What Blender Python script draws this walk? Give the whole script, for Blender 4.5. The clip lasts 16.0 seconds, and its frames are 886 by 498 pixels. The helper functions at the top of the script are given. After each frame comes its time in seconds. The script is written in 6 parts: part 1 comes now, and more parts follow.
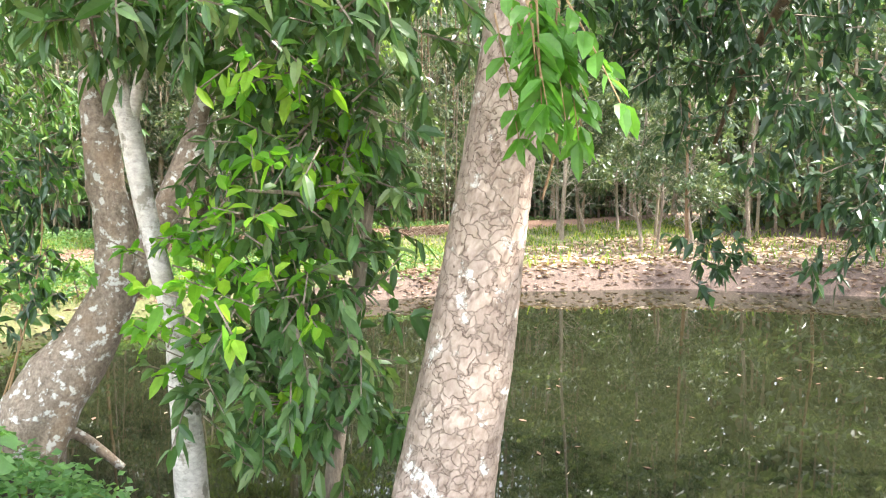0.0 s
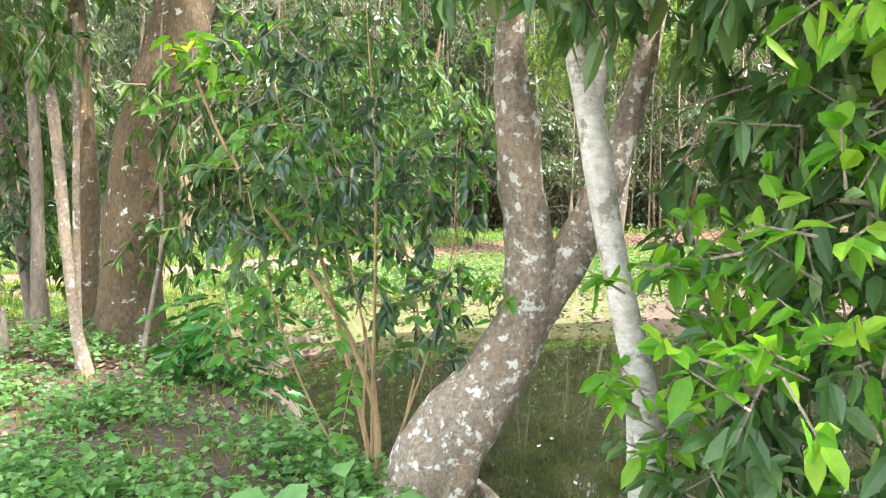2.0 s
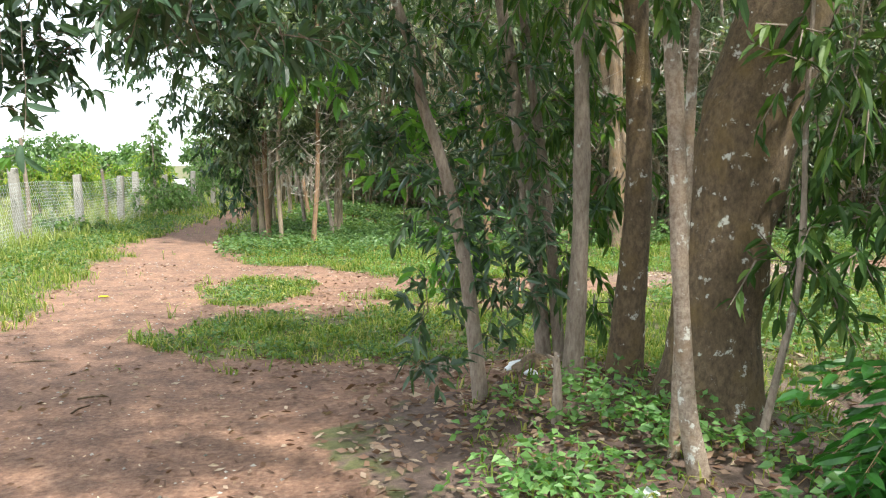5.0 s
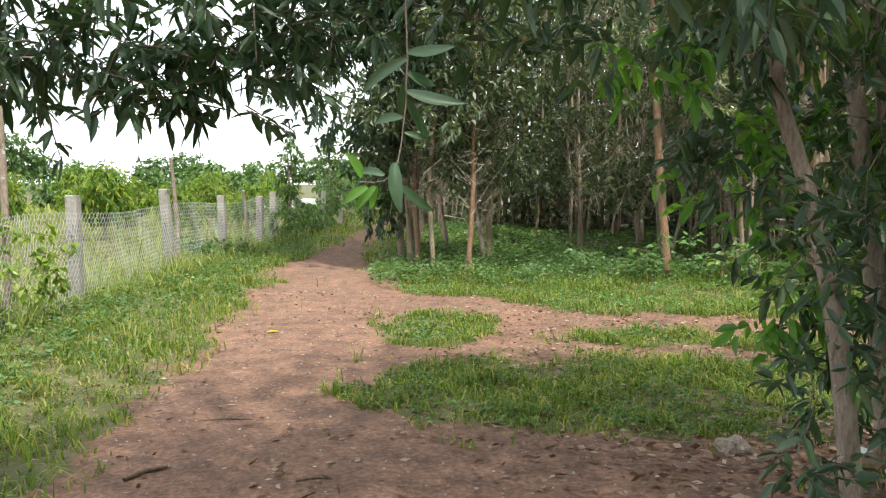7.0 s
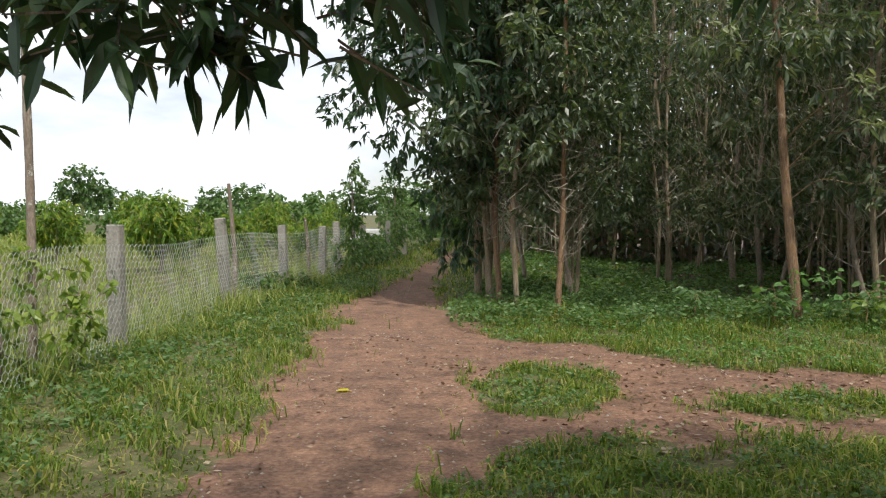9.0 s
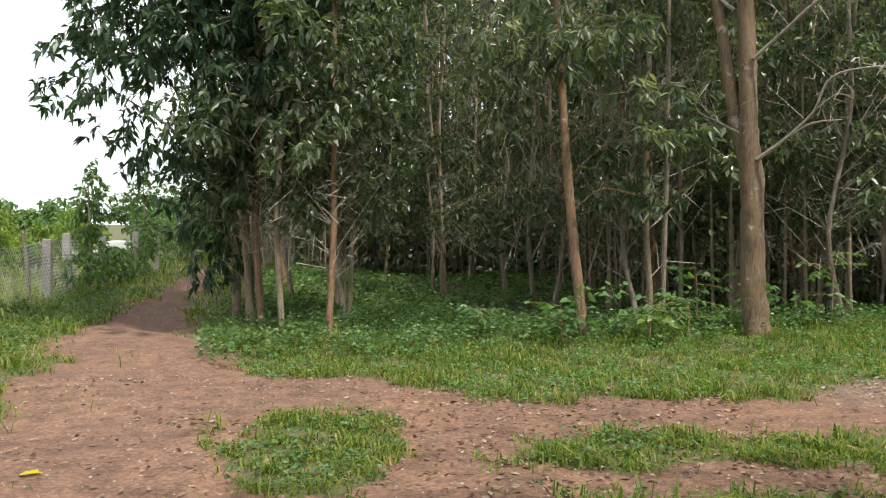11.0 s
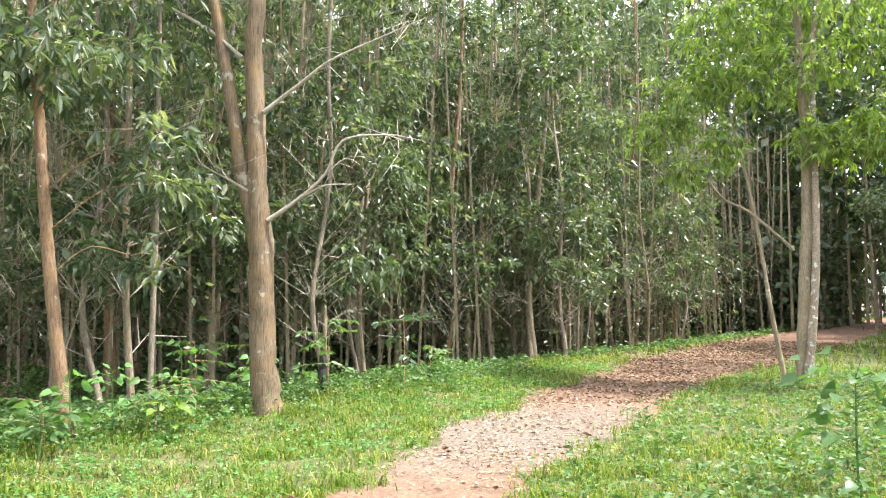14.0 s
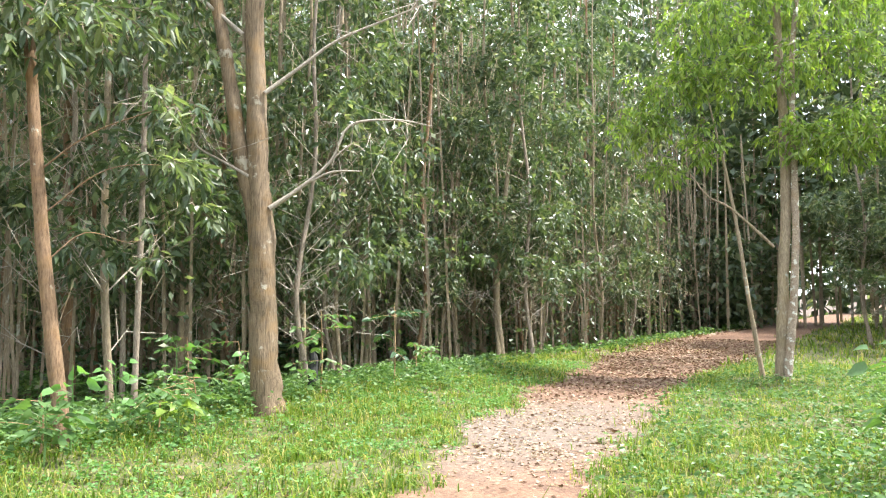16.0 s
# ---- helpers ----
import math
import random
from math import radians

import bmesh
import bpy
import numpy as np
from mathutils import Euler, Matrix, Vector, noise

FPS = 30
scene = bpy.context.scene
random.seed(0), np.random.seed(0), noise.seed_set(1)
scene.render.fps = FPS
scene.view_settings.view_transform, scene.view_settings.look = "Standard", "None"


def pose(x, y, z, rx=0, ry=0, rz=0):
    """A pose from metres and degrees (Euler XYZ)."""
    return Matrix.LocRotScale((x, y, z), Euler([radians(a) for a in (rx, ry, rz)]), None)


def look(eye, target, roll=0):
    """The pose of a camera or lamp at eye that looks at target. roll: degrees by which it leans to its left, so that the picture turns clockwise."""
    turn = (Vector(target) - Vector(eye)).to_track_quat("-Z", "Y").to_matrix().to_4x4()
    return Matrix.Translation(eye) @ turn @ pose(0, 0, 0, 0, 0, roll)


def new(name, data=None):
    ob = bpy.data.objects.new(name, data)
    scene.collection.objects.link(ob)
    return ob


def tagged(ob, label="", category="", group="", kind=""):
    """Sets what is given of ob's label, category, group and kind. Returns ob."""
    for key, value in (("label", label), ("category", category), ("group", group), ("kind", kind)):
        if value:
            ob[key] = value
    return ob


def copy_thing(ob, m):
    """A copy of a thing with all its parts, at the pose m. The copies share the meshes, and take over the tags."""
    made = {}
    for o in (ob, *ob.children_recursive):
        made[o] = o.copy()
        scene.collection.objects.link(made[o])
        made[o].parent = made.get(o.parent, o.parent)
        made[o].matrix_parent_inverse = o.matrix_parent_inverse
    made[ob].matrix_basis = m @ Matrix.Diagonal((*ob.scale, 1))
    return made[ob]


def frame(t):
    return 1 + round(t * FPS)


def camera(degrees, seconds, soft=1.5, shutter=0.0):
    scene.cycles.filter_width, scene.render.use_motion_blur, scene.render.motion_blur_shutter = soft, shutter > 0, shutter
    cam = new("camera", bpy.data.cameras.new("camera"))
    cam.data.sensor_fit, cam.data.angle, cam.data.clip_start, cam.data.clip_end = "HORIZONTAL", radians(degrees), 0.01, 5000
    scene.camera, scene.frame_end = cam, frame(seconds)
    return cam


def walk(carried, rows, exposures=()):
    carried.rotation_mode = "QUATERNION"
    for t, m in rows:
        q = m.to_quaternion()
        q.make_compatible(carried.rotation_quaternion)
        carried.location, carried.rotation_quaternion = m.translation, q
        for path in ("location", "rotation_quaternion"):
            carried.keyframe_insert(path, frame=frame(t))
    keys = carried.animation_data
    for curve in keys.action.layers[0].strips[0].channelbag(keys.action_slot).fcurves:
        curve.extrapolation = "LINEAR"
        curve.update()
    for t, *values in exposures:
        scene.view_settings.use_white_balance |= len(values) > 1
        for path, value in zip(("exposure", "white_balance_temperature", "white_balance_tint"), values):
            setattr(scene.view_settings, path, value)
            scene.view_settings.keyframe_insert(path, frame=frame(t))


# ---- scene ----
cam = camera(57.1, 16.0, 1.15)
PATH = [
    (0, (1.591, -4.469, 1.621), (3.139, -3.215, 1.458), 0.8),
    (0.5, (1.703, -4.158, 1.613), (3.086, -2.722, 1.454), 1.1),
    (1, (1.873, -3.832, 1.592), (3.131, -2.286, 1.425), 0.9),
    (1.5, (1.906, -3.499, 1.620), (3.025, -1.850, 1.450), 0.8),
    (1.6, (1.892, -3.434, 1.623), (2.983, -1.767, 1.447), 0.6),
    (1.8, (1.837, -3.247, 1.610), (2.884, -1.551, 1.439), 1.2),
    (2, (1.766, -3.114, 1.622), (2.774, -1.396, 1.445), 0.8),
    (2.5, (1.650, -2.749, 1.583), (2.532, -0.963, 1.406), 0.9),
    (3, (1.538, -2.304, 1.632), (2.285, -0.457, 1.449), 0.8),
    (3.5, (1.339, -1.862, 1.636), (1.921, 0.042, 1.441), 0.4),
    (4, (1.220, -1.327, 1.615), (1.662, 0.613, 1.415), 0.4),
    (4.5, (1.048, -0.840, 1.600), (1.377, 1.122, 1.396), 0.4),
    (4.7, (0.981, -0.658, 1.599), (1.259, 1.312, 1.394), 0.3),
    (6.8, (-0.013, 0.774, 1.649), (0.006, 2.767, 1.475), 0.2),
    (7, (-0.135, 0.929, 1.626), (-0.165, 2.922, 1.467), 0.1),
    (7.5, (-0.295, 1.317, 1.627), (-0.421, 3.309, 1.502), 0.1),
    (8, (-0.428, 1.765, 1.65), (-0.603, 3.756, 1.562), 0.2),
    (8.2, (-0.484, 1.931, 1.637), (-0.66, 3.921, 1.551), 0.1),
    (10.3, (-0.667, 3.642, 1.573), (-0.774, 5.638, 1.491), -0.0),
    (10.5, (-0.617, 3.799, 1.601), (-0.621, 5.797, 1.52), 0.1),
    (10.7, (-0.606, 3.905, 1.605), (-0.472, 5.899, 1.54), -0.2),
    (11, (-0.55, 4.133, 1.605), (-0.16, 6.093, 1.544), 0.0),
    (11.5, (-0.445, 4.484, 1.565), (0.399, 6.297, 1.513), 0.2),
    (12, (-0.383, 4.907, 1.565), (0.758, 6.549, 1.606), 0.4),
    (12.5, (-0.48, 5.217, 1.559), (0.946, 6.618, 1.626), 0.0),
    (13, (-0.563, 5.593, 1.54), (0.948, 6.9, 1.64), -0.1),
    (13.5, (-0.706, 5.928, 1.536), (0.867, 7.159, 1.643), -0.2),
    (14, (-0.87, 6.177, 1.558), (0.708, 7.401, 1.668), -0.3),
    (14.5, (-0.929, 6.442, 1.521), (0.666, 7.644, 1.631), -0.2),
    (15, (-1.017, 6.728, 1.521), (0.605, 7.892, 1.633), -0.2),
    (15.5, (-1.118, 6.998, 1.51), (0.537, 8.116, 1.624), -0.2),
    (16, (-1.182, 7.335, 1.451), (0.511, 8.393, 1.566), -0.2),
]
EXPOSURES = [(0, 2.05, 6300, 10), (1, 2.0, 6250, 9), (2.2, 2.0, 6250, 6), (3, 1.78, 6200, 4), (4, 1.18, 6150, 4), (4.7, 0.98, 6250, 6), (6.8, 0.54, 6450, 9), (7.5, 0.2, 6500, 10), (8.2, -0.1, 6500, 10), (10.5, -0.46, 6500, 11), (11, 0.05, 6500, 10), (11.5, 0.95, 6450, 10), (12, 1.4, 6400, 10), (12.6, 1.4, 6350, 10), (13.5, 1.48, 6300, 9), (16, 1.48, 6250, 8)]
walk(cam, [(t, look(eye, target, roll)) for t, eye, target, roll in PATH], EXPOSURES)

# ---- light ----
SUN_DIR = Vector((0.42, -0.62, 1.30)).normalized()      # towards the sun
sun_el = math.asin(SUN_DIR.z)
sun_az = math.atan2(SUN_DIR.x, SUN_DIR.y)
world = bpy.data.worlds.new("sky")
world.use_nodes = True
scene.world = world
wn, wl = world.node_tree.nodes, world.node_tree.links
wn.clear()
w_out = wn.new("ShaderNodeOutputWorld")
w_bg = wn.new("ShaderNodeBackground")
w_sky = wn.new("ShaderNodeTexSky")
w_sky.sky_type = "NISHITA"
w_sky.sun_disc = False
w_sky.sun_elevation = sun_el
w_sky.sun_rotation = sun_az
w_co = wn.new("ShaderNodeTexCoord")
w_map = wn.new("ShaderNodeMapping")
w_map.inputs["Scale"].default_value = (1.3, 1.3, 5.0)
w_noise = wn.new("ShaderNodeTexNoise")
w_noise.inputs["Scale"].default_value = 2.2
w_noise.inputs["Detail"].default_value = 7
w_noise.inputs["Roughness"].default_value = 0.6
w_ramp = wn.new("ShaderNodeValToRGB")
w_ramp.color_ramp.elements[0].position = 0.36
w_ramp.color_ramp.elements[0].color = (0.4, 0.4, 0.4, 1)
w_ramp.color_ramp.elements[1].position = 0.56
w_mix = wn.new("ShaderNodeMixRGB")
w_mix.inputs["Color2"].default_value = (9.3, 9.6, 10.0, 1)
wl.new(w_co.outputs["Generated"], w_map.inputs["Vector"])
wl.new(w_map.outputs["Vector"], w_noise.inputs["Vector"])
wl.new(w_noise.outputs["Fac"], w_ramp.inputs["Fac"])
wl.new(w_ramp.outputs["Color"], w_mix.inputs["Fac"])
wl.new(w_sky.outputs["Color"], w_mix.inputs["Color1"])
wl.new(w_mix.outputs["Color"], w_bg.inputs["Color"])
w_bg.inputs["Strength"].default_value = 0.15
wl.new(w_bg.outputs["Background"], w_out.inputs["Surface"])

sun_data = bpy.data.lights.new("sun", "SUN")
sun_data.energy = 5.0
sun_data.angle = radians(2.5)
sun_data.color = (1.0, 0.94, 0.84)
sun_lamp = new("sun", sun_data)
sun_lamp.matrix_world = look(SUN_DIR * 60, (0, 0, 0))


# ---- materials ----
def shader(name):
    m = bpy.data.materials.new(name)
    m.use_nodes = True
    n, l = m.node_tree.nodes, m.node_tree.links
    return m, n, l, n["Principled BSDF"]


def ramp(n, l, fac, stops):
    r = n.new("ShaderNodeValToRGB")
    e = r.color_ramp.elements
    while len(e) < len(stops):
        e.new(0.5)
    for k, (p, c) in zip(e, stops):
        k.position, k.color = p, (*c, 1)
    l.new(fac, r.inputs["Fac"])
    return r.outputs["Color"]


def noise_tex(n, l, co, scale, detail=5, rough=0.6, stretch=None):
    if stretch:
        mp = n.new("ShaderNodeMapping")
        mp.inputs["Scale"].default_value = stretch
        l.new(co, mp.inputs["Vector"])
        co = mp.outputs["Vector"]
    t = n.new("ShaderNodeTexNoise")
    t.inputs["Scale"].default_value = scale
    t.inputs["Detail"].default_value = detail
    t.inputs["Roughness"].default_value = rough
    l.new(co, t.inputs["Vector"])
    return t.outputs["Fac"]


def mixed(n, l, fac, a, b, mode="MIX"):
    m = n.new("ShaderNodeMixRGB")
    m.blend_type = mode
    for sock, v in (("Fac", fac), ("Color1", a), ("Color2", b)):
        if isinstance(v, (int, float)):
            m.inputs[sock].default_value = v
        elif isinstance(v, tuple):
            m.inputs[sock].default_value = (*v, 1)
        else:
            l.new(v, m.inputs[sock])
    return m.outputs["Color"]


def bump(n, l, b, height, strength, distance):
    k = n.new("ShaderNodeBump")
    k.inputs["Strength"].default_value = strength
    k.inputs["Distance"].default_value = distance
    l.new(height, k.inputs["Height"])
    l.new(k.outputs["Normal"], b.inputs["Normal"])


def leaf_material(name, stops, glow=0.35, rough=0.5, gloss=0.3):
    """Leaves: colour differs leaf by leaf, some light comes through the blade."""
    m, n, l, b = shader(name)
    geo = n.new("ShaderNodeNewGeometry")
    co = n.new("ShaderNodeTexCoord").outputs["Object"]
    col = ramp(n, l, geo.outputs["Random Per Island"], stops)
    spots = noise_tex(n, l, co, 38, 4)
    col = mixed(n, l, 0.35, col, ramp(n, l, spots, [(0.3, (0.55, 0.5, 0.4)), (0.7, (1.25, 1.2, 1.1))]), "MULTIPLY")
    l.new(col, b.inputs["Base Color"])
    b.inputs["Roughness"].default_value = rough
    b.inputs["Specular IOR Level"].default_value = gloss
    tr = n.new("ShaderNodeBsdfTranslucent")
    l.new(mixed(n, l, 1.0, col, (1.5, 1.6, 0.7), "MULTIPLY"), tr.inputs["Color"])
    mx = n.new("ShaderNodeMixShader")
    mx.inputs["Fac"].default_value = glow
    l.new(b.outputs["BSDF"], mx.inputs[1])
    l.new(tr.outputs["BSDF"], mx.inputs[2])
    l.new(mx.outputs["Shader"], n["Material Output"].inputs["Surface"])
    return m


def bark_material(name, dark, light, lichen=None, amount=0.6, grain=(14, 14, 3), lichen_scale=7, moss=None, cracks=False):
    m, n, l, b = shader(name)
    co = n.new("ShaderNodeTexCoord").outputs["Object"]
    fine = noise_tex(n, l, co, 3.0, 8, 0.7, grain)
    big = noise_tex(n, l, co, 2.1, 4)
    col = ramp(n, l, fine, [(0.32, dark), (0.66, light)])
    col = mixed(n, l, 0.5, col, ramp(n, l, big, [(0.3, (0.6, 0.55, 0.5)), (0.7, (1.3, 1.25, 1.2))]), "MULTIPLY")
    if moss:
        col = mixed(n, l, ramp(n, l, noise_tex(n, l, co, 3.4, 6), [(0.5, (0, 0, 0)), (0.68, (0.6, 0.6, 0.6))]), col, moss)
    if lichen:
        spot = noise_tex(n, l, co, lichen_scale, 6, 0.65)
        col = mixed(n, l, ramp(n, l, spot, [(amount, (0, 0, 0)), (amount + 0.05, (1, 1, 1))]), col, lichen)
    l.new(col, b.inputs["Base Color"])
    b.inputs["Roughness"].default_value = 0.88
    if cracks:
        at = n.new("ShaderNodeAttribute")
        at.attribute_name = "plate"
        col = mixed(n, l, 1.0, col, ramp(n, l, at.outputs["Fac"], [(0.05, (0.66, 0.60, 0.56)), (0.45, (0.88, 0.85, 0.83)), (0.75, (1.0, 0.98, 0.97)), (1.0, (1.22, 1.2, 1.19))]), "MULTIPLY")
        mp = n.new("ShaderNodeMapping")
        mp.inputs["Scale"].default_value = (12.5, 12.5, 15)
        warp = n.new("ShaderNodeTexNoise")
        warp.inputs["Scale"].default_value = 14
        warp.inputs["Detail"].default_value = 4
        l.new(co, warp.inputs["Vector"])
        l.new(mixed(n, l, 0.09, co, warp.outputs["Color"], "LINEAR_LIGHT"), mp.inputs["Vector"])
        cell = n.new("ShaderNodeTexVoronoi")
        cell.feature = "DISTANCE_TO_EDGE"
        cell.inputs["Scale"].default_value = 1.0
        l.new(mp.outputs["Vector"], cell.inputs["Vector"])
        gap = ramp(n, l, cell.outputs["Distance"], [(0.0, (0.36, 0.31, 0.28)), (0.018, (0.66, 0.60, 0.56)), (0.05, (1, 1, 1))])
        col = mixed(n, l, ramp(n, l, noise_tex(n, l, co, 11, 3), [(0.46, (0.05, 0.05, 0.05)), (0.60, (0.9, 0.9, 0.9))]), col, mixed(n, l, 1.0, col, gap, "MULTIPLY"))
        l.new(col, b.inputs["Base Color"])
        bump(n, l, b, mixed(n, l, 0.35, gap, fine), 1.0, 0.012)
        return m
    bump(n, l, b, fine, 1.0, 0.014)
    return m


LEAF = leaf_material("acacia_leaf", [(0.0, (0.034, 0.080, 0.020)), (0.45, (0.058, 0.125, 0.030)), (0.8, (0.095, 0.17, 0.045)), (1.0, (0.15, 0.22, 0.05))], 0.35)
LEAF_DARK = leaf_material("dark_leaf", [(0.0, (0.026, 0.06, 0.030)), (0.6, (0.046, 0.098, 0.045)), (1.0, (0.08, 0.14, 0.065))], 0.28, 0.38, 0.6)
LEAF_WOOD = leaf_material("plantation_leaf", [(0.0, (0.052, 0.085, 0.046)), (0.5, (0.088, 0.130, 0.070)), (0.85, (0.140, 0.178, 0.105)), (1.0, (0.27, 0.29, 0.20))], 0.40, 0.36, 0.7)
LEAF_PALE = leaf_material("pale_leaf", [(0.0, (0.10, 0.17, 0.04)), (0.5, (0.18, 0.27, 0.06)), (1.0, (0.32, 0.40, 0.10))], 0.45, 0.4, 0.5)
LEAF_YOUNG = leaf_material("young_leaf", [(0.0, (0.09, 0.24, 0.025)), (0.6, (0.15, 0.34, 0.03)), (1.0, (0.26, 0.42, 0.04))], 0.5)
LEAF_BROAD = leaf_material("broad_leaf", [(0.0, (0.045, 0.105, 0.032)), (0.5, (0.075, 0.155, 0.048)), (0.85, (0.12, 0.20, 0.075)), (1.0, (0.19, 0.26, 0.10))], 0.38, 0.38, 0.5)
LEAF_COMPOUND = leaf_material("compound_leaf", [(0.0, (0.07, 0.19, 0.035)), (0.6, (0.12, 0.28, 0.05)), (1.0, (0.20, 0.36, 0.07))], 0.5, 0.4, 0.5)
# spray leaves at the plantation edge, painted paler where sun falls on them
LEAF_SUNLIT = leaf_material("sunlit_leaf", [(0.0, (0.12, 0.17, 0.08)), (0.6, (0.20, 0.25, 0.13)), (1.0, (0.33, 0.37, 0.23))], 0.35, 0.35, 0.6)
LEAF_FERN = leaf_material("fern_leaf", [(0.0, (0.020, 0.080, 0.018)), (0.55, (0.038, 0.145, 0.024)), (1.0, (0.085, 0.27, 0.035))], 0.35, 0.32, 0.6)
LEAF_YELLOW = leaf_material("yellow_leaf", [(0.0, (0.5, 0.42, 0.02)), (1.0, (0.6, 0.55, 0.05))], 0.4)
HERB = leaf_material("herb_leaf", [(0.0, (0.058, 0.125, 0.040)), (0.5, (0.105, 0.195, 0.068)), (1.0, (0.18, 0.275, 0.11))], 0.38, 0.45, 0.4)
# paler herb leaf; part of its paleness offsets the canopy's shade on the bank
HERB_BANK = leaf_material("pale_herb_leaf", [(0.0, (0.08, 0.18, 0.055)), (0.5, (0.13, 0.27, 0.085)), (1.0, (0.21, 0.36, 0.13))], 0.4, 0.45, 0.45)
GRASS = leaf_material("grass_blade", [(0.0, (0.068, 0.132, 0.020)), (0.42, (0.138, 0.218, 0.034)), (0.76, (0.225, 0.280, 0.056)), (1.0, (0.42, 0.36, 0.16))], 0.42, 0.5)
FIELD = leaf_material("field_grass", [(0.0, (0.14, 0.20, 0.055)), (0.5, (0.24, 0.31, 0.08)), (1.0, (0.37, 0.38, 0.15))], 0.38, 0.6)
MANGO = leaf_material("fruit_tree_leaf", [(0.0, (0.07, 0.16, 0.03)), (0.6, (0.16, 0.28, 0.04)), (1.0, (0.32, 0.36, 0.05))], 0.35)
LITTER = leaf_material("dry_leaf", [(0.0, (0.09, 0.05, 0.03)), (0.4, (0.17, 0.10, 0.07)), (0.75, (0.26, 0.18, 0.13)), (1.0, (0.42, 0.34, 0.26))], 0.1, 0.7)
CHIP = leaf_material("pale_litter", [(0.0, (0.22, 0.14, 0.10)), (0.6, (0.38, 0.28, 0.20)), (1.0, (0.55, 0.46, 0.36))], 0.08, 0.75)
BARK_SCALY = bark_material("scaly_bark", (0.25, 0.19, 0.155), (0.47, 0.385, 0.33), (0.70, 0.68, 0.64), 0.585, (9, 9, 6), 7, None, True)
BARK_WHITE = bark_material("pale_bark", (0.38, 0.35, 0.31), (0.74, 0.71, 0.66), (0.26, 0.23, 0.18), 0.55, (10, 10, 16), 8, (0.42, 0.36, 0.26))
BARK_PALE = bark_material("pale_spotted_bark", (0.17, 0.12, 0.085), (0.41, 0.34, 0.27), (0.60, 0.58, 0.52), 0.57, (14, 14, 12), 10, (0.28, 0.17, 0.085))
BARK_FORK = bark_material("streaked_bark", (0.075, 0.052, 0.032), (0.29, 0.215, 0.14), (0.38, 0.34, 0.265), 0.60, (26, 26, 2.0), 4, (0.26, 0.15, 0.055))
BARK_MOTTLED = bark_material("mottled_bark", (0.13, 0.10, 0.075), (0.42, 0.34, 0.265), (0.66, 0.64, 0.59), 0.555, (14, 14, 12), 17, (0.30, 0.195, 0.11))
BARK_BIG = bark_material("brown_lichened_bark", (0.060, 0.042, 0.026), (0.20, 0.145, 0.085), (0.60, 0.59, 0.53), 0.605, (12, 12, 7), 11, (0.19, 0.125, 0.042))
BARK_THIN = bark_material("grey_bark", (0.17, 0.13, 0.10), (0.38, 0.32, 0.26), (0.55, 0.55, 0.50), 0.62, (16, 16, 5), 8)
BARK_WOOD = bark_material("plantation_bark", (0.16, 0.125, 0.085), (0.38, 0.31, 0.22), (0.42, 0.42, 0.36), 0.60, (18, 18, 4), 3, (0.27, 0.20, 0.10))
BARK_RED = bark_material("reddish_bark", (0.11, 0.066, 0.038), (0.31, 0.20, 0.12), (0.42, 0.39, 0.31), 0.60, (18, 18, 4), 4, (0.30, 0.165, 0.06))
TWIG = bark_material("twig_bark", (0.12, 0.095, 0.07), (0.28, 0.235, 0.185), None, 0.6, (20, 20, 8))
CHIP_TWIG = bark_material("bare_twig_bark", (0.26, 0.22, 0.18), (0.46, 0.42, 0.36), None, 0.6, (20, 20, 8))
STEM_ORANGE = bark_material("sapling_bark", (0.28, 0.17, 0.08), (0.46, 0.32, 0.19), None, 0.6, (20, 20, 8))
CONCRETE = bark_material("post_concrete", (0.22, 0.21, 0.19), (0.40, 0.385, 0.35), (0.15, 0.15, 0.12), 0.56, (9, 9, 9), 6)


def plain(name, colour, rough, metal=0.0):
    m, n, l, b = shader(name)
    co = n.new("ShaderNodeTexCoord").outputs["Object"]
    f = noise_tex(n, l, co, 12, 5)
    l.new(mixed(n, l, 0.35, colour, ramp(n, l, f, [(0.3, (0.6, 0.6, 0.6)), (0.7, (1.2, 1.2, 1.2))]), "MULTIPLY"), b.inputs["Base Color"])
    b.inputs["Roughness"].default_value = rough
    b.inputs["Metallic"].default_value = metal
    return m


WIRE = plain("galvanised_wire", (0.55, 0.57, 0.56), 0.5, 0.3)
CAR_WHITE = plain("car_white", (0.78, 0.79, 0.80), 0.25)
CAR_GLASS = plain("car_window", (0.02, 0.025, 0.03), 0.08)
RUBBER = plain("tyre", (0.03, 0.03, 0.03), 0.8)
LITTER_BAG = plain("plastic_bag", (0.70, 0.74, 0.74), 0.35)


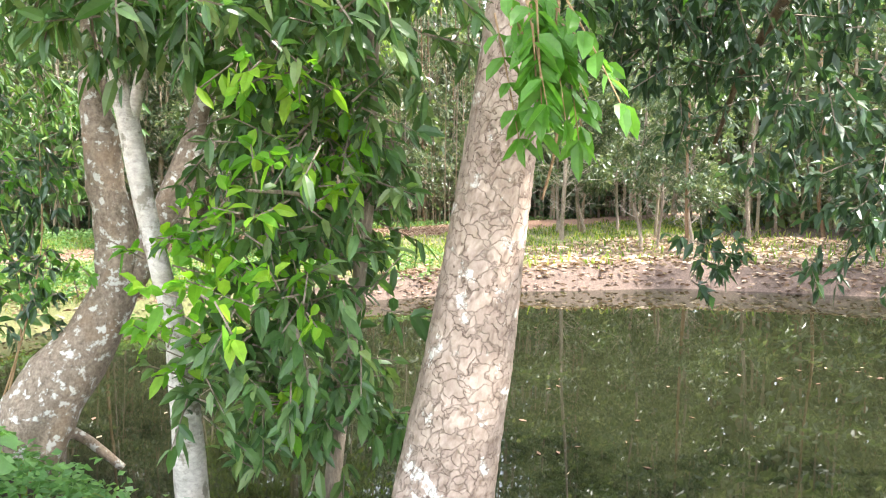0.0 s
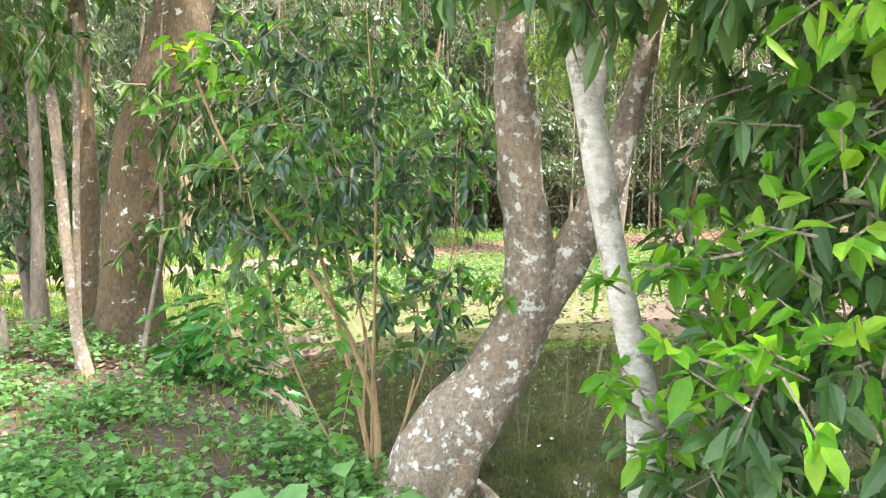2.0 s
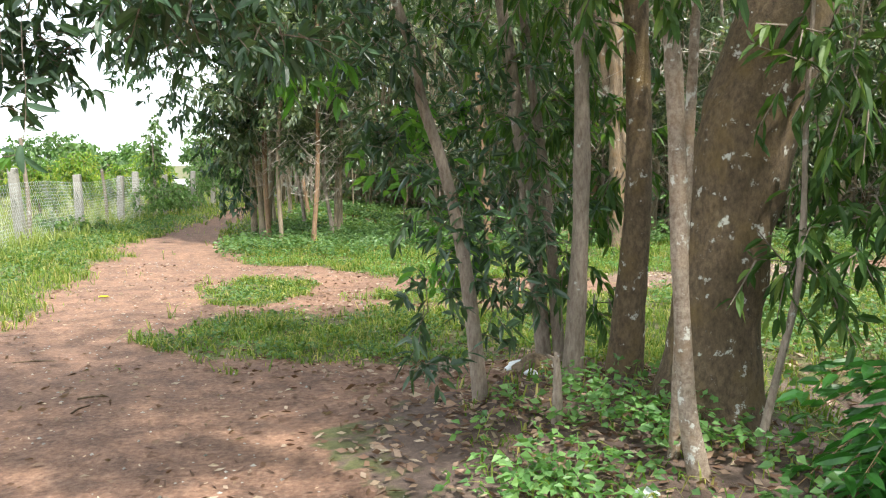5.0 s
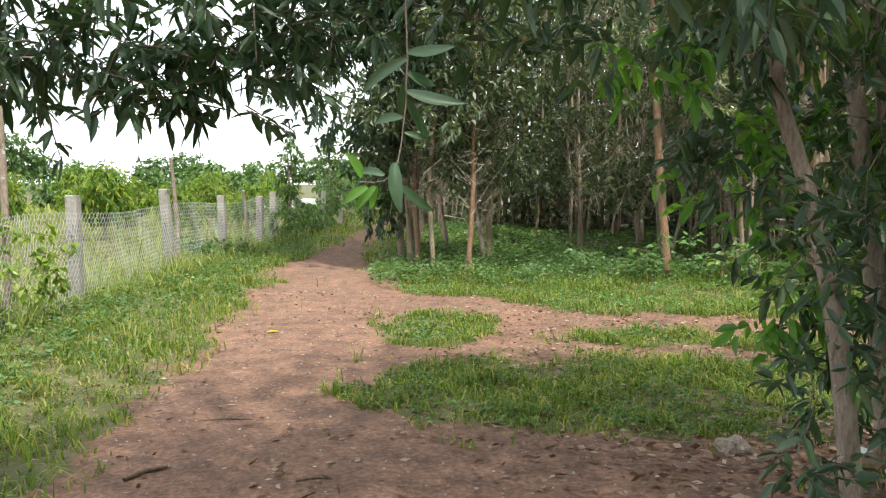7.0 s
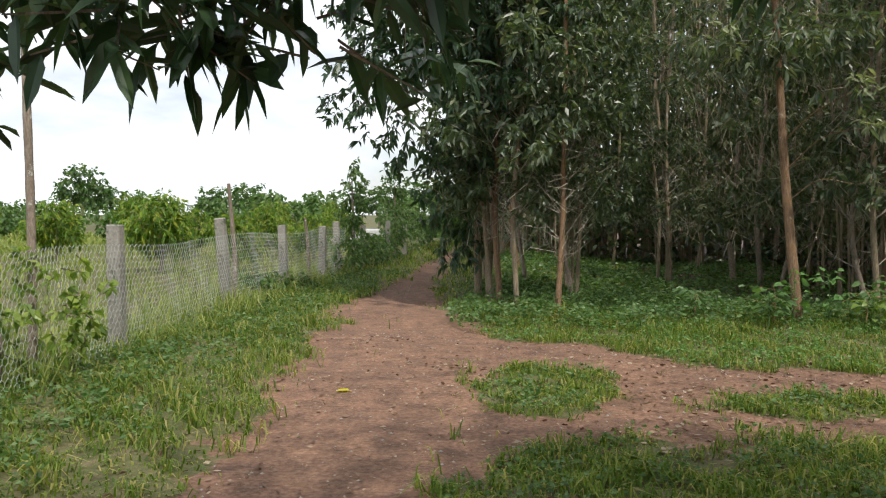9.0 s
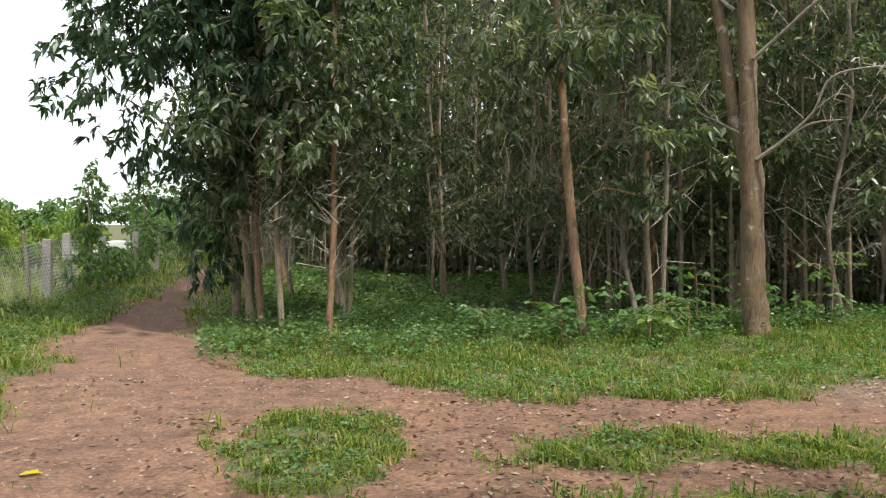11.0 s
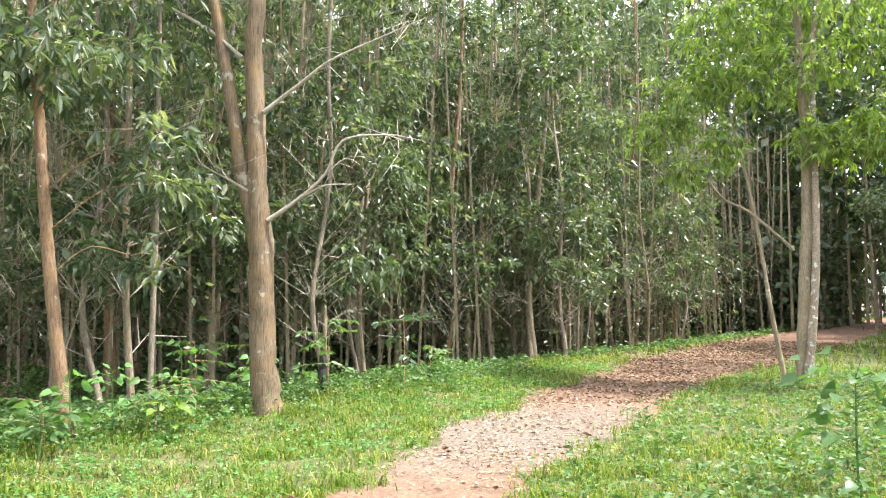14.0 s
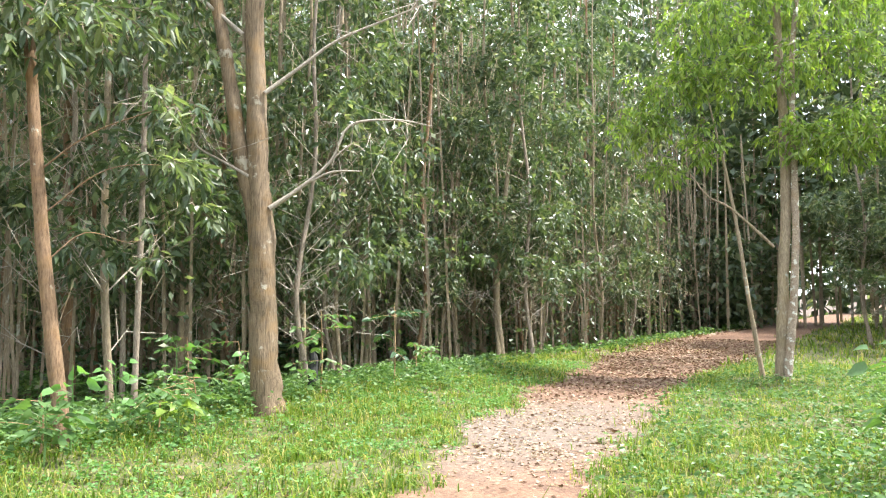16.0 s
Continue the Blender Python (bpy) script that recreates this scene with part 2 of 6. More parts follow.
def ground_material():
    m, n, l, b = shader("earth")
    co = n.new("ShaderNodeTexCoord").outputs["Object"]
    at = n.new("ShaderNodeAttribute")
    at.attribute_name = "cover"
    sep = n.new("ShaderNodeSeparateColor")
    l.new(at.outputs["Color"], sep.inputs["Color"])
    fine = noise_tex(n, l, co, 26, 8, 0.7)
    mid = noise_tex(n, l, co, 4.5, 6, 0.6)
    big = noise_tex(n, l, co, 0.7, 4)
    dirt = ramp(n, l, fine, [(0.28, (0.076, 0.043, 0.029)), (0.5, (0.184, 0.104, 0.067)), (0.78, (0.345, 0.228, 0.158))])
    dirt = mixed(n, l, 0.6, dirt, ramp(n, l, mid, [(0.35, (0.5, 0.49, 0.5)), (0.62, (1.35, 1.3, 1.25))]), "MULTIPLY")
    dirt = mixed(n, l, 0.6, dirt, ramp(n, l, big, [(0.35, (0.78, 0.76, 0.78)), (0.65, (1.15, 1.12, 1.08))]), "MULTIPLY")
    # pale grey litter patch, with the sun on it put into the colour
    sunlit_litter = ramp(n, l, fine, [(0.3, (0.08, 0.064, 0.054)), (0.5, (0.155, 0.127, 0.106)), (0.75, (0.29, 0.25, 0.215))])
    dirt = mixed(n, l, sep.outputs["Blue"], dirt, sunlit_litter)
    soil = ramp(n, l, fine, [(0.25, (0.05, 0.034, 0.028)), (0.55, (0.115, 0.078, 0.06)), (0.8, (0.22, 0.155, 0.12))])
    turf = ramp(n, l, fine, [(0.25, (0.044, 0.050, 0.017)), (0.55, (0.100, 0.102, 0.035)), (0.8, (0.19, 0.17, 0.07))])
    turf = mixed(n, l, ramp(n, l, mid, [(0.52, (0, 0, 0)), (0.68, (0.7, 0.7, 0.7))]), turf, (0.20, 0.145, 0.09))

    def ragged(sock):
        add = n.new("ShaderNodeMath")
        add.operation = "MULTIPLY_ADD"
        l.new(mid, add.inputs[0])
        add.inputs[1].default_value = 0.9
        l.new(sock, add.inputs[2])
        return ramp(n, l, add.outputs[0], [(0.88, (0, 0, 0)), (1.0, (1, 1, 1))])

    col = mixed(n, l, ragged(sep.outputs["Green"]), turf, soil)
    col = mixed(n, l, ragged(sep.outputs["Red"]), col, dirt)
    l.new(col, b.inputs["Base Color"])
    b.inputs["Roughness"].default_value = 0.95
    bump(n, l, b, fine, 0.6, 0.025)
    return m


def water_material():
    m, n, l, b = shader("pond_water")
    co = n.new("ShaderNodeTexCoord").outputs["Object"]
    f = noise_tex(n, l, co, 1.1, 5)
    l.new(ramp(n, l, f, [(0.3, (0.008, 0.009, 0.004)), (0.7, (0.014, 0.015, 0.007))]), b.inputs["Base Color"])
    b.inputs["Roughness"].default_value = 0.015
    b.inputs["IOR"].default_value = 1.33
    bump(n, l, b, noise_tex(n, l, co, 2.3, 3, 0.5, (1, 1, 1)), 0.010, 0.03)
    return m


EARTH, WATER = ground_material(), water_material()


# ---- shape helpers ----
def smooth(a, b, v):
    u = np.clip((np.asarray(v, float) - a) / (b - a), 0, 1)
    return u * u * (3 - 2 * u)


def mesh_ob(name, verts, faces, material, parent=None, label="", kind="", soft=False):
    me = bpy.data.meshes.new(name)
    me.from_pydata(np.asarray(verts, float).round(4).tolist(), [], faces.tolist() if isinstance(faces, np.ndarray) else faces)
    me.materials.append(material)
    if soft:
        me.polygons.foreach_set("use_smooth", [True] * len(me.polygons))
    ob = new(name, me)
    if parent:
        ob.parent = parent
    return tagged(ob, label, "", "", kind)


def stack(parts):
    """Joins (verts, faces) pairs into one."""
    vs, fs, k = [], [], 0
    for v, f in parts:
        vs.append(np.asarray(v, float))
        fs.append(np.asarray(f) + k)
        k += len(v)
    return np.concatenate(vs), np.concatenate(fs)


def leaf_set(p, d, size, width, rng, near=False, droop=0.25):
    """Leaf blades at p, pointing along d: folded, bent blades when near, four corners each when far."""
    n = len(p)
    d = d / (np.linalg.norm(d, axis=1, keepdims=True) + 1e-9)
    s = np.cross(d, rng.normal(size=(n, 3)) * 0.7 + np.array([0, 0, 1.0]))
    s /= np.linalg.norm(s, axis=1, keepdims=True) + 1e-9
    up = np.cross(s, d)
    ln = (size * rng.uniform(0.65, 1.2, n))[:, None]
    wd = ln * width / size if np.isscalar(width) else width[:, None]
    sag = np.array([0, 0, -1.0]) * ln * droop
    if not near:
        wd = wd * 1.35
        v = np.stack([p, p + d * ln * 0.45 + s * wd * 0.5 + up * wd * 0.1, p + d * ln + sag, p + d * ln * 0.45 - s * wd * 0.5 + up * wd * 0.1], 1)
        f = np.arange(n)[:, None] * 4 + np.array([[0, 1, 2, 3]])
        return v.reshape(-1, 3), f
    def row(t, w):
        c = p + d * ln * t + sag * t * t
        return c + s * wd * w + up * wd * w * 0.35, c, c - s * wd * w + up * wd * w * 0.35
    a, b = row(0.28, 0.50), row(0.68, 0.46)
    v = np.stack([p, a[0], a[1], a[2], b[0], b[1], b[2], p + d * ln + sag], 1)
    tri = np.array([[0, 2, 1], [0, 3, 2], [1, 2, 5], [1, 5, 4], [2, 3, 6], [2, 6, 5], [4, 5, 7], [5, 6, 7]])
    f = (np.arange(n)[:, None, None] * 8 + tri[None]).reshape(-1, 3)
    return v.reshape(-1, 3), f


def unit(v):
    return v / (np.linalg.norm(v, axis=-1, keepdims=True) + 1e-9)


def spray(rng, blobs, count, size, width, near=False, droop=0.3, hang=0.4, per=9, hollow=0.35):
    """Twigs with leaves filling the blobs ((centre, radii), ...). Gives leaf geometry and the twigs' ends."""
    share = np.array([b[1][0] * b[1][1] * b[1][2] for b in blobs]) ** 0.67
    twigs = max(1, count // per)
    pick = rng.choice(len(blobs), twigs, p=share / share.sum())
    u = unit(rng.normal(size=(twigs, 3)))
    rad = rng.uniform(hollow ** 3, 1, twigs) ** (1 / 3)
    cen = np.array([b[0] for b in blobs], float)[pick]
    rds = np.array([b[1] for b in blobs], float)[pick]
    end = cen + u * rad[:, None] * rds
    end += rng.normal(size=(twigs, 3)) * 0.12 * rds
    go = unit(u + rng.normal(size=(twigs, 3)) * 0.5 + np.array([0, 0, -hang]))
    tl = size * per * 0.22
    along = rng.uniform(0, 1, (twigs, per))
    p = end[:, None] + go[:, None] * (along[..., None] - 0.6) * tl
    p = p.reshape(-1, 3) + rng.normal(size=(twigs * per, 3)) * size * 0.06
    d = np.repeat(go, per, 0) * 0.55 + unit(rng.normal(size=(twigs * per, 3))) * 0.85 + np.array([0, 0, -hang])
    v, f = leaf_set(p, d, size, width, rng, near, droop)
    return (v, f), np.stack([end - go * tl * 0.75, end + go * tl * 0.4], 1)


def sticks(segs, r0, r1):
    """Thin three-sided twigs from start to end."""
    a, b = segs[:, 0], segs[:, 1]
    d = unit(b - a)
    s = unit(np.cross(d, np.array([0.31, 0.52, 0.8])))
    t = np.cross(d, s)
    ring = [(math.cos(k * 2.094), math.sin(k * 2.094)) for k in range(3)]
    v = np.stack([a + (s * c + t * e) * r0 for c, e in ring] + [b + (s * c + t * e) * r1 for c, e in ring], 1).reshape(-1, 3)
    f = (np.arange(len(a))[:, None, None] * 6 + np.array([[0, 1, 4, 3], [1, 2, 5, 4], [2, 0, 3, 5]])[None]).reshape(-1, 4)
    return v, f


def curve_points(line, step):
    """Points and radii along a smooth curve through the line's (x, y, z, radius)."""
    q = np.array(line, float)
    q = np.vstack([2 * q[0] - q[1], q, 2 * q[-1] - q[-2]])
    out = []
    for i in range(1, len(q) - 2):
        a, b, c, d = q[i - 1:i + 3]
        k = max(2, int(np.linalg.norm(c[:3] - b[:3]) / step))
        for u in np.arange(k) / k:
            out.append(0.5 * (2 * b + (c - a) * u + (2 * a - 5 * b + 4 * c - d) * u * u + (3 * b - a - 3 * c + d) * u ** 3))
    out.append(q[-2])
    return np.array(out)


def tube(line, sides=10, step=0.12, rough=0.06, seed=0.0, freq=4.0):
    """A tapering, slightly knobbly trunk or limb along the line."""
    c = curve_points(line, step)
    p, r = c[:, :3], np.maximum(c[:, 3], 0.0012)
    d = unit(np.gradient(p, axis=0))
    s = unit(np.cross(d, np.array([0.9, 0.43, 0.05])))
    t = np.cross(d, s)
    ang = np.arange(sides) / sides * 2 * math.pi
    v = p[:, None] + (s[:, None] * np.cos(ang)[None, :, None] + t[:, None] * np.sin(ang)[None, :, None]) * r[:, None, None]
    if rough:
        for i in range(len(p)):
            for j in range(sides):
                k = 1 + rough * noise.noise(Vector(v[i, j]) * freq + Vector((seed, seed, 0))) * 2
                v[i, j] = p[i] + (v[i, j] - p[i]) * k
    n = len(p)
    i, j = np.meshgrid(np.arange(n - 1), np.arange(sides), indexing="ij")
    k = (j + 1) % sides
    f = np.stack([i * sides + j, i * sides + k, (i + 1) * sides + k, (i + 1) * sides + j], -1).reshape(-1, 4)
    return v.reshape(-1, 3), f


def base_empty(name, at, label, category, group=""):
    ob = new(name)
    ob.location = at
    ob.empty_display_size = 0.2
    return tagged(ob, label, category, group)


def rel(v, at):
    return np.asarray(v, float) - np.asarray(at, float)


# ---- the lie of the land ----
ROAD_Y = [-60, -12, 2, 4, 6, 9, 12.3, 16, 22, 31, 60, 300]
ROAD_L = [-2.6, -2.6, -2.5, -2.3, -2.35, -2.7, -3.2, -3.6, -3.3, -3.3, -3.2, -3.2]
ROAD_R = [1.9, 1.7, 1.35, 0.8, -0.55, -0.85, -0.6, -1.75, -2.4, -2.65, -2.5, -2.5]
SIDE_X = [-3.5, 0.2, 1.2, 2.6, 3.1, 3.6, 4.9, 6.6, 9.2, 12, 16, 25, 36, 60, 300]
SIDE_N = [5.5, 4.2, 4.8, 5.2, 8.6, 9.5, 9.7, 10.1, 10.5, 11.0, 11.2, 11.6, 11.9, 12.5, 14]
SIDE_F = [13.5, 12.7, 11.4, 11.1, 11.0, 10.9, 11.1, 11.9, 12.6, 13.1, 13.9, 15.2, 15.0, 15.5, 17]
PATCHES = [(1.5, 7.2, 2.0, 1.15), (0.1, 7.2, 0.75, 0.95), (-0.35, 9.9, 0.55, 1.0), (0.0, 10.4, 0.4, 0.45), (1.9, 9.5, 0.85, 0.42), (2.9, 9.3, 0.5, 0.4), (-3.6, 14.2, 0.6, 0.35)]
POND = [(3.9, -9.5), (3.78, 1.0), (3.72, 2.3), (4.0, 3.3), (4.6, 5.1), (6.4, 6.0), (9.4, 5.5), (13.4, 4.3), (16.7, 2.0), (18.4, -1.6), (19.4, -6.0), (17.0, -11.0), (8.0, -13.0), (4.4, -11.5)]


def pond_depth(x, y):
    """Metres inside the pond's edge; negative outside."""
    q = np.array(POND)
    best = np.full(np.shape(x), 1e9)
    inside = np.zeros(np.shape(x), bool)
    for (ax, ay), (bx, by) in zip(q, np.roll(q, -1, 0)):
        u = np.clip(((x - ax) * (bx - ax) + (y - ay) * (by - ay)) / ((bx - ax) ** 2 + (by - ay) ** 2), 0, 1)
        best = np.minimum(best, np.hypot(x - ax - u * (bx - ax), y - ay - u * (by - ay)))
        cross = ((ay > y) != (by > y)) & (x < (bx - ax) * (y - ay) / (by - ay + 1e-12) + ax)
        inside ^= cross
    return np.where(inside, best, -best)


def wobble(x, y, f, seed=0.0):
    """A cheap, smooth unevenness between -1 and 1."""
    return (np.sin(x * f + 1.3 * np.sin(y * f * 0.7 + seed)) * np.cos(y * f * 1.1 + 0.9 * np.sin(x * f * 0.6 + 2 + seed))
            + 0.5 * np.sin(x * f * 2.3 + y * f * 1.7 + seed)) / 1.5


def land(x, y):
    x, y = np.asarray(x, float), np.asarray(y, float)
    h = 0.02 * wobble(x, y, 1.3) + 0.012 * wobble(x, y, 4.1, 2)
    h = h + 0.26 * np.exp(-(((x - 2.45) / 1.0) ** 2 + ((y - 4.4) / 1.2) ** 2))
    h = h + 0.10 * smooth(1.5, 3.0, x) * smooth(4.5, 2.5, y) * smooth(-14, -9, y)
    h = h + 0.10 * smooth(12.5, 14, y) * smooth(0, 3, x) * smooth(20, 16, x)
    h = h - 0.42 * smooth(14.7, 17.8, y) * smooth(-0.2, 3.5, x)
    h = h + 0.10 * wobble(x, y, 0.9, 5) * smooth(15.5, 17.5, y) * smooth(-0.5, 1.0, x)
    h = h + 0.05 * smooth(-2.6, -4.5, x)
    d = pond_depth(x, y)
    return h - smooth(-0.55, 0.5, d) * 0.62 - smooth(0.3, 3, d) * 0.7


def covers(x, y):
    """How bare (red dirt) and how littered (dark soil) the ground is."""
    j = 0.22 * wobble(x, y, 2.6, 1) + 0.15 * wobble(x, y, 7.5, 4)
    main = np.minimum(x - np.interp(y, ROAD_Y, ROAD_L), np.interp(y, ROAD_Y, ROAD_R) - x) + j
    side = np.minimum(y - np.interp(x, SIDE_X, SIDE_N), np.interp(x, SIDE_X, SIDE_F) - y) + j
    side = np.where(x < -1.0, -9, side)
    dirt = smooth(-0.25, 0.25, np.maximum(main, side))
    for cx, cy, rx, ry in PATCHES:
        e = 1 - np.hypot((x - cx) / rx, (y - cy) / ry) + j * 1.3
        dirt = dirt * (1 - smooth(-0.35, 0.3, e))
    d = pond_depth(x, y)
    litter = smooth(-1.6, -0.2, d) * smooth(6.5, 4.5, y) * smooth(3.5, 4.1, x + 0 * y)
    litter = np.maximum(litter, 0.95 * np.exp(-(((x - 2.2) / 1.3) ** 2 + ((y - 4.3) / 1.8) ** 2) * 0.7))
    litter = np.maximum(litter, 0.9 * smooth(1.1, 1.7, x) * smooth(4.2, 3.2, y) * smooth(4.6, 4.0, x))
    litter = np.maximum(litter, smooth(13.9, 15.6, y) * smooth(2.6, 4.2, x) * 0.62)
    litter = np.maximum(litter, smooth(13.5, 16, x) * smooth(7.5, 5, y) * 0.95)
    litter = np.maximum(litter, 0.75 * smooth(-8, -10, y + 0 * x))
    return dirt, litter


# ---- ground, pond ----
def graded(lo, hi, fine, far):
    mid = np.arange(lo, hi + 1e-6, fine)
    out, step, v = [], fine, 0.0
    while v < far:
        step *= 1.22
        v += step
        out.append(v)
    out = np.array(out)
    return np.concatenate([lo - out[::-1], mid, hi + out])


gx, gy = graded(-7, 21, 0.2, 1500), graded(-9, 19, 0.2, 1500)
GX, GY = np.meshgrid(gx, gy, indexing="ij")
GZ = land(GX, GY)
nx, ny = GX.shape
ii, jj = np.meshgrid(np.arange(nx - 1), np.arange(ny - 1), indexing="ij")
quads = np.stack([ii * ny + jj, (ii + 1) * ny + jj, (ii + 1) * ny + jj + 1, ii * ny + jj + 1], -1).reshape(-1, 4)
ground = mesh_ob("ground", np.stack([GX, GY, GZ], -1).reshape(-1, 3), quads, EARTH, None, "reddish dirt tracks and grassy earth of a plantation", "structure", True)
tagged(ground, category="ground")
dirt, litter = covers(GX, GY)
# where the side track shows pale litter, lightened as a sunlit stretch
pale = 0.8 * np.exp(-(((GX - 7.0) / 2.6) ** 2 + ((GY - 11.3) / 1.5) ** 2) ** 2)
attr = ground.data.attributes.new("cover", "FLOAT_COLOR", "POINT")
attr.data.foreach_set("color", np.stack([dirt, litter, pale, 0 * dirt + 1], -1).reshape(-1))

wx, wy = np.meshgrid(np.linspace(2.9, 20, 20), np.linspace(-14, 7, 20), indexing="ij")
wi, wj = np.meshgrid(np.arange(19), np.arange(19), indexing="ij")
wq = np.stack([wi * 20 + wj, (wi + 1) * 20 + wj, (wi + 1) * 20 + wj + 1, wi * 20 + wj + 1], -1).reshape(-1, 4)
water = mesh_ob("water", np.stack([wx, wy, 0 * wx - 0.36], -1).reshape(-1, 3), wq, WATER, None, "still dark green pond with tree reflections", "structure")
tagged(water, category="pond")


# ---- trees ----
def tree(name, at, label, stems, blobs, count, size, width, bark, leaf, near=False, seed=1, droop=0.3, hang=0.4, hollow=0.35, young=None, sides=12, rough=0.07, freq=4.0,
         group="", per=9, limbs=(), category="tree", limb_bark=None):
    """A tree or shrub: stems and limbs as lines of (x, y, z, radius), leaves in blobs, all in world metres."""
    rng = np.random.default_rng(seed)
    top = base_empty(name, at, label, category, group)
    for k, line in enumerate(stems):
        c = np.array(line, float)
        c[:, :3] -= at
        v, f = tube(c, sides, 0.1, rough, seed * 3.1 + k, freq)
        mesh_ob("trunk" if k == 0 else "stem", v, f, bark, top, soft=True)
    for line in limbs:
        c = np.array(line, float)
        c[:, :3] -= at
        v, f = tube(c, 6, 0.1, 0.05, seed, 6)
        mesh_ob("branch", v, f, limb_bark or bark, top, soft=True)
    if count:
        (v, f), tw = spray(rng, blobs, count, size, width, near, droop, hang, per, hollow)
        mesh_ob("crown", rel(v, at), f, leaf, top)
        v, f = sticks(tw, 0.006, 0.003)
        mesh_ob("twigwork", rel(v, at), f, TWIG, top, kind="stuff")
    if young:
        (v, f), tw = spray(rng, young[0], young[1], young[2], young[3], True, droop, 0.0, 7, 0.2)
        mesh_ob("young_leaves", rel(v, at), f, young[4] if len(young) > 4 else LEAF_YOUNG, top, "bright leaves, lime-green where young")
        v, f = sticks(tw, 0.005, 0.003)
        mesh_ob("young_twigwork", rel(v, at), f, TWIG, top, kind="stuff")
    return top


def branch_lines(rng, line, count, z0, z1, reach, rise, r=0.03):
    """Side limbs that leave a stem between two heights."""
    c = curve_points(line, 0.2)
    out = []
    for k in range(count):
        z = z0 + (z1 - z0) * (k + rng.uniform(0, 0.8)) / count
        i = int(np.argmin(abs(c[:, 2] - z)))
        a = rng.uniform(0, 6.283)
        g = reach * rng.uniform(0.6, 1.1)
        p, q = c[i, :3], np.array([math.cos(a), math.sin(a), 0])
        rr = min(r, c[i, 3] * 0.6)
        out.append([(*p, rr), (*(p + q * g * 0.4 + np.array([0, 0, rise * 0.5])), rr * 0.7), (*(p + q * g + np.array([0, 0, rise])), rr * 0.3)])
    return out


def plantation_tree(seed, tall, low, reach, leaves, size, bark, leaf, label, lean=0.3, dry=14, multi=1):
    """A slim plantation tree with a narrow leafy crown and dry twigs below it, standing at the origin."""
    rng = np.random.default_rng(seed)
    top = base_empty("plantation_tree", (0, 0, 0), label, "tree", "plantation trees")
    lines = []
    for k in range(multi):
        dx, dy = rng.normal(0, lean, 2)
        ox, oy = (0, 0) if k == 0 else rng.normal(0, 0.22, 2)
        r = rng.uniform(0.046, 0.074) * (1 if k == 0 else 0.75)
        line = [(ox, oy, -0.15, r * 1.35), (ox + rng.normal(0, 0.03), oy, 0.25, r * 1.05)]
        for u in (0.15, 0.35, 0.55, 0.8, 1.0):
            line.append((ox + dx * u + rng.normal(0, 0.09), oy + dy * u + rng.normal(0, 0.09), tall * u, r * (1 - 0.75 * u)))
        lines.append(line)
        v, f = tube(line, 7, 0.35, 0.07, seed + k, 3)
        mesh_ob("trunk" if k == 0 else "stem", v, f, bark, top, soft=True)
    c = curve_points(lines[0], 0.3)
    blobs, segs = [], []
    for k in range(18):
        z = low + (tall - low) * ((k + rng.uniform(0, 1)) / 18) ** 1.3
        i = int(np.argmin(abs(c[:, 2] - z)))
        a = rng.uniform(0, 6.283)
        g = reach * rng.uniform(0.35, 1.0) * (1.0 if z < tall * 0.75 else 0.7)
        e = c[i, :3] + np.array([math.cos(a) * g, math.sin(a) * g, g * 0.45])
        segs.append([c[i, :3], e])
        b = reach * (1.0 if z < 7.5 else 0.8)
        blobs.append((e, (b * 0.48, b * 0.48, b * 0.36)))
    for k in range(dry):
        z = rng.uniform(0.8, low + 1.8)
        i = int(np.argmin(abs(c[:, 2] - z)))
        a, g = rng.uniform(0, 6.283), rng.uniform(0.3, 1.1)
        e = c[i, :3] + np.array([math.cos(a) * g, math.sin(a) * g, g * rng.uniform(0.4, 1.5)])
        segs.append([c[i, :3], e])
        for q in range(2):
            m = c[i, :3] + (e - c[i, :3]) * rng.uniform(0.4, 0.9)
            segs.append([m, m + rng.normal(0, 0.22, 3)])
    v, f = sticks(np.array(segs), 0.008, 0.003)
    mesh_ob("branchwork", v, f, CHIP_TWIG, top, kind="stuff")
    (v, f), _ = spray(rng, blobs, leaves, size, size * 0.33, False, 0.2, 0.25, 9, 0.1)
    mesh_ob("crown", v, f, leaf, top)
    return top


def at_land(x, y, lift=0.0):
    return (x, y, float(land(x, y)) + lift)


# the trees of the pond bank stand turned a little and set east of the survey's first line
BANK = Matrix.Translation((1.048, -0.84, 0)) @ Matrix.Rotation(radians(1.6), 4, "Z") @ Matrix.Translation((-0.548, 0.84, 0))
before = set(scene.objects)

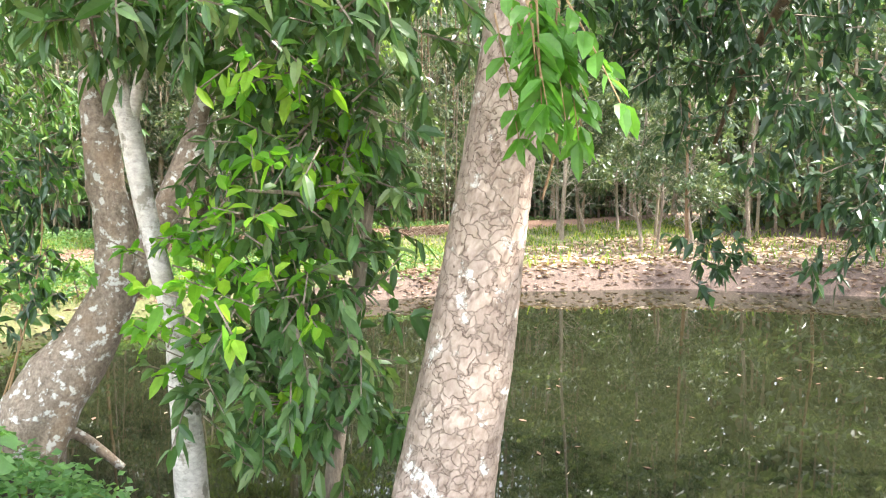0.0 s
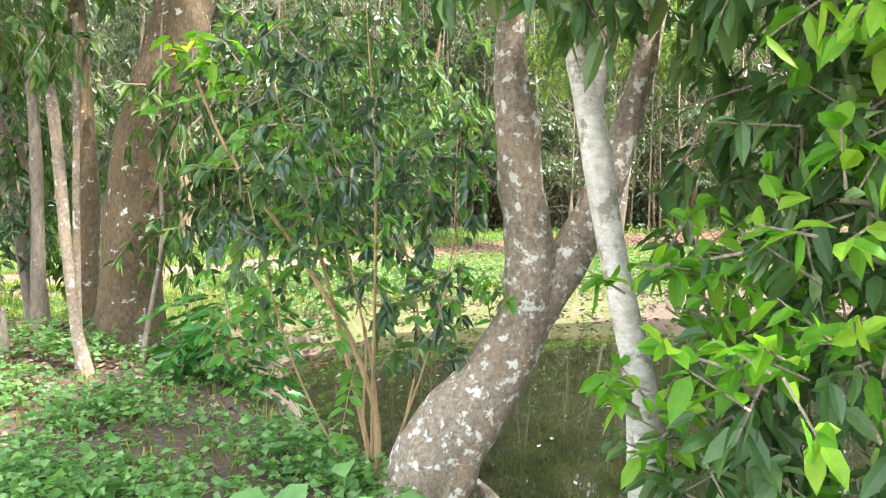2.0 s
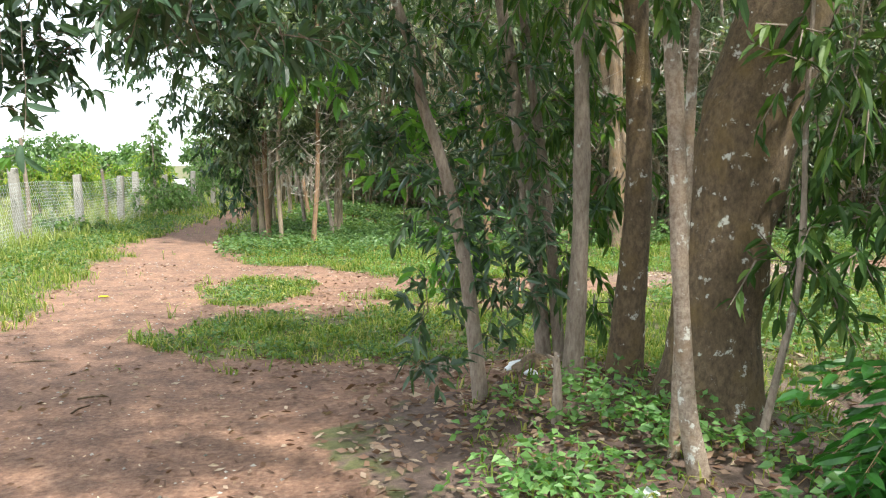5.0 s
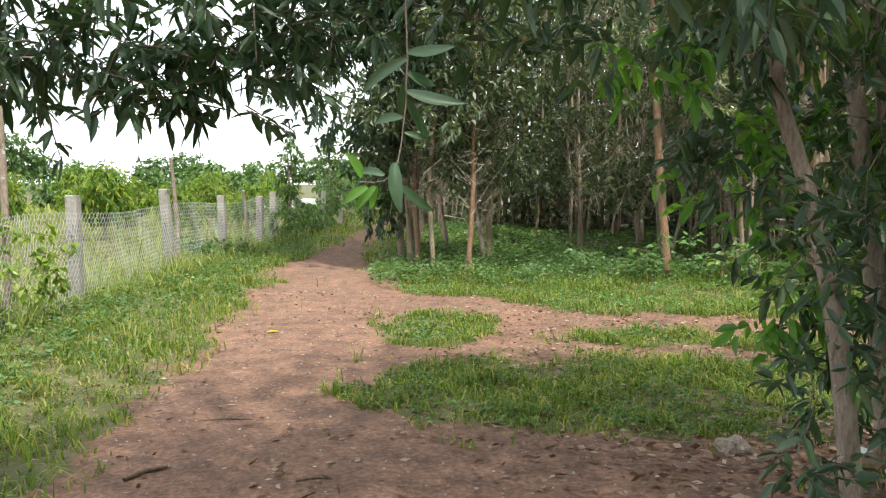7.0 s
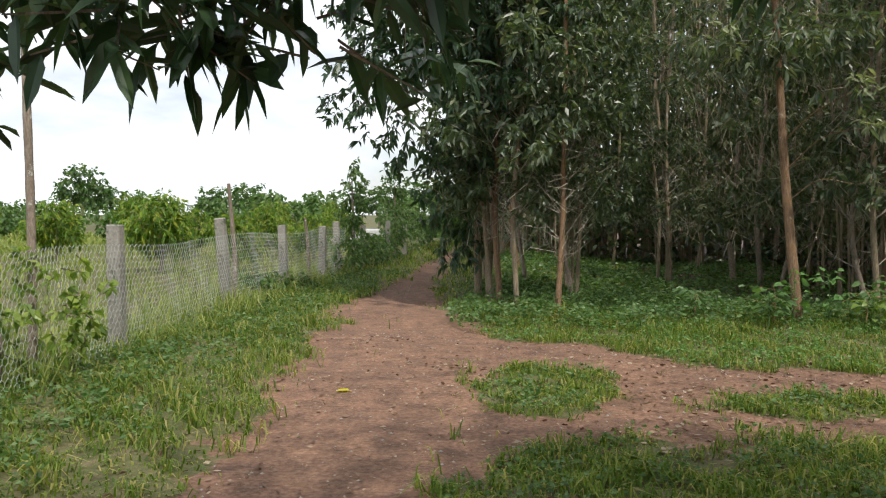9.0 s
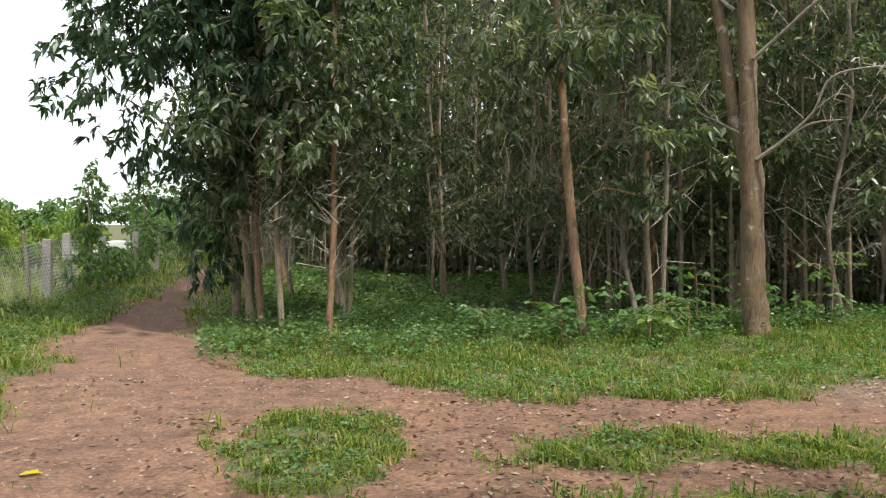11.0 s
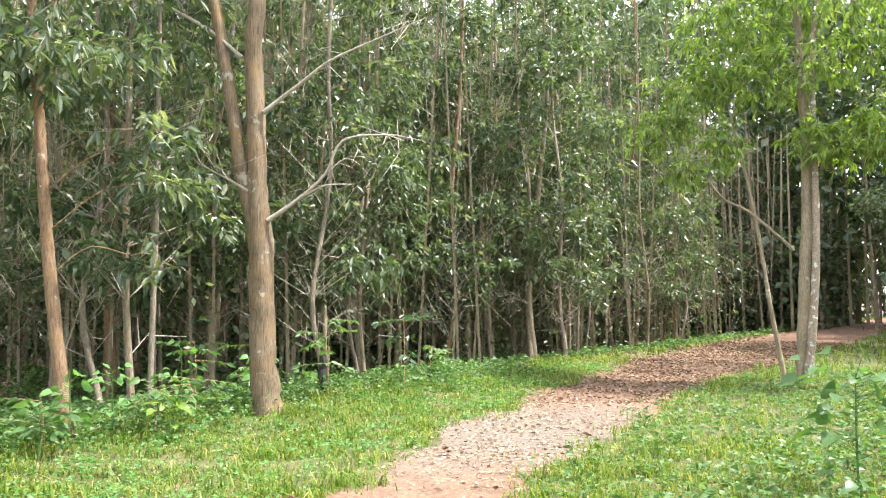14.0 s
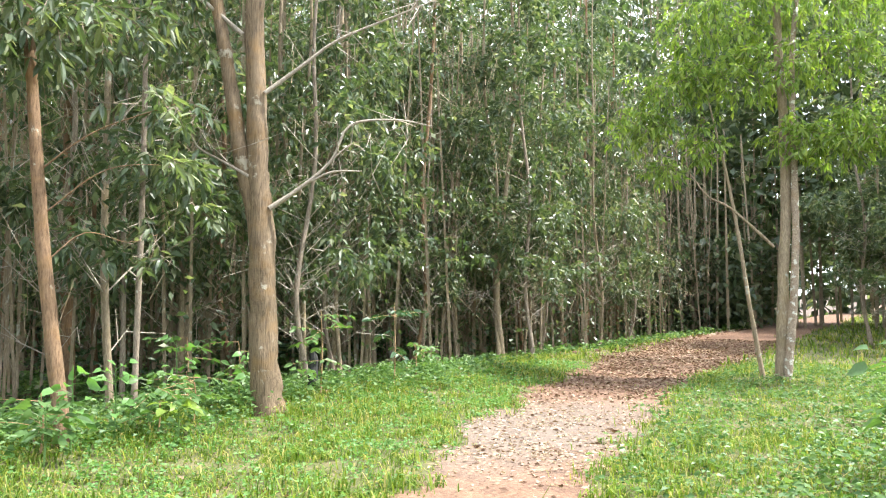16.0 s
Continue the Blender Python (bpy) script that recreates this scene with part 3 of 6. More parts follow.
# the scaly tree on the bank
def scaly_trunk():
    line = [(3.80, -2.27, -0.35, 0.30), (3.82, -2.30, -0.05, 0.245), (3.84, -2.34, 0.28, 0.228), (3.90, -2.41, 0.88, 0.198), (3.94, -2.46, 1.33, 0.178), (3.97, -2.51, 1.80, 0.157),
            (4.00, -2.54, 2.22, 0.139), (4.04, -2.60, 3.11, 0.119), (4.05, -2.61, 4.4, 0.095), (4.0, -2.5, 6.4, 0.06)]
    c = curve_points(line, 0.016)
    sides = 110
    verts, plates = [], []
    for i, (x, y, z, r) in enumerate(c):
        for j in range(sides):
            a = j / sides * 2 * math.pi
            # plates: cells stretched round the stem, with sunk cracks
            q = Vector((math.cos(a) * 0.18 * 17, math.sin(a) * 0.18 * 17, z * 14.0))
            dist, seeds = noise.voronoi(q + 0.55 * noise.noise_vector(q * 0.8))
            edge = min(1.0, (dist[1] - dist[0]) / 0.09)
            edge = max(edge, min(1.0, 0.0 + 1.6 * noise.noise(q * 0.55 + Vector((7, 3, 1)))))
            tone = noise.cell(seeds[0] * 9.0) * 0.5 + 0.5
            plates.append(edge * (0.62 + 0.38 * tone))
            k = r * (1 + 0.05 * noise.noise(Vector((math.cos(a), math.sin(a), z * 1.5)))) + 0.004 * (edge - 1) + 0.003 * (tone - 0.5) + 0.003 * noise.noise(q * 4)
            k += 0.003 * noise.noise(q * 0.6)
            verts.append((x + math.cos(a) * k, y + math.sin(a) * k, z))
    n = len(c)
    i, j = np.meshgrid(np.arange(n - 1), np.arange(sides), indexing="ij")
    k = (j + 1) % sides
    f = np.stack([i * sides + j, i * sides + k, (i + 1) * sides + k, (i + 1) * sides + j], -1).reshape(-1, 4)
    return np.array(verts), f, plates


at = at_land(3.82, -2.3)
top = base_empty("tree", at, "leaning tree with cracked scaly pinkish-grey bark beside pond", "tree")
v, f, plates = scaly_trunk()
trunk = mesh_ob("trunk", rel(v, at), f, BARK_SCALY, top, soft=True)
attr = trunk.data.attributes.new("plate", "FLOAT", "POINT")
attr.data.foreach_set("value", plates)
rng = np.random.default_rng(41)
scaly_line = [(4.0, -2.54, 2.2, 0.14), (4.05, -2.61, 4.4, 0.095), (4.0, -2.5, 6.4, 0.05)]
for line in branch_lines(rng, scaly_line, 7, 2.9, 6.0, 2.6, 1.0, 0.05):
    v, f = tube(np.array(line) - np.array([*at, 0]), 6, 0.2, 0.05)
    mesh_ob("branch", v, f, BARK_THIN, top, soft=True)
(v, f), tw = spray(rng, [((4.0, -2.4, 5.0), (2.7, 2.7, 1.5)), ((2.6, -1.6, 4.4), (1.8, 1.8, 1.0)), ((4.6, -3.9, 4.2), (1.6, 1.6, 1.0))], 5200, 0.15, 0.055)
mesh_ob("crown", rel(v, at), f, LEAF_BROAD, top)
v, f = sticks(tw, 0.006, 0.003)
mesh_ob("twigwork", rel(v, at), f, TWIG, top, kind="stuff")
# liana that clings to the scaly stem
v, f = tube([(4.15, -2.62, 1.55, 0.007), (4.19, -2.66, 1.8, 0.007), (4.13, -2.70, 2.1, 0.006), (4.10, -2.70, 2.6, 0.006)], 5, 0.06, 0)
mesh_ob("vine", rel(v, at), f, STEM_ORANGE, top)

# compound-leaved spray that hangs beside the scaly stem
def pinnate(rng, start, end, pairs, size, width, droop=0.12, spread=0.9):
    """A compound leaf: its leaflets in pairs along a bowed stalk. Gives the leaflets and the stalk's line."""
    start, end = np.array(start, float), np.array(end, float)
    u = np.linspace(0.18, 1, pairs)
    ax = end - start
    pts = start + ax * u[:, None] + np.array([0, 0, -1.0]) * (u[:, None] ** 2) * np.linalg.norm(ax) * droop
    d = unit(ax)
    s = unit(np.cross(d, np.array([0.05, 0.1, 1.0])))
    p = np.concatenate([pts, pts, pts[-1:]])
    dirs = np.concatenate([np.repeat((d * 0.6 + s * spread)[None], pairs, 0), np.repeat((d * 0.6 - s * spread)[None], pairs, 0), d[None]]) + rng.normal(0, 0.12, (2 * pairs + 1, 3)) + np.array([0, 0, -0.2])
    g = leaf_set(p, dirs, size, width, rng, True, 0.2)
    line = [(*start, 0.004), (*(start + ax * 0.5 + np.array([0, 0, -0.25 * droop * np.linalg.norm(ax)])), 0.003), (*pts[-1], 0.002)]
    return g, line


def compound_bunch(name, at, label, tips, size, width, leaf, parent_line=None, category="plant", pairs=5, seed=5, droop=0.12):
    rng = np.random.default_rng(seed)
    top = base_empty(name, at, label, category)
    if parent_line:
        v, f = tube(np.array(parent_line) - np.array([*at, 0]), 6, 0.06, 0.04)
        mesh_ob("stem", v, f, STEM_ORANGE, top, soft=True)
    for a, b in tips:
        g, line = pinnate(rng, a, b, pairs, size, width, droop)
        v, f = tube(np.array(line) - np.array([*at, 0]), 4, 0.08, 0)
        stalk = mesh_ob("frond", v, f, STEM_ORANGE, top)
        for k in range(len(g[0]) // 8):
            mesh_ob("leaflet", rel(g[0][k * 8:k * 8 + 8], at), g[1][:8], leaf, stalk)
    return top


rng = np.random.default_rng(8)
tips = []
for k in range(20):
    a = np.array([3.49, -2.93, 2.26]) + rng.normal(0, 0.08, 3)
    tips.append((a, a + np.array([rng.uniform(-0.10, 0.14), rng.uniform(-0.26, 0.06), rng.uniform(-0.48, -0.06)])))
compound_bunch("hanging_branch", (4.02, -2.6, 3.0), "hanging spray of pale green compound leaves", tips, 0.11, 0.052, LEAF_COMPOUND,
               [(4.04, -2.6, 3.0, 0.014), (3.8, -2.75, 2.7, 0.010), (3.5, -2.93, 2.25, 0.006)], "branch", 5, 8)

# white-barked slim tree
rng = np.random.default_rng(3)
tree("tree", at_land(3.32, -1.19), "slim white-barked tree with forked top on pond bank",
     [[(3.33, -1.2, -0.2, 0.10), (3.32, -1.19, 0.05, 0.085), (3.30, -1.16, 0.53, 0.074), (3.28, -1.14, 0.86, 0.057), (3.24, -1.09, 1.13, 0.050), (3.20, -1.04, 1.40, 0.048), (3.17, -1.0, 1.66, 0.051),
       (3.14, -0.96, 1.93, 0.050), (3.11, -0.92, 2.13, 0.040), (3.09, -0.89, 2.7, 0.034), (3.08, -0.87, 3.7, 0.025)],
      [(3.15, -0.98, 1.86, 0.030), (3.19, -1.02, 2.13, 0.029), (3.23, -1.07, 2.45, 0.026), (3.27, -1.13, 2.95, 0.020)]],
     [((3.1, -0.9, 3.6), (1.1, 1.1, 0.8)), ((3.2, -1.1, 2.75), (0.8, 0.7, 0.45))], 1500, 0.13, 0.045, BARK_WHITE, LEAF_BROAD, True, 3, sides=14, rough=0.05)

# leafy shrub tree between the white tree and the scaly one
tree("shrub_tree", at_land(3.87, -1.6), "leafy understorey tree with large drooping leaves",
     [[(3.87, -1.6, -0.2, 0.05), (3.87, -1.6, 0.13, 0.046), (3.90, -1.64, 0.57, 0.040), (3.94, -1.69, 1.06, 0.037), (3.97, -1.73, 1.6, 0.036), (3.98, -1.75, 2.37, 0.030), (3.99, -1.75, 3.3, 0.02)]],
     [((3.35, -1.75, 2.45), (0.95, 0.85, 0.45)), ((2.85, -1.35, 2.45), (0.6, 0.6, 0.35)), ((3.55, -1.75, 1.8), (0.6, 0.55, 0.5)), ((3.5, -1.75, 1.05), (0.5, 0.45, 0.6)), ((3.75, -1.7, 0.5), (0.5, 0.4, 0.42)), ((4.3, -1.9, 2.9), (1.0, 1.0, 0.6)), ((3.3, -1.5, 0.7), (0.35, 0.3, 0.4)),
      ((3.9, -1.35, 1.5), (0.6, 0.5, 0.7))],
     5600, 0.115, 0.044, BARK_THIN, LEAF_BROAD, True, 12, droop=0.3, hang=0.35, hollow=0.15,
     young=([((3.02, -2.02, 1.60), (0.30, 0.26, 0.16)), ((3.1, -1.45, 1.32), (0.22, 0.2, 0.22)), ((3.15, -1.35, 0.85), (0.2, 0.2, 0.25)), ((3.35, -1.9, 1.15), (0.3, 0.3, 0.22)), ((3.45, -1.8, 0.65), (0.2, 0.2, 0.2)), ((2.85, -1.9, 1.2), (0.2, 0.2, 0.15)), ((3.2, -2.0, 2.0), (0.4, 0.3, 0.12)), ((3.5, -1.9, 1.7), (0.4, 0.3, 0.2))], 640, 0.095, 0.046),
     limbs=[[(3.95, -1.7, 1.4, 0.016), (3.5, -1.8, 1.55, 0.011), (3.0, -2.0, 1.58, 0.006)], [(3.92, -1.66, 0.9, 0.016), (3.5, -1.6, 1.1, 0.011), (3.1, -1.45, 1.3, 0.006)],
            [(3.97, -1.73, 1.9, 0.016), (3.4, -1.6, 2.25, 0.012), (2.9, -1.4, 2.35, 0.006)]])

# bent mottled tree
tree("tree", at_land(3.2, 0.16), "bent double-stemmed tree with lichen-mottled bark at water's edge",
     [[(3.05, 0.22, -0.35, 0.27), (3.15, 0.18, 0.04, 0.224), (3.28, 0.11, 0.36, 0.203), (3.41, 0.04, 0.57, 0.177), (3.54, -0.03, 0.80, 0.141), (3.61, -0.06, 1.03, 0.130), (3.61, -0.07, 1.26, 0.119),
       (3.57, -0.04, 1.56, 0.113), (3.55, -0.03, 1.87, 0.104), (3.51, -0.01, 2.09, 0.080), (3.51, -0.01, 2.35, 0.065), (3.51, -0.01, 3.05, 0.047), (3.4, 0.1, 4.4, 0.03)],
      [(3.56, -0.04, 0.86, 0.09), (3.64, -0.08, 0.99, 0.10), (3.76, -0.14, 1.19, 0.106), (3.87, -0.20, 1.44, 0.096), (3.95, -0.25, 1.68, 0.080), (4.04, -0.29, 2.0, 0.063), (4.11, -0.33, 2.36, 0.053), (4.3, -0.4, 3.6, 0.035)],
      [(3.24, 0.2, 0.10, 0.05), (3.5, 0.25, 0.06, 0.035), (3.75, 0.15, -0.2, 0.025)]],
     [((3.4, 0.1, 3.7), (1.5, 1.5, 0.9)), ((4.4, -0.5, 3.9), (1.3, 1.3, 0.8)), ((3.2, -0.3, 2.7), (0.8, 0.8, 0.4)), ((4.2, -0.6, 2.6), (0.8, 0.8, 0.5))], 3600, 0.14, 0.055, BARK_MOTTLED, LEAF_BROAD, False, 21, sides=22, rough=0.10, freq=7)

# orange-stemmed sapling
tree("sapling", at_land(3.05, 0.42), "thin orange-brown sapling arching beside the pond",
     [[(3.05, 0.42, 0.0, 0.0211), (3.05, 0.42, 0.31, 0.0198), (3.03, 0.43, 0.49, 0.0161), (2.93, 0.48, 0.81, 0.0143), (2.81, 0.54, 1.04, 0.0124), (2.67, 0.62, 1.3, 0.0112), (2.53, 0.69, 1.51, 0.0093), (2.39, 0.76, 1.76, 0.0087),
       (2.28, 0.82, 2.06, 0.0074), (2.22, 0.85, 2.2, 0.0050)],
      [(3.02, 0.42, 0.02, 0.0087), (2.98, 0.44, 0.45, 0.0074), (3.0, 0.46, 0.8, 0.0062), (2.95, 0.6, 1.3, 0.0043)],
      [(3.08, 0.40, 0.02, 0.0087), (3.2, 0.36, 0.5, 0.0074), (3.28, 0.42, 0.9, 0.0056), (3.2, 0.55, 1.5, 0.0037)]],
     [((2.75, 0.75, 1.55), (0.55, 0.5, 0.42)), ((3.05, 0.7, 1.35), (0.45, 0.4, 0.45)), ((3.2, 0.45, 0.85), (0.3, 0.3, 0.28)), ((2.95, 1.0, 2.15), (0.7, 0.6, 0.35)), ((3.35, 1.5, 1.9), (0.9, 0.8, 0.6)), ((3.2, 1.7, 1.15), (0.7, 0.6, 0.45)), ((3.7, 0.9, 1.4), (0.5, 0.5, 0.6)), ((3.5, 1.8, 2.8), (1.2, 1.0, 0.5))], 1500, 0.10, 0.042, STEM_ORANGE, LEAF_BROAD, True, 33, hang=0.25,
     young=([((2.25, 0.9, 2.15), (0.3, 0.3, 0.14)), ((2.5, 1.0, 2.3), (0.4, 0.4, 0.14))], 90, 0.10, 0.04), sides=8)
mesh = leaf_set(np.array([[2.24, 0.84, 2.18]] * 4), np.array([[-0.6, 0.3, 0.1], [-0.2, 0.5, 0.5], [0.2, -0.3, 0.6], [-0.7, -0.2, 0.3]]), 0.10, 0.05, rng, True)
tagged(mesh_ob("yellow_leaf", mesh[0], mesh[1], LEAF_YELLOW), "bright yellow dying leaves at sapling tip", "leaf")

# sapling with feathery leaves at the water's edge
rng = np.random.default_rng(34)
tips = []
for k in range(20):
    u = rng.uniform(0.25, 1)
    a = np.array([3.12 - 0.42 * u, 0.5 + 0.45 * u, 0.1 + 2.0 * u]) + rng.normal(0, 0.06, 3)
    t = rng.uniform(0, 6.283)
    tips.append((a, a + np.array([math.cos(t) * 0.5, math.sin(t) * 0.5, rng.uniform(-0.25, 0.12)])))
compound_bunch("sapling", at_land(3.12, 0.5), "slim sapling with feathery compound leaves at water's edge", tips, 0.095, 0.042, LEAF_COMPOUND,
               [(3.12, 0.5, -0.1, 0.016), (2.95, 0.7, 0.9, 0.012), (2.70, 0.95, 2.1, 0.006)], "sapling", 7, 34, 0.25)

# the big brown tree on the mound
rng = np.random.default_rng(6)
big_line = [(2.55, 3.93, -0.3, 0.46), (2.56, 3.93, -0.02, 0.37), (2.54, 3.93, 0.33, 0.296), (2.57, 3.93, 0.73, 0.252), (2.60, 3.92, 1.16, 0.251), (2.66, 3.91, 1.58, 0.264), (2.75, 3.89, 2.0, 0.266),
            (2.87, 3.87, 2.41, 0.255), (2.97, 3.85, 2.81, 0.239), (3.19, 3.80, 3.9, 0.20), (3.4, 3.7, 5.5, 0.14), (3.3, 3.6, 7.5, 0.06)]
tree("tree", at_land(2.56, 3.93), "stout brown tree with white lichen spots on a mound",
     [big_line, [(2.28, 4.68, -0.1, 0.15), (2.30, 4.66, 0.16, 0.13), (2.33, 4.65, 0.70, 0.105), (2.36, 4.65, 1.18, 0.092), (2.36, 4.65, 1.77, 0.083), (2.33, 4.65, 2.36, 0.078), (2.28, 4.66, 3.5, 0.065), (2.2, 4.8, 5.0, 0.04)]],
     # the two crown blobs farthest west are unseen, added to shade the track
     [((3.2, 3.7, 6.0), (2.8, 2.8, 1.6)), ((1.6, 4.4, 4.6), (1.6, 1.8, 0.9)), ((3.6, 2.4, 4.4), (1.4, 1.4, 0.9)), ((1.4, 2.6, 4.4), (1.6, 1.5, 0.7)), ((0.3, 4.6, 5.4), (2.0, 2.0, 0.9)), ((0.4, 2.2, 5.2), (1.8, 1.8, 0.8))], 9000, 0.17, 0.065, BARK_BIG, LEAF, False, 51, sides=30, rough=0.06, freq=5,
     limbs=branch_lines(rng, big_line, 7, 3.2, 6.8, 2.6, 1.1, 0.07))

# slim stems round the big tree
SLIM = [
    ("slim pale-barked tree with forked stem on leaf-littered mound", [[(2.11, 3.08, -0.05, 0.058), (2.09, 3.09, 0.17, 0.052), (2.04, 3.10, 0.41, 0.048), (2.01, 3.11, 0.71, 0.041), (1.98, 3.11, 1.06, 0.038), (1.96, 3.12, 1.44, 0.040),
      (1.94, 3.12, 1.76, 0.040), (1.91, 3.13, 2.15, 0.037), (1.87, 3.14, 2.42, 0.034), (1.81, 3.15, 3.23, 0.026), (1.7, 3.1, 4.6, 0.012)],
      [(2.06, 3.31, 0.1, 0.03), (2.07, 3.31, 0.38, 0.028), (2.07, 3.30, 0.98, 0.027), (2.08, 3.30, 1.58, 0.027), (2.09, 3.30, 2.03, 0.024), (2.10, 3.30, 2.75, 0.02)]], BARK_PALE, [((1.6, 3.1, 3.2), (0.9, 0.9, 0.55)), ((1.75, 3.2, 2.55), (0.5, 0.5, 0.28))], 900),
    ("pair of slim dark stems on a mound of dead leaves", [[(1.95, 5.37, -0.05, 0.068), (1.95, 5.37, 0.19, 0.063), (1.90, 5.38, 0.69, 0.058), (1.83, 5.39, 1.26, 0.057), (1.76, 5.41, 1.79, 0.052), (1.68, 5.42, 2.34, 0.048), (1.60, 5.43, 2.85, 0.043), (1.5, 5.45, 3.9, 0.034), (1.3, 5.4, 5.2, 0.015)],
      [(2.06, 5.35, -0.05, 0.052), (2.06, 5.35, 0.21, 0.049), (2.0, 5.36, 0.91, 0.044), (1.92, 5.38, 1.66, 0.039), (1.79, 5.40, 2.51, 0.035), (1.7, 5.41, 3.5, 0.028), (1.5, 5.5, 4.8, 0.012)]], BARK_THIN,
      [((1.5, 5.4, 3.3), (1.1, 1.1, 0.6)), ((1.9, 5.5, 2.0), (0.55, 0.55, 0.5)), ((2.1, 5.5, 1.2), (0.5, 0.45, 0.5)), ((2.25, 5.4, 0.6), (0.4, 0.35, 0.3)), ((0.6, 5.6, 4.4), (1.4, 1.4, 0.7)), ((1.6, 5.2, 2.6), (0.6, 0.6, 0.45)), ((2.4, 5.3, 1.7), (0.5, 0.5, 0.6))], 4600),
    ("straight slim grey tree near the stout tree", [[(1.90, 4.51, 0.0, 0.08), (1.91, 4.51, 0.36, 0.068), (1.93, 4.50, 0.89, 0.058), (1.94, 4.50, 1.39, 0.053), (1.93, 4.50, 2.03, 0.049), (1.91, 4.51, 2.69, 0.045), (1.89, 4.51, 3.8, 0.036), (1.85, 4.5, 5.4, 0.015)]], BARK_THIN,
      [((1.9, 4.5, 3.6), (1.1, 1.1, 0.7)), ((1.95, 4.6, 2.5), (0.45, 0.45, 0.3))], 1000),
    ("thin leaning sapling stem behind the fern clump", [[(2.50, 3.30, 0.0, 0.0280), (2.51, 3.30, 0.17, 0.0259), (2.58, 3.28, 0.59, 0.0196), (2.66, 3.27, 1.03, 0.0175), (2.67, 3.27, 1.44, 0.0154), (2.66, 3.27, 1.9, 0.0126), (2.7, 3.3, 2.8, 0.0070)]], BARK_THIN,
      [((2.85, 3.2, 2.0), (0.6, 0.5, 0.45)), ((3.0, 3.3, 1.35), (0.55, 0.5, 0.42)), ((3.5, 3.1, 1.75), (0.6, 0.6, 0.5)), ((3.9, 2.9, 2.4), (0.9, 0.8, 0.5)), ((3.2, 3.4, 1.55), (0.5, 0.45, 0.4)), ((3.75, 3.5, 1.6), (0.55, 0.45, 0.42)), ((4.3, 3.5, 1.5), (0.55, 0.5, 0.4)), ((5.0, 3.6, 1.65), (0.6, 0.5, 0.45)), ((4.2, 3.3, 2.2), (0.8, 0.6, 0.4)), ((2.75, 3.35, 1.0), (0.35, 0.3, 0.3)), ((5.6, 4.0, 2.3), (0.8, 0.7, 0.5))], 3300),
]
for k, (label, stems, bark, blobs, count) in enumerate(SLIM):
    x, y = stems[0][0][:2]
    tree("slim_tree", at_land(x, y), label, stems, blobs, count, 0.12, 0.036, bark, LEAF, True, 60 + k, droop=0.35, hang=0.5, sides=10, group="slim trees on the mound")
v, f = tube([(0, 0, -0.1, 0.036), (0, 0, 0.0, 0.034), (0.0, 0.0, 0.32, 0.024), (-0.01, 0.0, 0.44, 0.019)], 9, 0.04, 0.15, 3, 12)
v[-9:] += np.random.default_rng(2).normal(0, 0.012, (9, 3))
stub = mesh_ob("stump", v, np.vstack([f, [[len(v) - 9, len(v) - 8, len(v) - 7, len(v) - 6]]]), BARK_THIN, None, "short grey dead stump on the mound")
stub.location = at_land(1.62, 3.85)
tagged(stub, category="stump")

# dark tree whose boughs hang over the pond
rng = np.random.default_rng(77)
pond_line = [(4.1, -6.0, -0.4, 0.26), (4.15, -5.9, 0.6, 0.2), (4.4, -5.4, 1.9, 0.17), (4.9, -4.6, 3.0, 0.13), (5.8, -3.4, 3.9, 0.07), (6.2, -2.6, 4.6, 0.03)]
tree("tree", at_land(4.1, -6.0), "dark-leaved tree with boughs hanging low over pond", [pond_line],
     [((6.1, -2.9, 3.1), (1.5, 1.2, 0.9)), ((6.4, -3.2, 2.2), (1.1, 0.9, 0.6)), ((6.9, -3.9, 1.7), (1.1, 0.9, 0.75)), ((5.6, -2.1, 2.75), (0.7, 0.7, 0.45)), ((5.2, -4.4, 3.6), (1.8, 1.6, 0.9)), ((6.0, -1.8, 4.3), (1.6, 1.6, 0.7)),
      ((6.15, -2.65, 1.2), (0.2, 0.2, 0.32)), ((6.6, -2.6, 3.2), (1.2, 1.0, 0.8))], 13000, 0.10, 0.040, BARK_BIG, LEAF_DARK, False, 78, hang=0.35, sides=14, per=11, young=([((4.55, -3.15, 2.55), (0.25, 0.2, 0.1))], 70, 0.08, 0.035),
     limbs=[[(4.9, -4.6, 3.0, 0.06), (5.6, -3.5, 2.9, 0.04), (6.1, -2.9, 2.4, 0.025), (6.4, -2.6, 1.9, 0.012)], [(5.0, -4.5, 3.0, 0.05), (6.2, -4.0, 2.7, 0.03), (7.0, -3.9, 1.9, 0.012)]])

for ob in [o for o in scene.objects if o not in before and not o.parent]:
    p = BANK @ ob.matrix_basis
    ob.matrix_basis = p

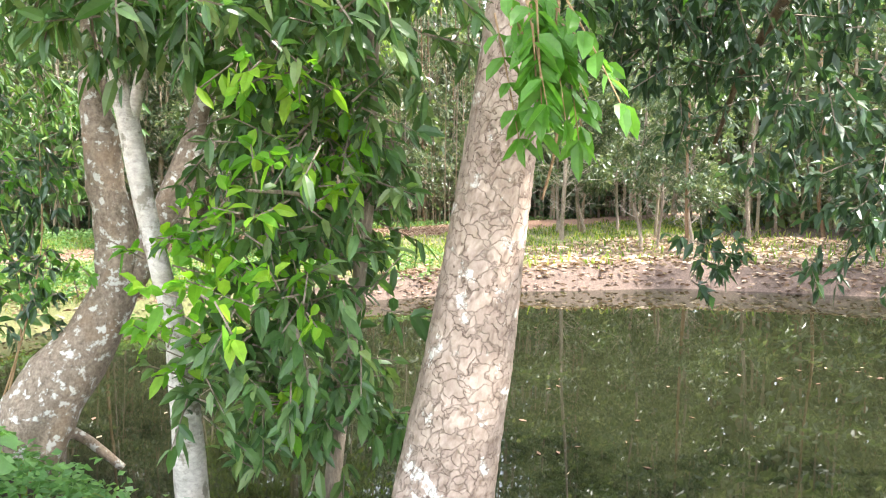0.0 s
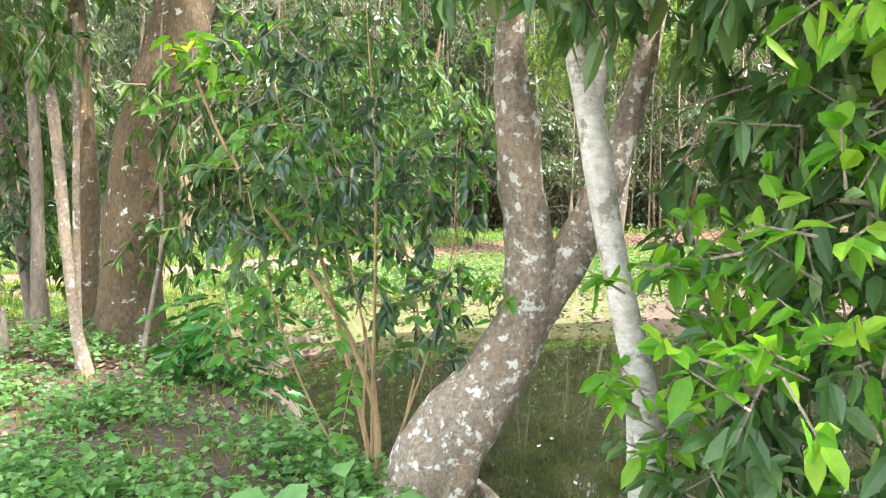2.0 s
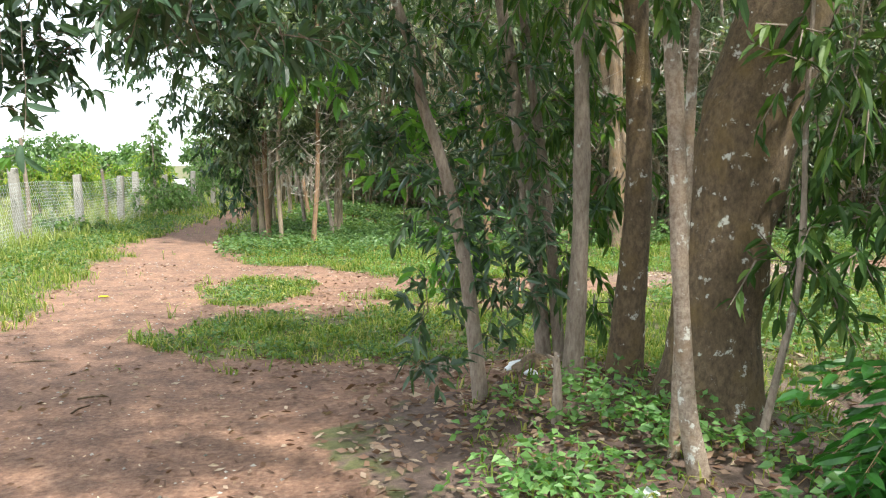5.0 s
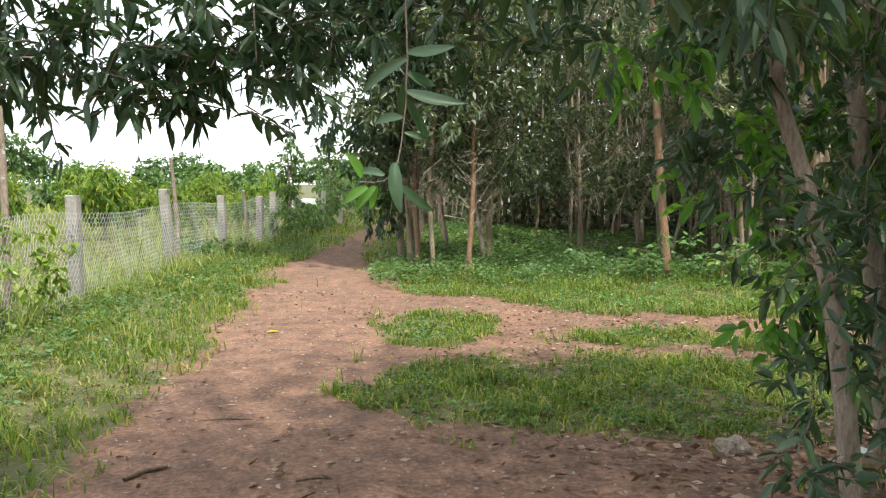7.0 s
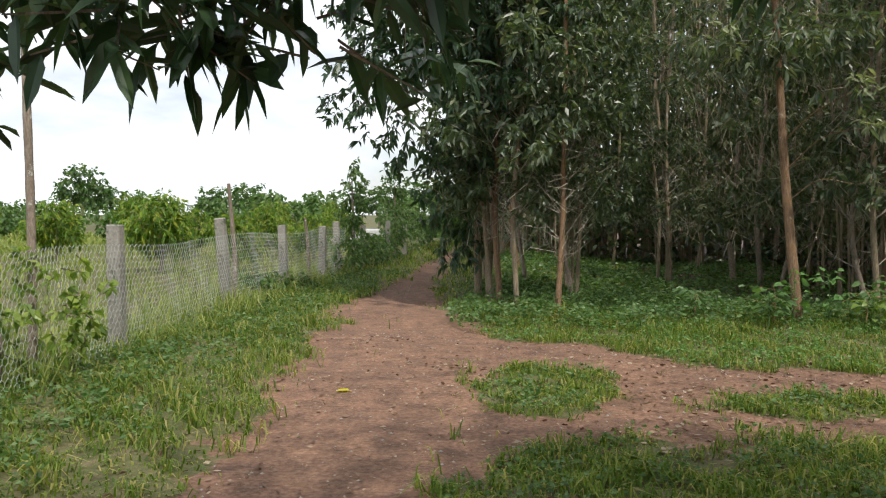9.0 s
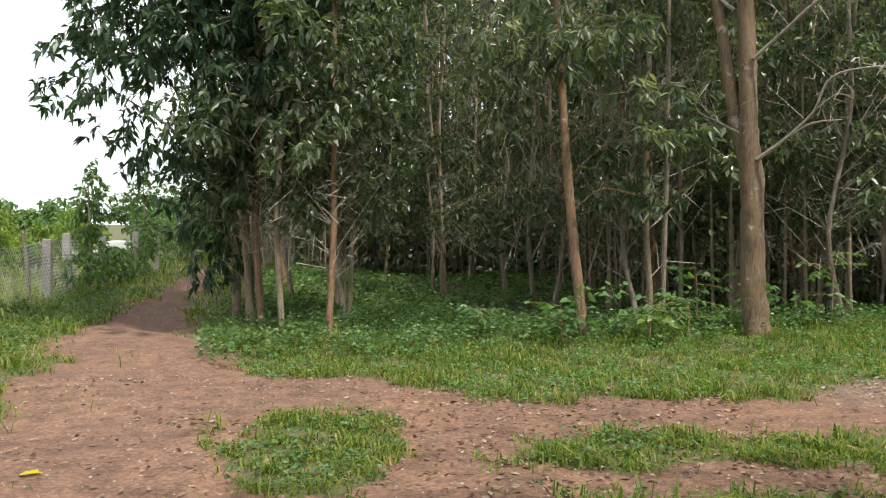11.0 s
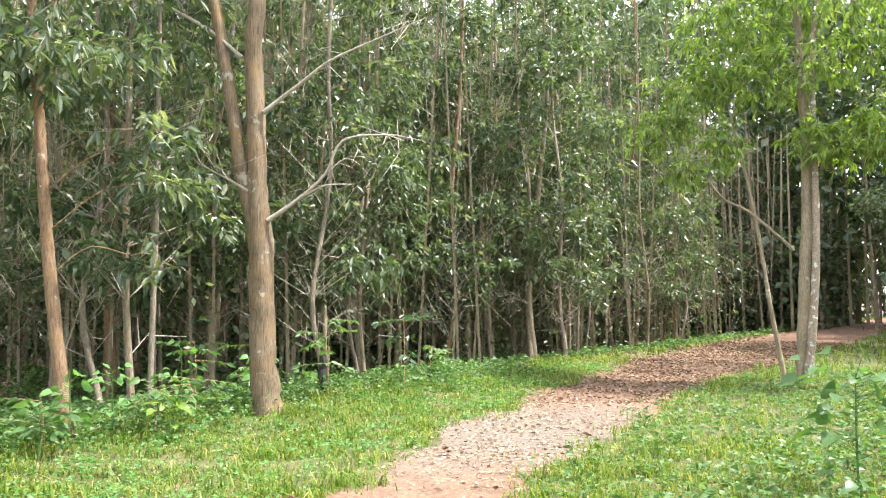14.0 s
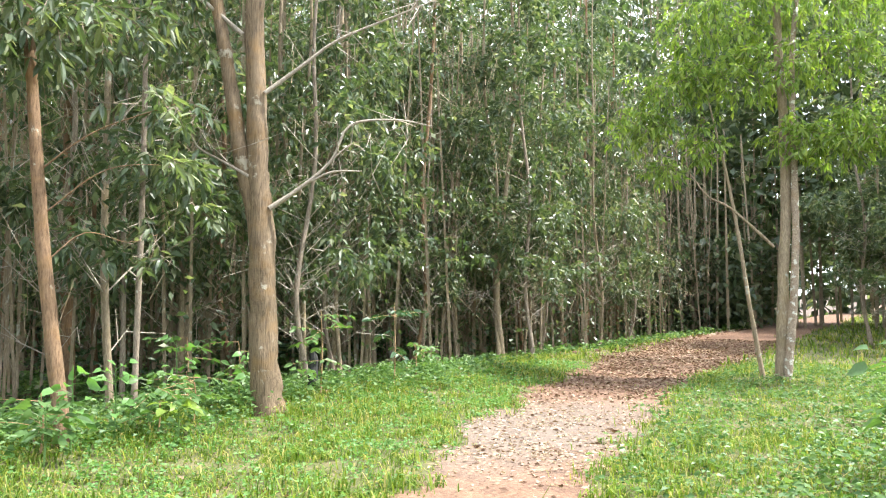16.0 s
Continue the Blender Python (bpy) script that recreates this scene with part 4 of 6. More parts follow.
# overhanging boughs above the track, and the near twig
rng = np.random.default_rng(90)
at = at_land(1.68, 4.5)
top = base_empty("overhanging_tree", at, "slim curved grey tree whose drooping boughs overhang the track", "tree")
lines = [[(1.68, 4.52, -0.1, 0.062), (1.67, 4.52, 0.07, 0.056), (1.63, 4.53, 0.48, 0.049), (1.57, 4.54, 0.94, 0.045), (1.48, 4.56, 1.39, 0.037), (1.39, 4.57, 1.72, 0.036), (1.29, 4.58, 2.01, 0.034), (1.24, 4.58, 2.30, 0.030), (0.9, 4.4, 2.95, 0.026),
          (0.2, 4.2, 3.3, 0.02), (-0.9, 4.1, 3.2, 0.013), (-2.2, 4.1, 2.75, 0.006)],
         [(0.9, 4.4, 2.95, 0.018), (0.3, 3.5, 2.9, 0.005), (-0.18, 2.62, 2.25, 0.0024), (-0.229, 2.544, 1.87, 0.0018), (-0.231, 2.544, 1.80, 0.0018), (-0.238, 2.543, 1.74, 0.0016), (-0.248, 2.542, 1.672, 0.0015), (-0.275, 2.54, 1.632, 0.0014), (-0.325, 2.536, 1.630, 0.0012)],
         [(0.2, 4.2, 3.3, 0.016), (-0.8, 4.6, 3.4, 0.01), (-2.2, 5.0, 3.0, 0.005)], [(0.3, 3.5, 2.9, 0.010), (0.35, 2.8, 2.5, 0.006), (0.3, 2.6, 2.1, 0.004)]]
for k, line in enumerate(lines):
    v, f = tube(np.array(line) - np.array([*at, 0]), 7, 0.1, 0.04)
    mesh_ob("trunk" if k == 0 else "branch", v, f, BARK_THIN if k == 0 else TWIG, top, soft=True)
boughs = [((-1.0, 4.2, 2.05), (0.28, 0.25, 0.22)), ((-1.35, 4.2, 1.98), (0.3, 0.25, 0.2)), ((-0.95, 4.25, 2.35), (0.35, 0.25, 0.22)), ((-1.65, 4.2, 2.08), (0.45, 0.3, 0.26)), ((-1.15, 4.2, 2.05), (0.4, 0.3, 0.24)), ((-0.75, 4.3, 2.25), (0.32, 0.3, 0.2)), ((-1.9, 4.2, 2.25), (0.5, 0.3, 0.3)), ((0.6, 4.3, 2.2), (0.45, 0.3, 0.22)), ((1.25, 4.95, 1.85), (0.4, 0.25, 0.4)), ((1.5, 4.95, 1.15), (0.3, 0.2, 0.42)), ((-0.2, 4.3, 2.25), (0.4, 0.3, 0.16)),
          ((-1.2, 4.15, 2.3), (0.75, 0.35, 0.40)), ((-2.0, 4.3, 2.2), (0.6, 0.4, 0.40)), ((-2.75, 4.5, 2.25), (0.6, 0.45, 0.42)), ((-0.6, 4.3, 2.6), (0.5, 0.4, 0.28)), ((0.1, 4.1, 2.7), (0.6, 0.6, 0.35)), ((-1.4, 4.2, 2.8), (1.6, 0.6, 0.40)),
          ((-0.1, 3.3, 2.6), (0.5, 0.4, 0.3)), ((-1.0, 4.6, 3.5), (2.2, 1.4, 0.5)), ((0.2, 3.5, 3.3), (1.2, 1.2, 0.4)), ((0.3, 2.8, 2.3), (0.35, 0.25, 0.26)), ((0.75, 3.2, 2.35), (0.4, 0.4, 0.3)), ((0.05, 2.62, 2.18), (0.28, 0.15, 0.14)), ((0.5, 2.9, 2.12), (0.35, 0.25, 0.2)), ((1.85, 4.95, 1.95), (0.5, 0.35, 0.5)), ((2.0, 4.95, 1.2), (0.45, 0.3, 0.5)), ((-2.4, 4.4, 2.6), (0.9, 0.5, 0.4)), ((1.6, 4.7, 1.3), (0.3, 0.3, 0.45)), ((1.8, 4.6, 0.8), (0.28, 0.25, 0.35)), ((1.2, 4.6, 2.4), (0.5, 0.5, 0.35)), ((1.28, 4.15, 1.4), (0.2, 0.2, 0.28)), ((1.30, 4.15, 0.9), (0.2, 0.2, 0.26)), ((1.34, 4.2, 0.5), (0.16, 0.16, 0.18)), ((1.85, 4.1, 0.95), (0.2, 0.15, 0.4))]
(v, f), tw = spray(rng, boughs, 10200, 0.105, 0.031, True, 0.25, 0.12, 8, 0.05)
mesh_ob("crown", rel(v, at), f, LEAF_DARK, top)
v, f = sticks(tw, 0.004, 0.002)
mesh_ob("twigwork", rel(v, at), f, TWIG, top, kind="stuff")
NODE = np.array([-0.275, 2.54, 1.632])
ACROSS, RISE = np.array([0.996, 0.087, 0.0]), np.array([0.0, 0.0, 1.0])


def sickle_leaf(a, b, width, bow, depth):
    """A long, slightly folded and bowed leaf blade from a to b, given across and up from the twig's node."""
    a, b = [NODE + ACROSS * q[0] + RISE * q[1] for q in (a, b)]
    b = b + np.array([0, depth, 0])
    d = b - a
    side = unit(np.cross(d, np.array([0.25, -0.9, 0.35])))
    fold = unit(np.cross(side, d))
    rows = []
    for k in range(11):
        u = k / 10
        w = width * (math.sin(math.pi * min(1.0, u * 0.93 + 0.07)) ** 0.8) * (1 - 0.25 * u)
        c = a + d * u + side * bow * math.sin(math.pi * u) + fold * 0.004 * math.sin(math.pi * u)
        rows += [c + side * w + fold * w * 0.3, c + side * w * 0.5 + fold * w * 0.1, c, c - side * w * 0.5 + fold * w * 0.1, c - side * w + fold * w * 0.3]
    f = [(r * 5 + q, r * 5 + q + 1, r * 5 + q + 6, r * 5 + q + 5) for r in range(10) for q in range(4)]
    return np.array(rows), np.array(f)


TWIG_LEAVES = [((-0.045, 0.006), (-0.076, 0.056), 0.011, 0.004, -0.01, 1), ((-0.034, -0.012), (-0.083, -0.047), 0.011, 0.003, 0.0, 1), ((-0.018, -0.010), (-0.058, -0.060), 0.010, 0.003, 0.01, 1), ((-0.016, -0.010), (-0.030, -0.058), 0.008, 0.002, 0.03, 1),
               ((0.0, 0.012), (-0.060, 0.016), 0.010, 0.004, 0.02, 0), ((0.020, 0.036), (0.034, -0.066), 0.016, 0.006, -0.02, 0), ((0.030, -0.008), (0.098, -0.062), 0.012, 0.006, 0.03, 0), ((0.036, 0.125), (-0.022, 0.112), 0.011, 0.004, 0.02, 0),
               ((0.044, 0.175), (0.165, 0.150), 0.015, 0.008, -0.02, 0), ((0.040, 0.095), (0.086, 0.084), 0.008, 0.003, 0.02, 0), ((0.044, 0.16), (0.088, 0.085), 0.012, 0.005, 0.04, 0), ((0.046, 0.21), (0.10, 0.19), 0.014, 0.006, 0.03, 0),
               ((0.044, 0.20), (0.028, 0.12), 0.011, 0.004, 0.05, 0), ((0.046, 0.24), (-0.05, 0.17), 0.013, 0.006, 0.03, 0), ((0.046, 0.25), (0.14, 0.26), 0.014, 0.006, -0.02, 0)]
for a, b, width, bow, depth, fresh in TWIG_LEAVES:
    v, f = sickle_leaf(a, b, width, bow, depth)
    mesh_ob("fresh_leaf" if fresh else "leaf", rel(v, at), f, LEAF_COMPOUND if fresh else LEAF_DARK, top, "large fresh green leaf hanging at eye level" if fresh else "", soft=True)
(v, f), tw = spray(rng, [((-0.98, 5.3, 2.08), (0.17, 0.10, 0.05))], 24, 0.11, 0.032, True, 0.3, 0.5, 6, 0.1)
mesh_ob("hanging_leaves", rel(v, at), f, LEAF_DARK, top, kind="stuff")
v, f = tube(np.array([(-0.8, 4.6, 3.4, 0.005), (-0.95, 5.1, 2.7, 0.003), (-0.98, 5.28, 2.10, 0.0015)]) - np.array([*at, 0]), 5, 0.1, 0)
mesh_ob("branch", v, f, BARK_THIN, top, soft=True)
(v, f), tw = spray(rng, [((1.3, 4.9, 1.65), (0.4, 0.25, 0.4)), ((1.5, 4.9, 1.1), (0.3, 0.2, 0.35)), ((0.6, 4.25, 2.1), (0.3, 0.2, 0.14))], 360, 0.11, 0.04, True, 0.3, 0.2, 7, 0.2)
mesh_ob("young_leaves", rel(v, at), f, LEAF_COMPOUND, top, "fresh green young leaves")

# fern-like clump by the water
rng = np.random.default_rng(15)
tips = []
for k in range(46):
    t = rng.uniform(0, 6.283)
    low = k % 3 == 0
    a = np.array([3.42 + 0.10 * math.cos(t), 2.88 + 0.10 * math.sin(t), rng.uniform(0.05, 0.3) if low else rng.uniform(0.3, 0.72)])
    g = rng.uniform(0.28, 0.46)
    tips.append((a, a + np.array([math.cos(t) * g, math.sin(t) * g, rng.uniform(-0.12, 0.12)])))
compound_bunch("fern_clump", at_land(3.42, 2.88), "dense clump of glossy drooping compound leaves at pond edge", tips, 0.15, 0.046, LEAF_FERN,
               [(3.42, 2.88, -0.1, 0.02), (3.43, 2.89, 0.4, 0.014), (3.42, 2.88, 0.72, 0.006)], "shrub", 6, 15, 0.5)

# leafy shrub that fills the gap between the bent tree and the sapling
tree("shrub_tree", at_land(3.52, 0.55), "thin-stemmed shrub with dense blue-green leaves at water's edge",
     [[(3.52, 0.55, -0.3, 0.0132), (3.50, 0.52, 0.4, 0.0108), (3.45, 0.40, 1.0, 0.0084), (3.40, 0.30, 1.7, 0.0060), (3.35, 0.3, 2.4, 0.0030)],
      [(3.55, 0.58, -0.3, 0.0096), (3.60, 0.70, 0.5, 0.0078), (3.55, 0.95, 1.2, 0.0060), (3.5, 1.1, 2.0, 0.0030)],
      [(3.50, 0.50, 0.0, 0.0072), (3.60, 0.25, 0.6, 0.0060), (3.66, 0.05, 1.2, 0.0042), (3.6, -0.1, 1.8, 0.0024)],
      [(3.45, 0.60, 0.0, 0.0072), (3.15, 0.72, 0.7, 0.0060), (2.95, 0.75, 1.5, 0.0036), (2.9, 0.8, 2.0, 0.0024)]],
     [((3.40, 1.10, 1.50), (0.45, 0.45, 0.38)), ((3.52, 0.50, 1.30), (0.34, 0.38, 0.36)), ((3.58, 0.10, 1.60), (0.28, 0.28, 0.30)), ((3.66, 0.02, 1.02), (0.26, 0.24, 0.20)), ((3.20, 0.20, 1.80), (0.42, 0.35, 0.30)),
      ((2.80, 0.68, 1.40), (0.30, 0.28, 0.22)), ((3.15, 0.75, 2.10), (0.55, 0.50, 0.28)), ((3.9, 1.4, 1.9), (0.5, 0.5, 0.45)), ((3.3, 1.6, 1.15), (0.4, 0.4, 0.28)), ((4.0, 1.9, 1.35), (0.45, 0.45, 0.4)), ((3.7, 0.3, 0.75), (0.25, 0.25, 0.15))],
     1700, 0.068, 0.031, STEM_ORANGE, LEAF_DARK, True, 35, droop=0.35, hang=0.35, hollow=0.1, sides=7,
     young=([((3.45, 0.1, 1.65), (0.35, 0.3, 0.25)), ((3.1, 0.5, 1.75), (0.3, 0.3, 0.2)), ((3.67, -0.02, 1.05), (0.25, 0.22, 0.2)), ((3.4, 0.9, 1.5), (0.4, 0.4, 0.35))], 420, 0.066, 0.030, LEAF_COMPOUND))


# ---- the plantation ----
WOOD_LABEL = "slim plantation tree with narrow crown and dry twigs"
templates = []
for s, (tall, low, reach, bark, multi) in enumerate([(12.5, 1.7, 1.3, BARK_WOOD, 1), (11.5, 1.4, 1.2, BARK_RED, 1), (13.0, 2.0, 1.25, BARK_WOOD, 2), (11.0, 1.6, 1.15, BARK_THIN, 1)]):
    templates.append(plantation_tree(200 + s, tall, low, reach, 3700, 0.165, bark, LEAF_WOOD, WOOD_LABEL, 0.3, 30, multi))
back = []
for s, (tall, low, bark) in enumerate([(13.0, 1.3, BARK_WOOD), (12, 1.6, BARK_RED), (12.5, 1.0, BARK_THIN)]):
    back.append(plantation_tree(300 + s, tall, low, 1.45, 1500, 0.28, bark, LEAF_WOOD, WOOD_LABEL, 0.35, 14, 1))
used = set()


def stand(kind, x, y, turn, size=1.0, girth=None):
    """Puts a tree of the given kind on the ground; the first one is moved, later ones are copies."""
    g = girth or size
    m = Matrix.Translation(at_land(x, y)) @ Matrix.Rotation(turn, 4, "Z") @ Matrix.Diagonal((g, g, size, 1))
    if kind.name not in used:
        used.add(kind.name)
        kind.matrix_world = m
        return kind
    return copy_thing(kind, m @ Matrix.Diagonal((1 / kind.scale[0], 1 / kind.scale[1], 1 / kind.scale[2], 1)))


rng = np.random.default_rng(404)
# the row that leads off beside the track
for k, (x, y, s) in enumerate([(-0.55, 16.05, 1.0), (-0.85, 16.5, 0.95), (-1.05, 17.1, 0.9), (0.38, 17.3, 0.95), (0.55, 17.6, 0.9), (0.12, 15.7, 0.85), (-1.1, 19.2, 1.0), (-0.4, 20.5, 1.0), (-1.3, 22.6, 1.05), (-0.5, 24.5, 1.0), (-1.2, 27, 1.0), (-0.6, 30, 1.1), (-1.3, 33.5, 1.1), (-0.8, 38, 1.1), (-1.2, 44, 1.1)]):
    stand(templates[k % 4], x, y, rng.uniform(0, 6.28), s * rng.uniform(0.95, 1.1), s)
# rows of the plantation
edge_x = [2, 8, 13, 16, 25, 45]
edge_y = [15.4, 15.6, 16.2, 16.4, 17.4, 18]
for col in range(18):
    x0 = 2.9 + col * 2.45
    y = np.interp(x0, edge_x, edge_y) + rng.uniform(0, 0.8)
    row = 0
    while row < 9:
        x = x0 + rng.normal(0, 0.25)
        near = row < 3 and x0 < 30
        kind = templates[int(rng.integers(4))] if near else back[int(rng.integers(3))]
        if not (3.0 < x < 4.4 and y < 15.8) and not (col == 0 and y < 31):
            stand(kind, x, y, rng.uniform(0, 6.28), rng.uniform(0.85, 1.15), rng.uniform(0.8, 1.15))
        y += rng.uniform(1.5, 2.5) * (1 + row * 0.06)
        row += 1
for x, y in [(18.0, 21.3), (18.3, 20.4), (18.5, 17.1), (18.8, 17.3), (12.0, 24.8), (4.5, 32.0), (4.8, 31.5), (14.6, 19.3), (0.45, 19.1), (0.6, 19.3),
             (8.9, 16.4), (10.0, 16.6), (12.2, 17.6), (13.2, 16.8), (15.8, 15.6), (15.2, 16.0), (17.4, 16.1), (22.5, 16.5), (25.2, 16.5), (3.1, 23.8), (3.35, 23.9)]:
    stand(templates[int(rng.integers(4))], x, y, rng.uniform(0, 6.28), rng.uniform(0.8, 1.0), rng.uniform(0.75, 1.1))
# bushy tree that leans its low boughs over the track
tree("tree", at_land(-1.25, 17.5), "bushy dark tree with low boughs beside narrowing track", [[(-1.25, 17.5, -0.1, 0.09), (-1.25, 17.5, 0.3, 0.075), (-1.3, 17.4, 2.0, 0.06), (-1.6, 17.2, 4.0, 0.045), (-2.0, 17.0, 6.5, 0.02)]],
     [((-2.3, 16.9, 3.7), (1.6, 1.3, 1.3)), ((-1.8, 17.1, 2.1), (0.8, 0.9, 0.8)), ((-1.6, 17.6, 1.0), (0.55, 0.6, 0.6)), ((-2.0, 16.6, 5.6), (1.9, 1.6, 1.4)), ((-0.6, 16.4, 4.4), (1.3, 1.1, 1.2)), ((-1.0, 17, 7.5), (1.8, 1.6, 1.2)), ((-1.2, 16.8, 5.2), (1.2, 1.0, 1.2)), ((-0.8, 16.6, 3.2), (0.9, 0.9, 0.9)), ((-2.6, 16.8, 4.6), (1.2, 1.1, 0.9)), ((-0.9, 16.4, 6.4), (1.5, 1.3, 1.0))],
     12500, 0.17, 0.055, BARK_WOOD, LEAF_DARK, False, 77, hang=0.35, limbs=[[(-1.3, 17.4, 1.9, 0.03), (-2.0, 17.0, 2.9, 0.02), (-3.0, 16.8, 3.6, 0.008)], [(-1.3, 17.45, 1.2, 0.02), (-1.6, 17.3, 1.7, 0.012), (-2.1, 17.1, 2.1, 0.006)]])


# the plantation goes on, too dense to count
def woods(name, x0, x1, y0, y1, stems, leaves, seed, label, low=-0.5, high=12.0, size=0.55):
    rng = np.random.default_rng(seed)
    thick = 0.075 if size > 0.3 else 0.035
    a = np.stack([rng.uniform(x0, x1, stems), rng.uniform(y0, y1, stems), np.full(stems, -0.6)], 1)
    b = a + np.stack([rng.normal(0, 0.3, stems), rng.normal(0, 0.3, stems), np.full(stems, high - 1.0 if high > 9 else 9.0)], 1)
    v, f = sticks(np.stack([a, b], 1), thick, thick * 0.4)
    tagged(mesh_ob(name + "_stems", v, f, BARK_WOOD, None, "slim trunks deep in the plantation", "stuff"), category="woods")
    p = np.stack([rng.uniform(x0, x1, leaves), rng.uniform(y0, y1, leaves), low + (high - low) * rng.uniform(0, 1, leaves) ** 0.85], 1)
    v, f = leaf_set(p, rng.normal(size=(leaves, 3)), size, size * 0.45, rng, False, 0.1)
    tagged(mesh_ob(name + "_leaves", v, f, LEAF_WOOD, None, label, "stuff"), category="woods")


woods("deep_woods", -2.5, 52, 33, 46, 800, 42000, 1, "dense leaves deep in the plantation", -0.3, 20.0, 0.5)
woods("thicket", 8, 46, 26, 33, 420, 13000, 7, "shaded thicket between plantation trunks", 0.5, 4.5, 0.30)
woods("understorey", 6.0, 46, 17.5, 27, 430, 34000, 9, "fine understorey leaves between plantation trunks", 0.9, 7.5, 0.17)
woods("low_understorey", 6.5, 40, 16.2, 26, 290, 30000, 10, "leafy saplings between plantation trunks", -0.4, 4.2, 0.15)
woods("lane_woods", 36, 47, 3, 18.5, 50, 17000, 8, "leaf canopy closing the end of the lane", 3.4, 17.0)
woods("lane_thicket", 34, 46, 14.4, 18.5, 40, 5000, 18, "leafy thicket where the lane bends away", 0.0, 4.0, 0.42)
woods("lane_thicket", 36, 46, 3, 9.6, 30, 4000, 19, "leafy thicket where the lane bends away", 0.0, 4.0, 0.42)
woods("east_woods", 46, 56, 17, 40, 160, 22000, 2, "dense leaves deep in the plantation", -0.5, 24.0)
woods("pond_woods", 31, 40, -24, 9.2, 240, 16000, 3, "dense leaves of woods behind the pond")
woods("south_woods", 2, 36, -26, -17, 140, 9000, 4, "dense leaves of woods behind the pond")
woods("deep_thicket", -1.5, 20, 31, 36, 60, 7000, 27, "shaded thicket at the end of the plantation rows", -0.3, 4.0, 0.3)
woods("field_edge_woods", 66, 76, -5, 40, 60, 8000, 28, "sunlit trees beyond the field past the lane", 0.0, 10.0, 1.1)
for x, y in [(24.0, 17.6), (27.0, 19.3), (28.6, 18.5), (30.5, 20.0), (33.0, 20.6), (36, 21)]:
    stand(back[int(rng.integers(3))], x, y, rng.uniform(0, 6.28), rng.uniform(1.25, 1.4), rng.uniform(1.2, 1.45))
dead_rng = np.random.default_rng(55)
a = np.stack([dead_rng.uniform(2.5, 32, 7000), 15.2 + 11 * dead_rng.uniform(0, 1, 7000) ** 1.3, dead_rng.uniform(0.8, 7.5, 7000)], 1)
b = a + unit(dead_rng.normal(size=(7000, 3)) * np.array([0.8, 0.8, 0.6]) + np.array([0, 0, 1.3])) * dead_rng.uniform(0.3, 1.1, (7000, 1))
v, f = sticks(np.stack([a, b], 1), 0.005, 0.003)
tagged(mesh_ob("dry_twigs", v, f, BARK_WOOD, None, "tangle of fine grey dead twigs between plantation trunks", "stuff"), category="twigs")
# clump where the side track bends, and the trees past it
for x, y in [(24.6, 9.4), (25.5, 9.0), (26.2, 9.5), (24.9, 8.6), (27.6, 8.8), (29.5, 8.8), (31.0, 7.5), (22.0, 7.6), (26.0, 6.6), (21.5, 5.0)]:
    stand(templates[int(rng.integers(4))], x, y, rng.uniform(0, 6.28), rng.uniform(0.8, 1.0), rng.uniform(0.9, 1.4))
# trees across the pond
for k in range(42):
    x, y = rng.uniform(17.5, 36), rng.uniform(-13, 3.4)
    if x < 20 + 0.1 * y * y and y < -2:
        x += 3.5
    stand(back[int(rng.integers(3))] if k % 6 else templates[int(rng.integers(4))], x, y, rng.uniform(0, 6.28), rng.uniform(0.58, 0.82), rng.uniform(0.75, 1.2))
for x, y in [(20.5, 3.2), (21.4, 4.4)]:
    stand(templates[int(rng.integers(4))], x, y, rng.uniform(0, 6.28), rng.uniform(0.7, 0.9), rng.uniform(0.7, 1.0))

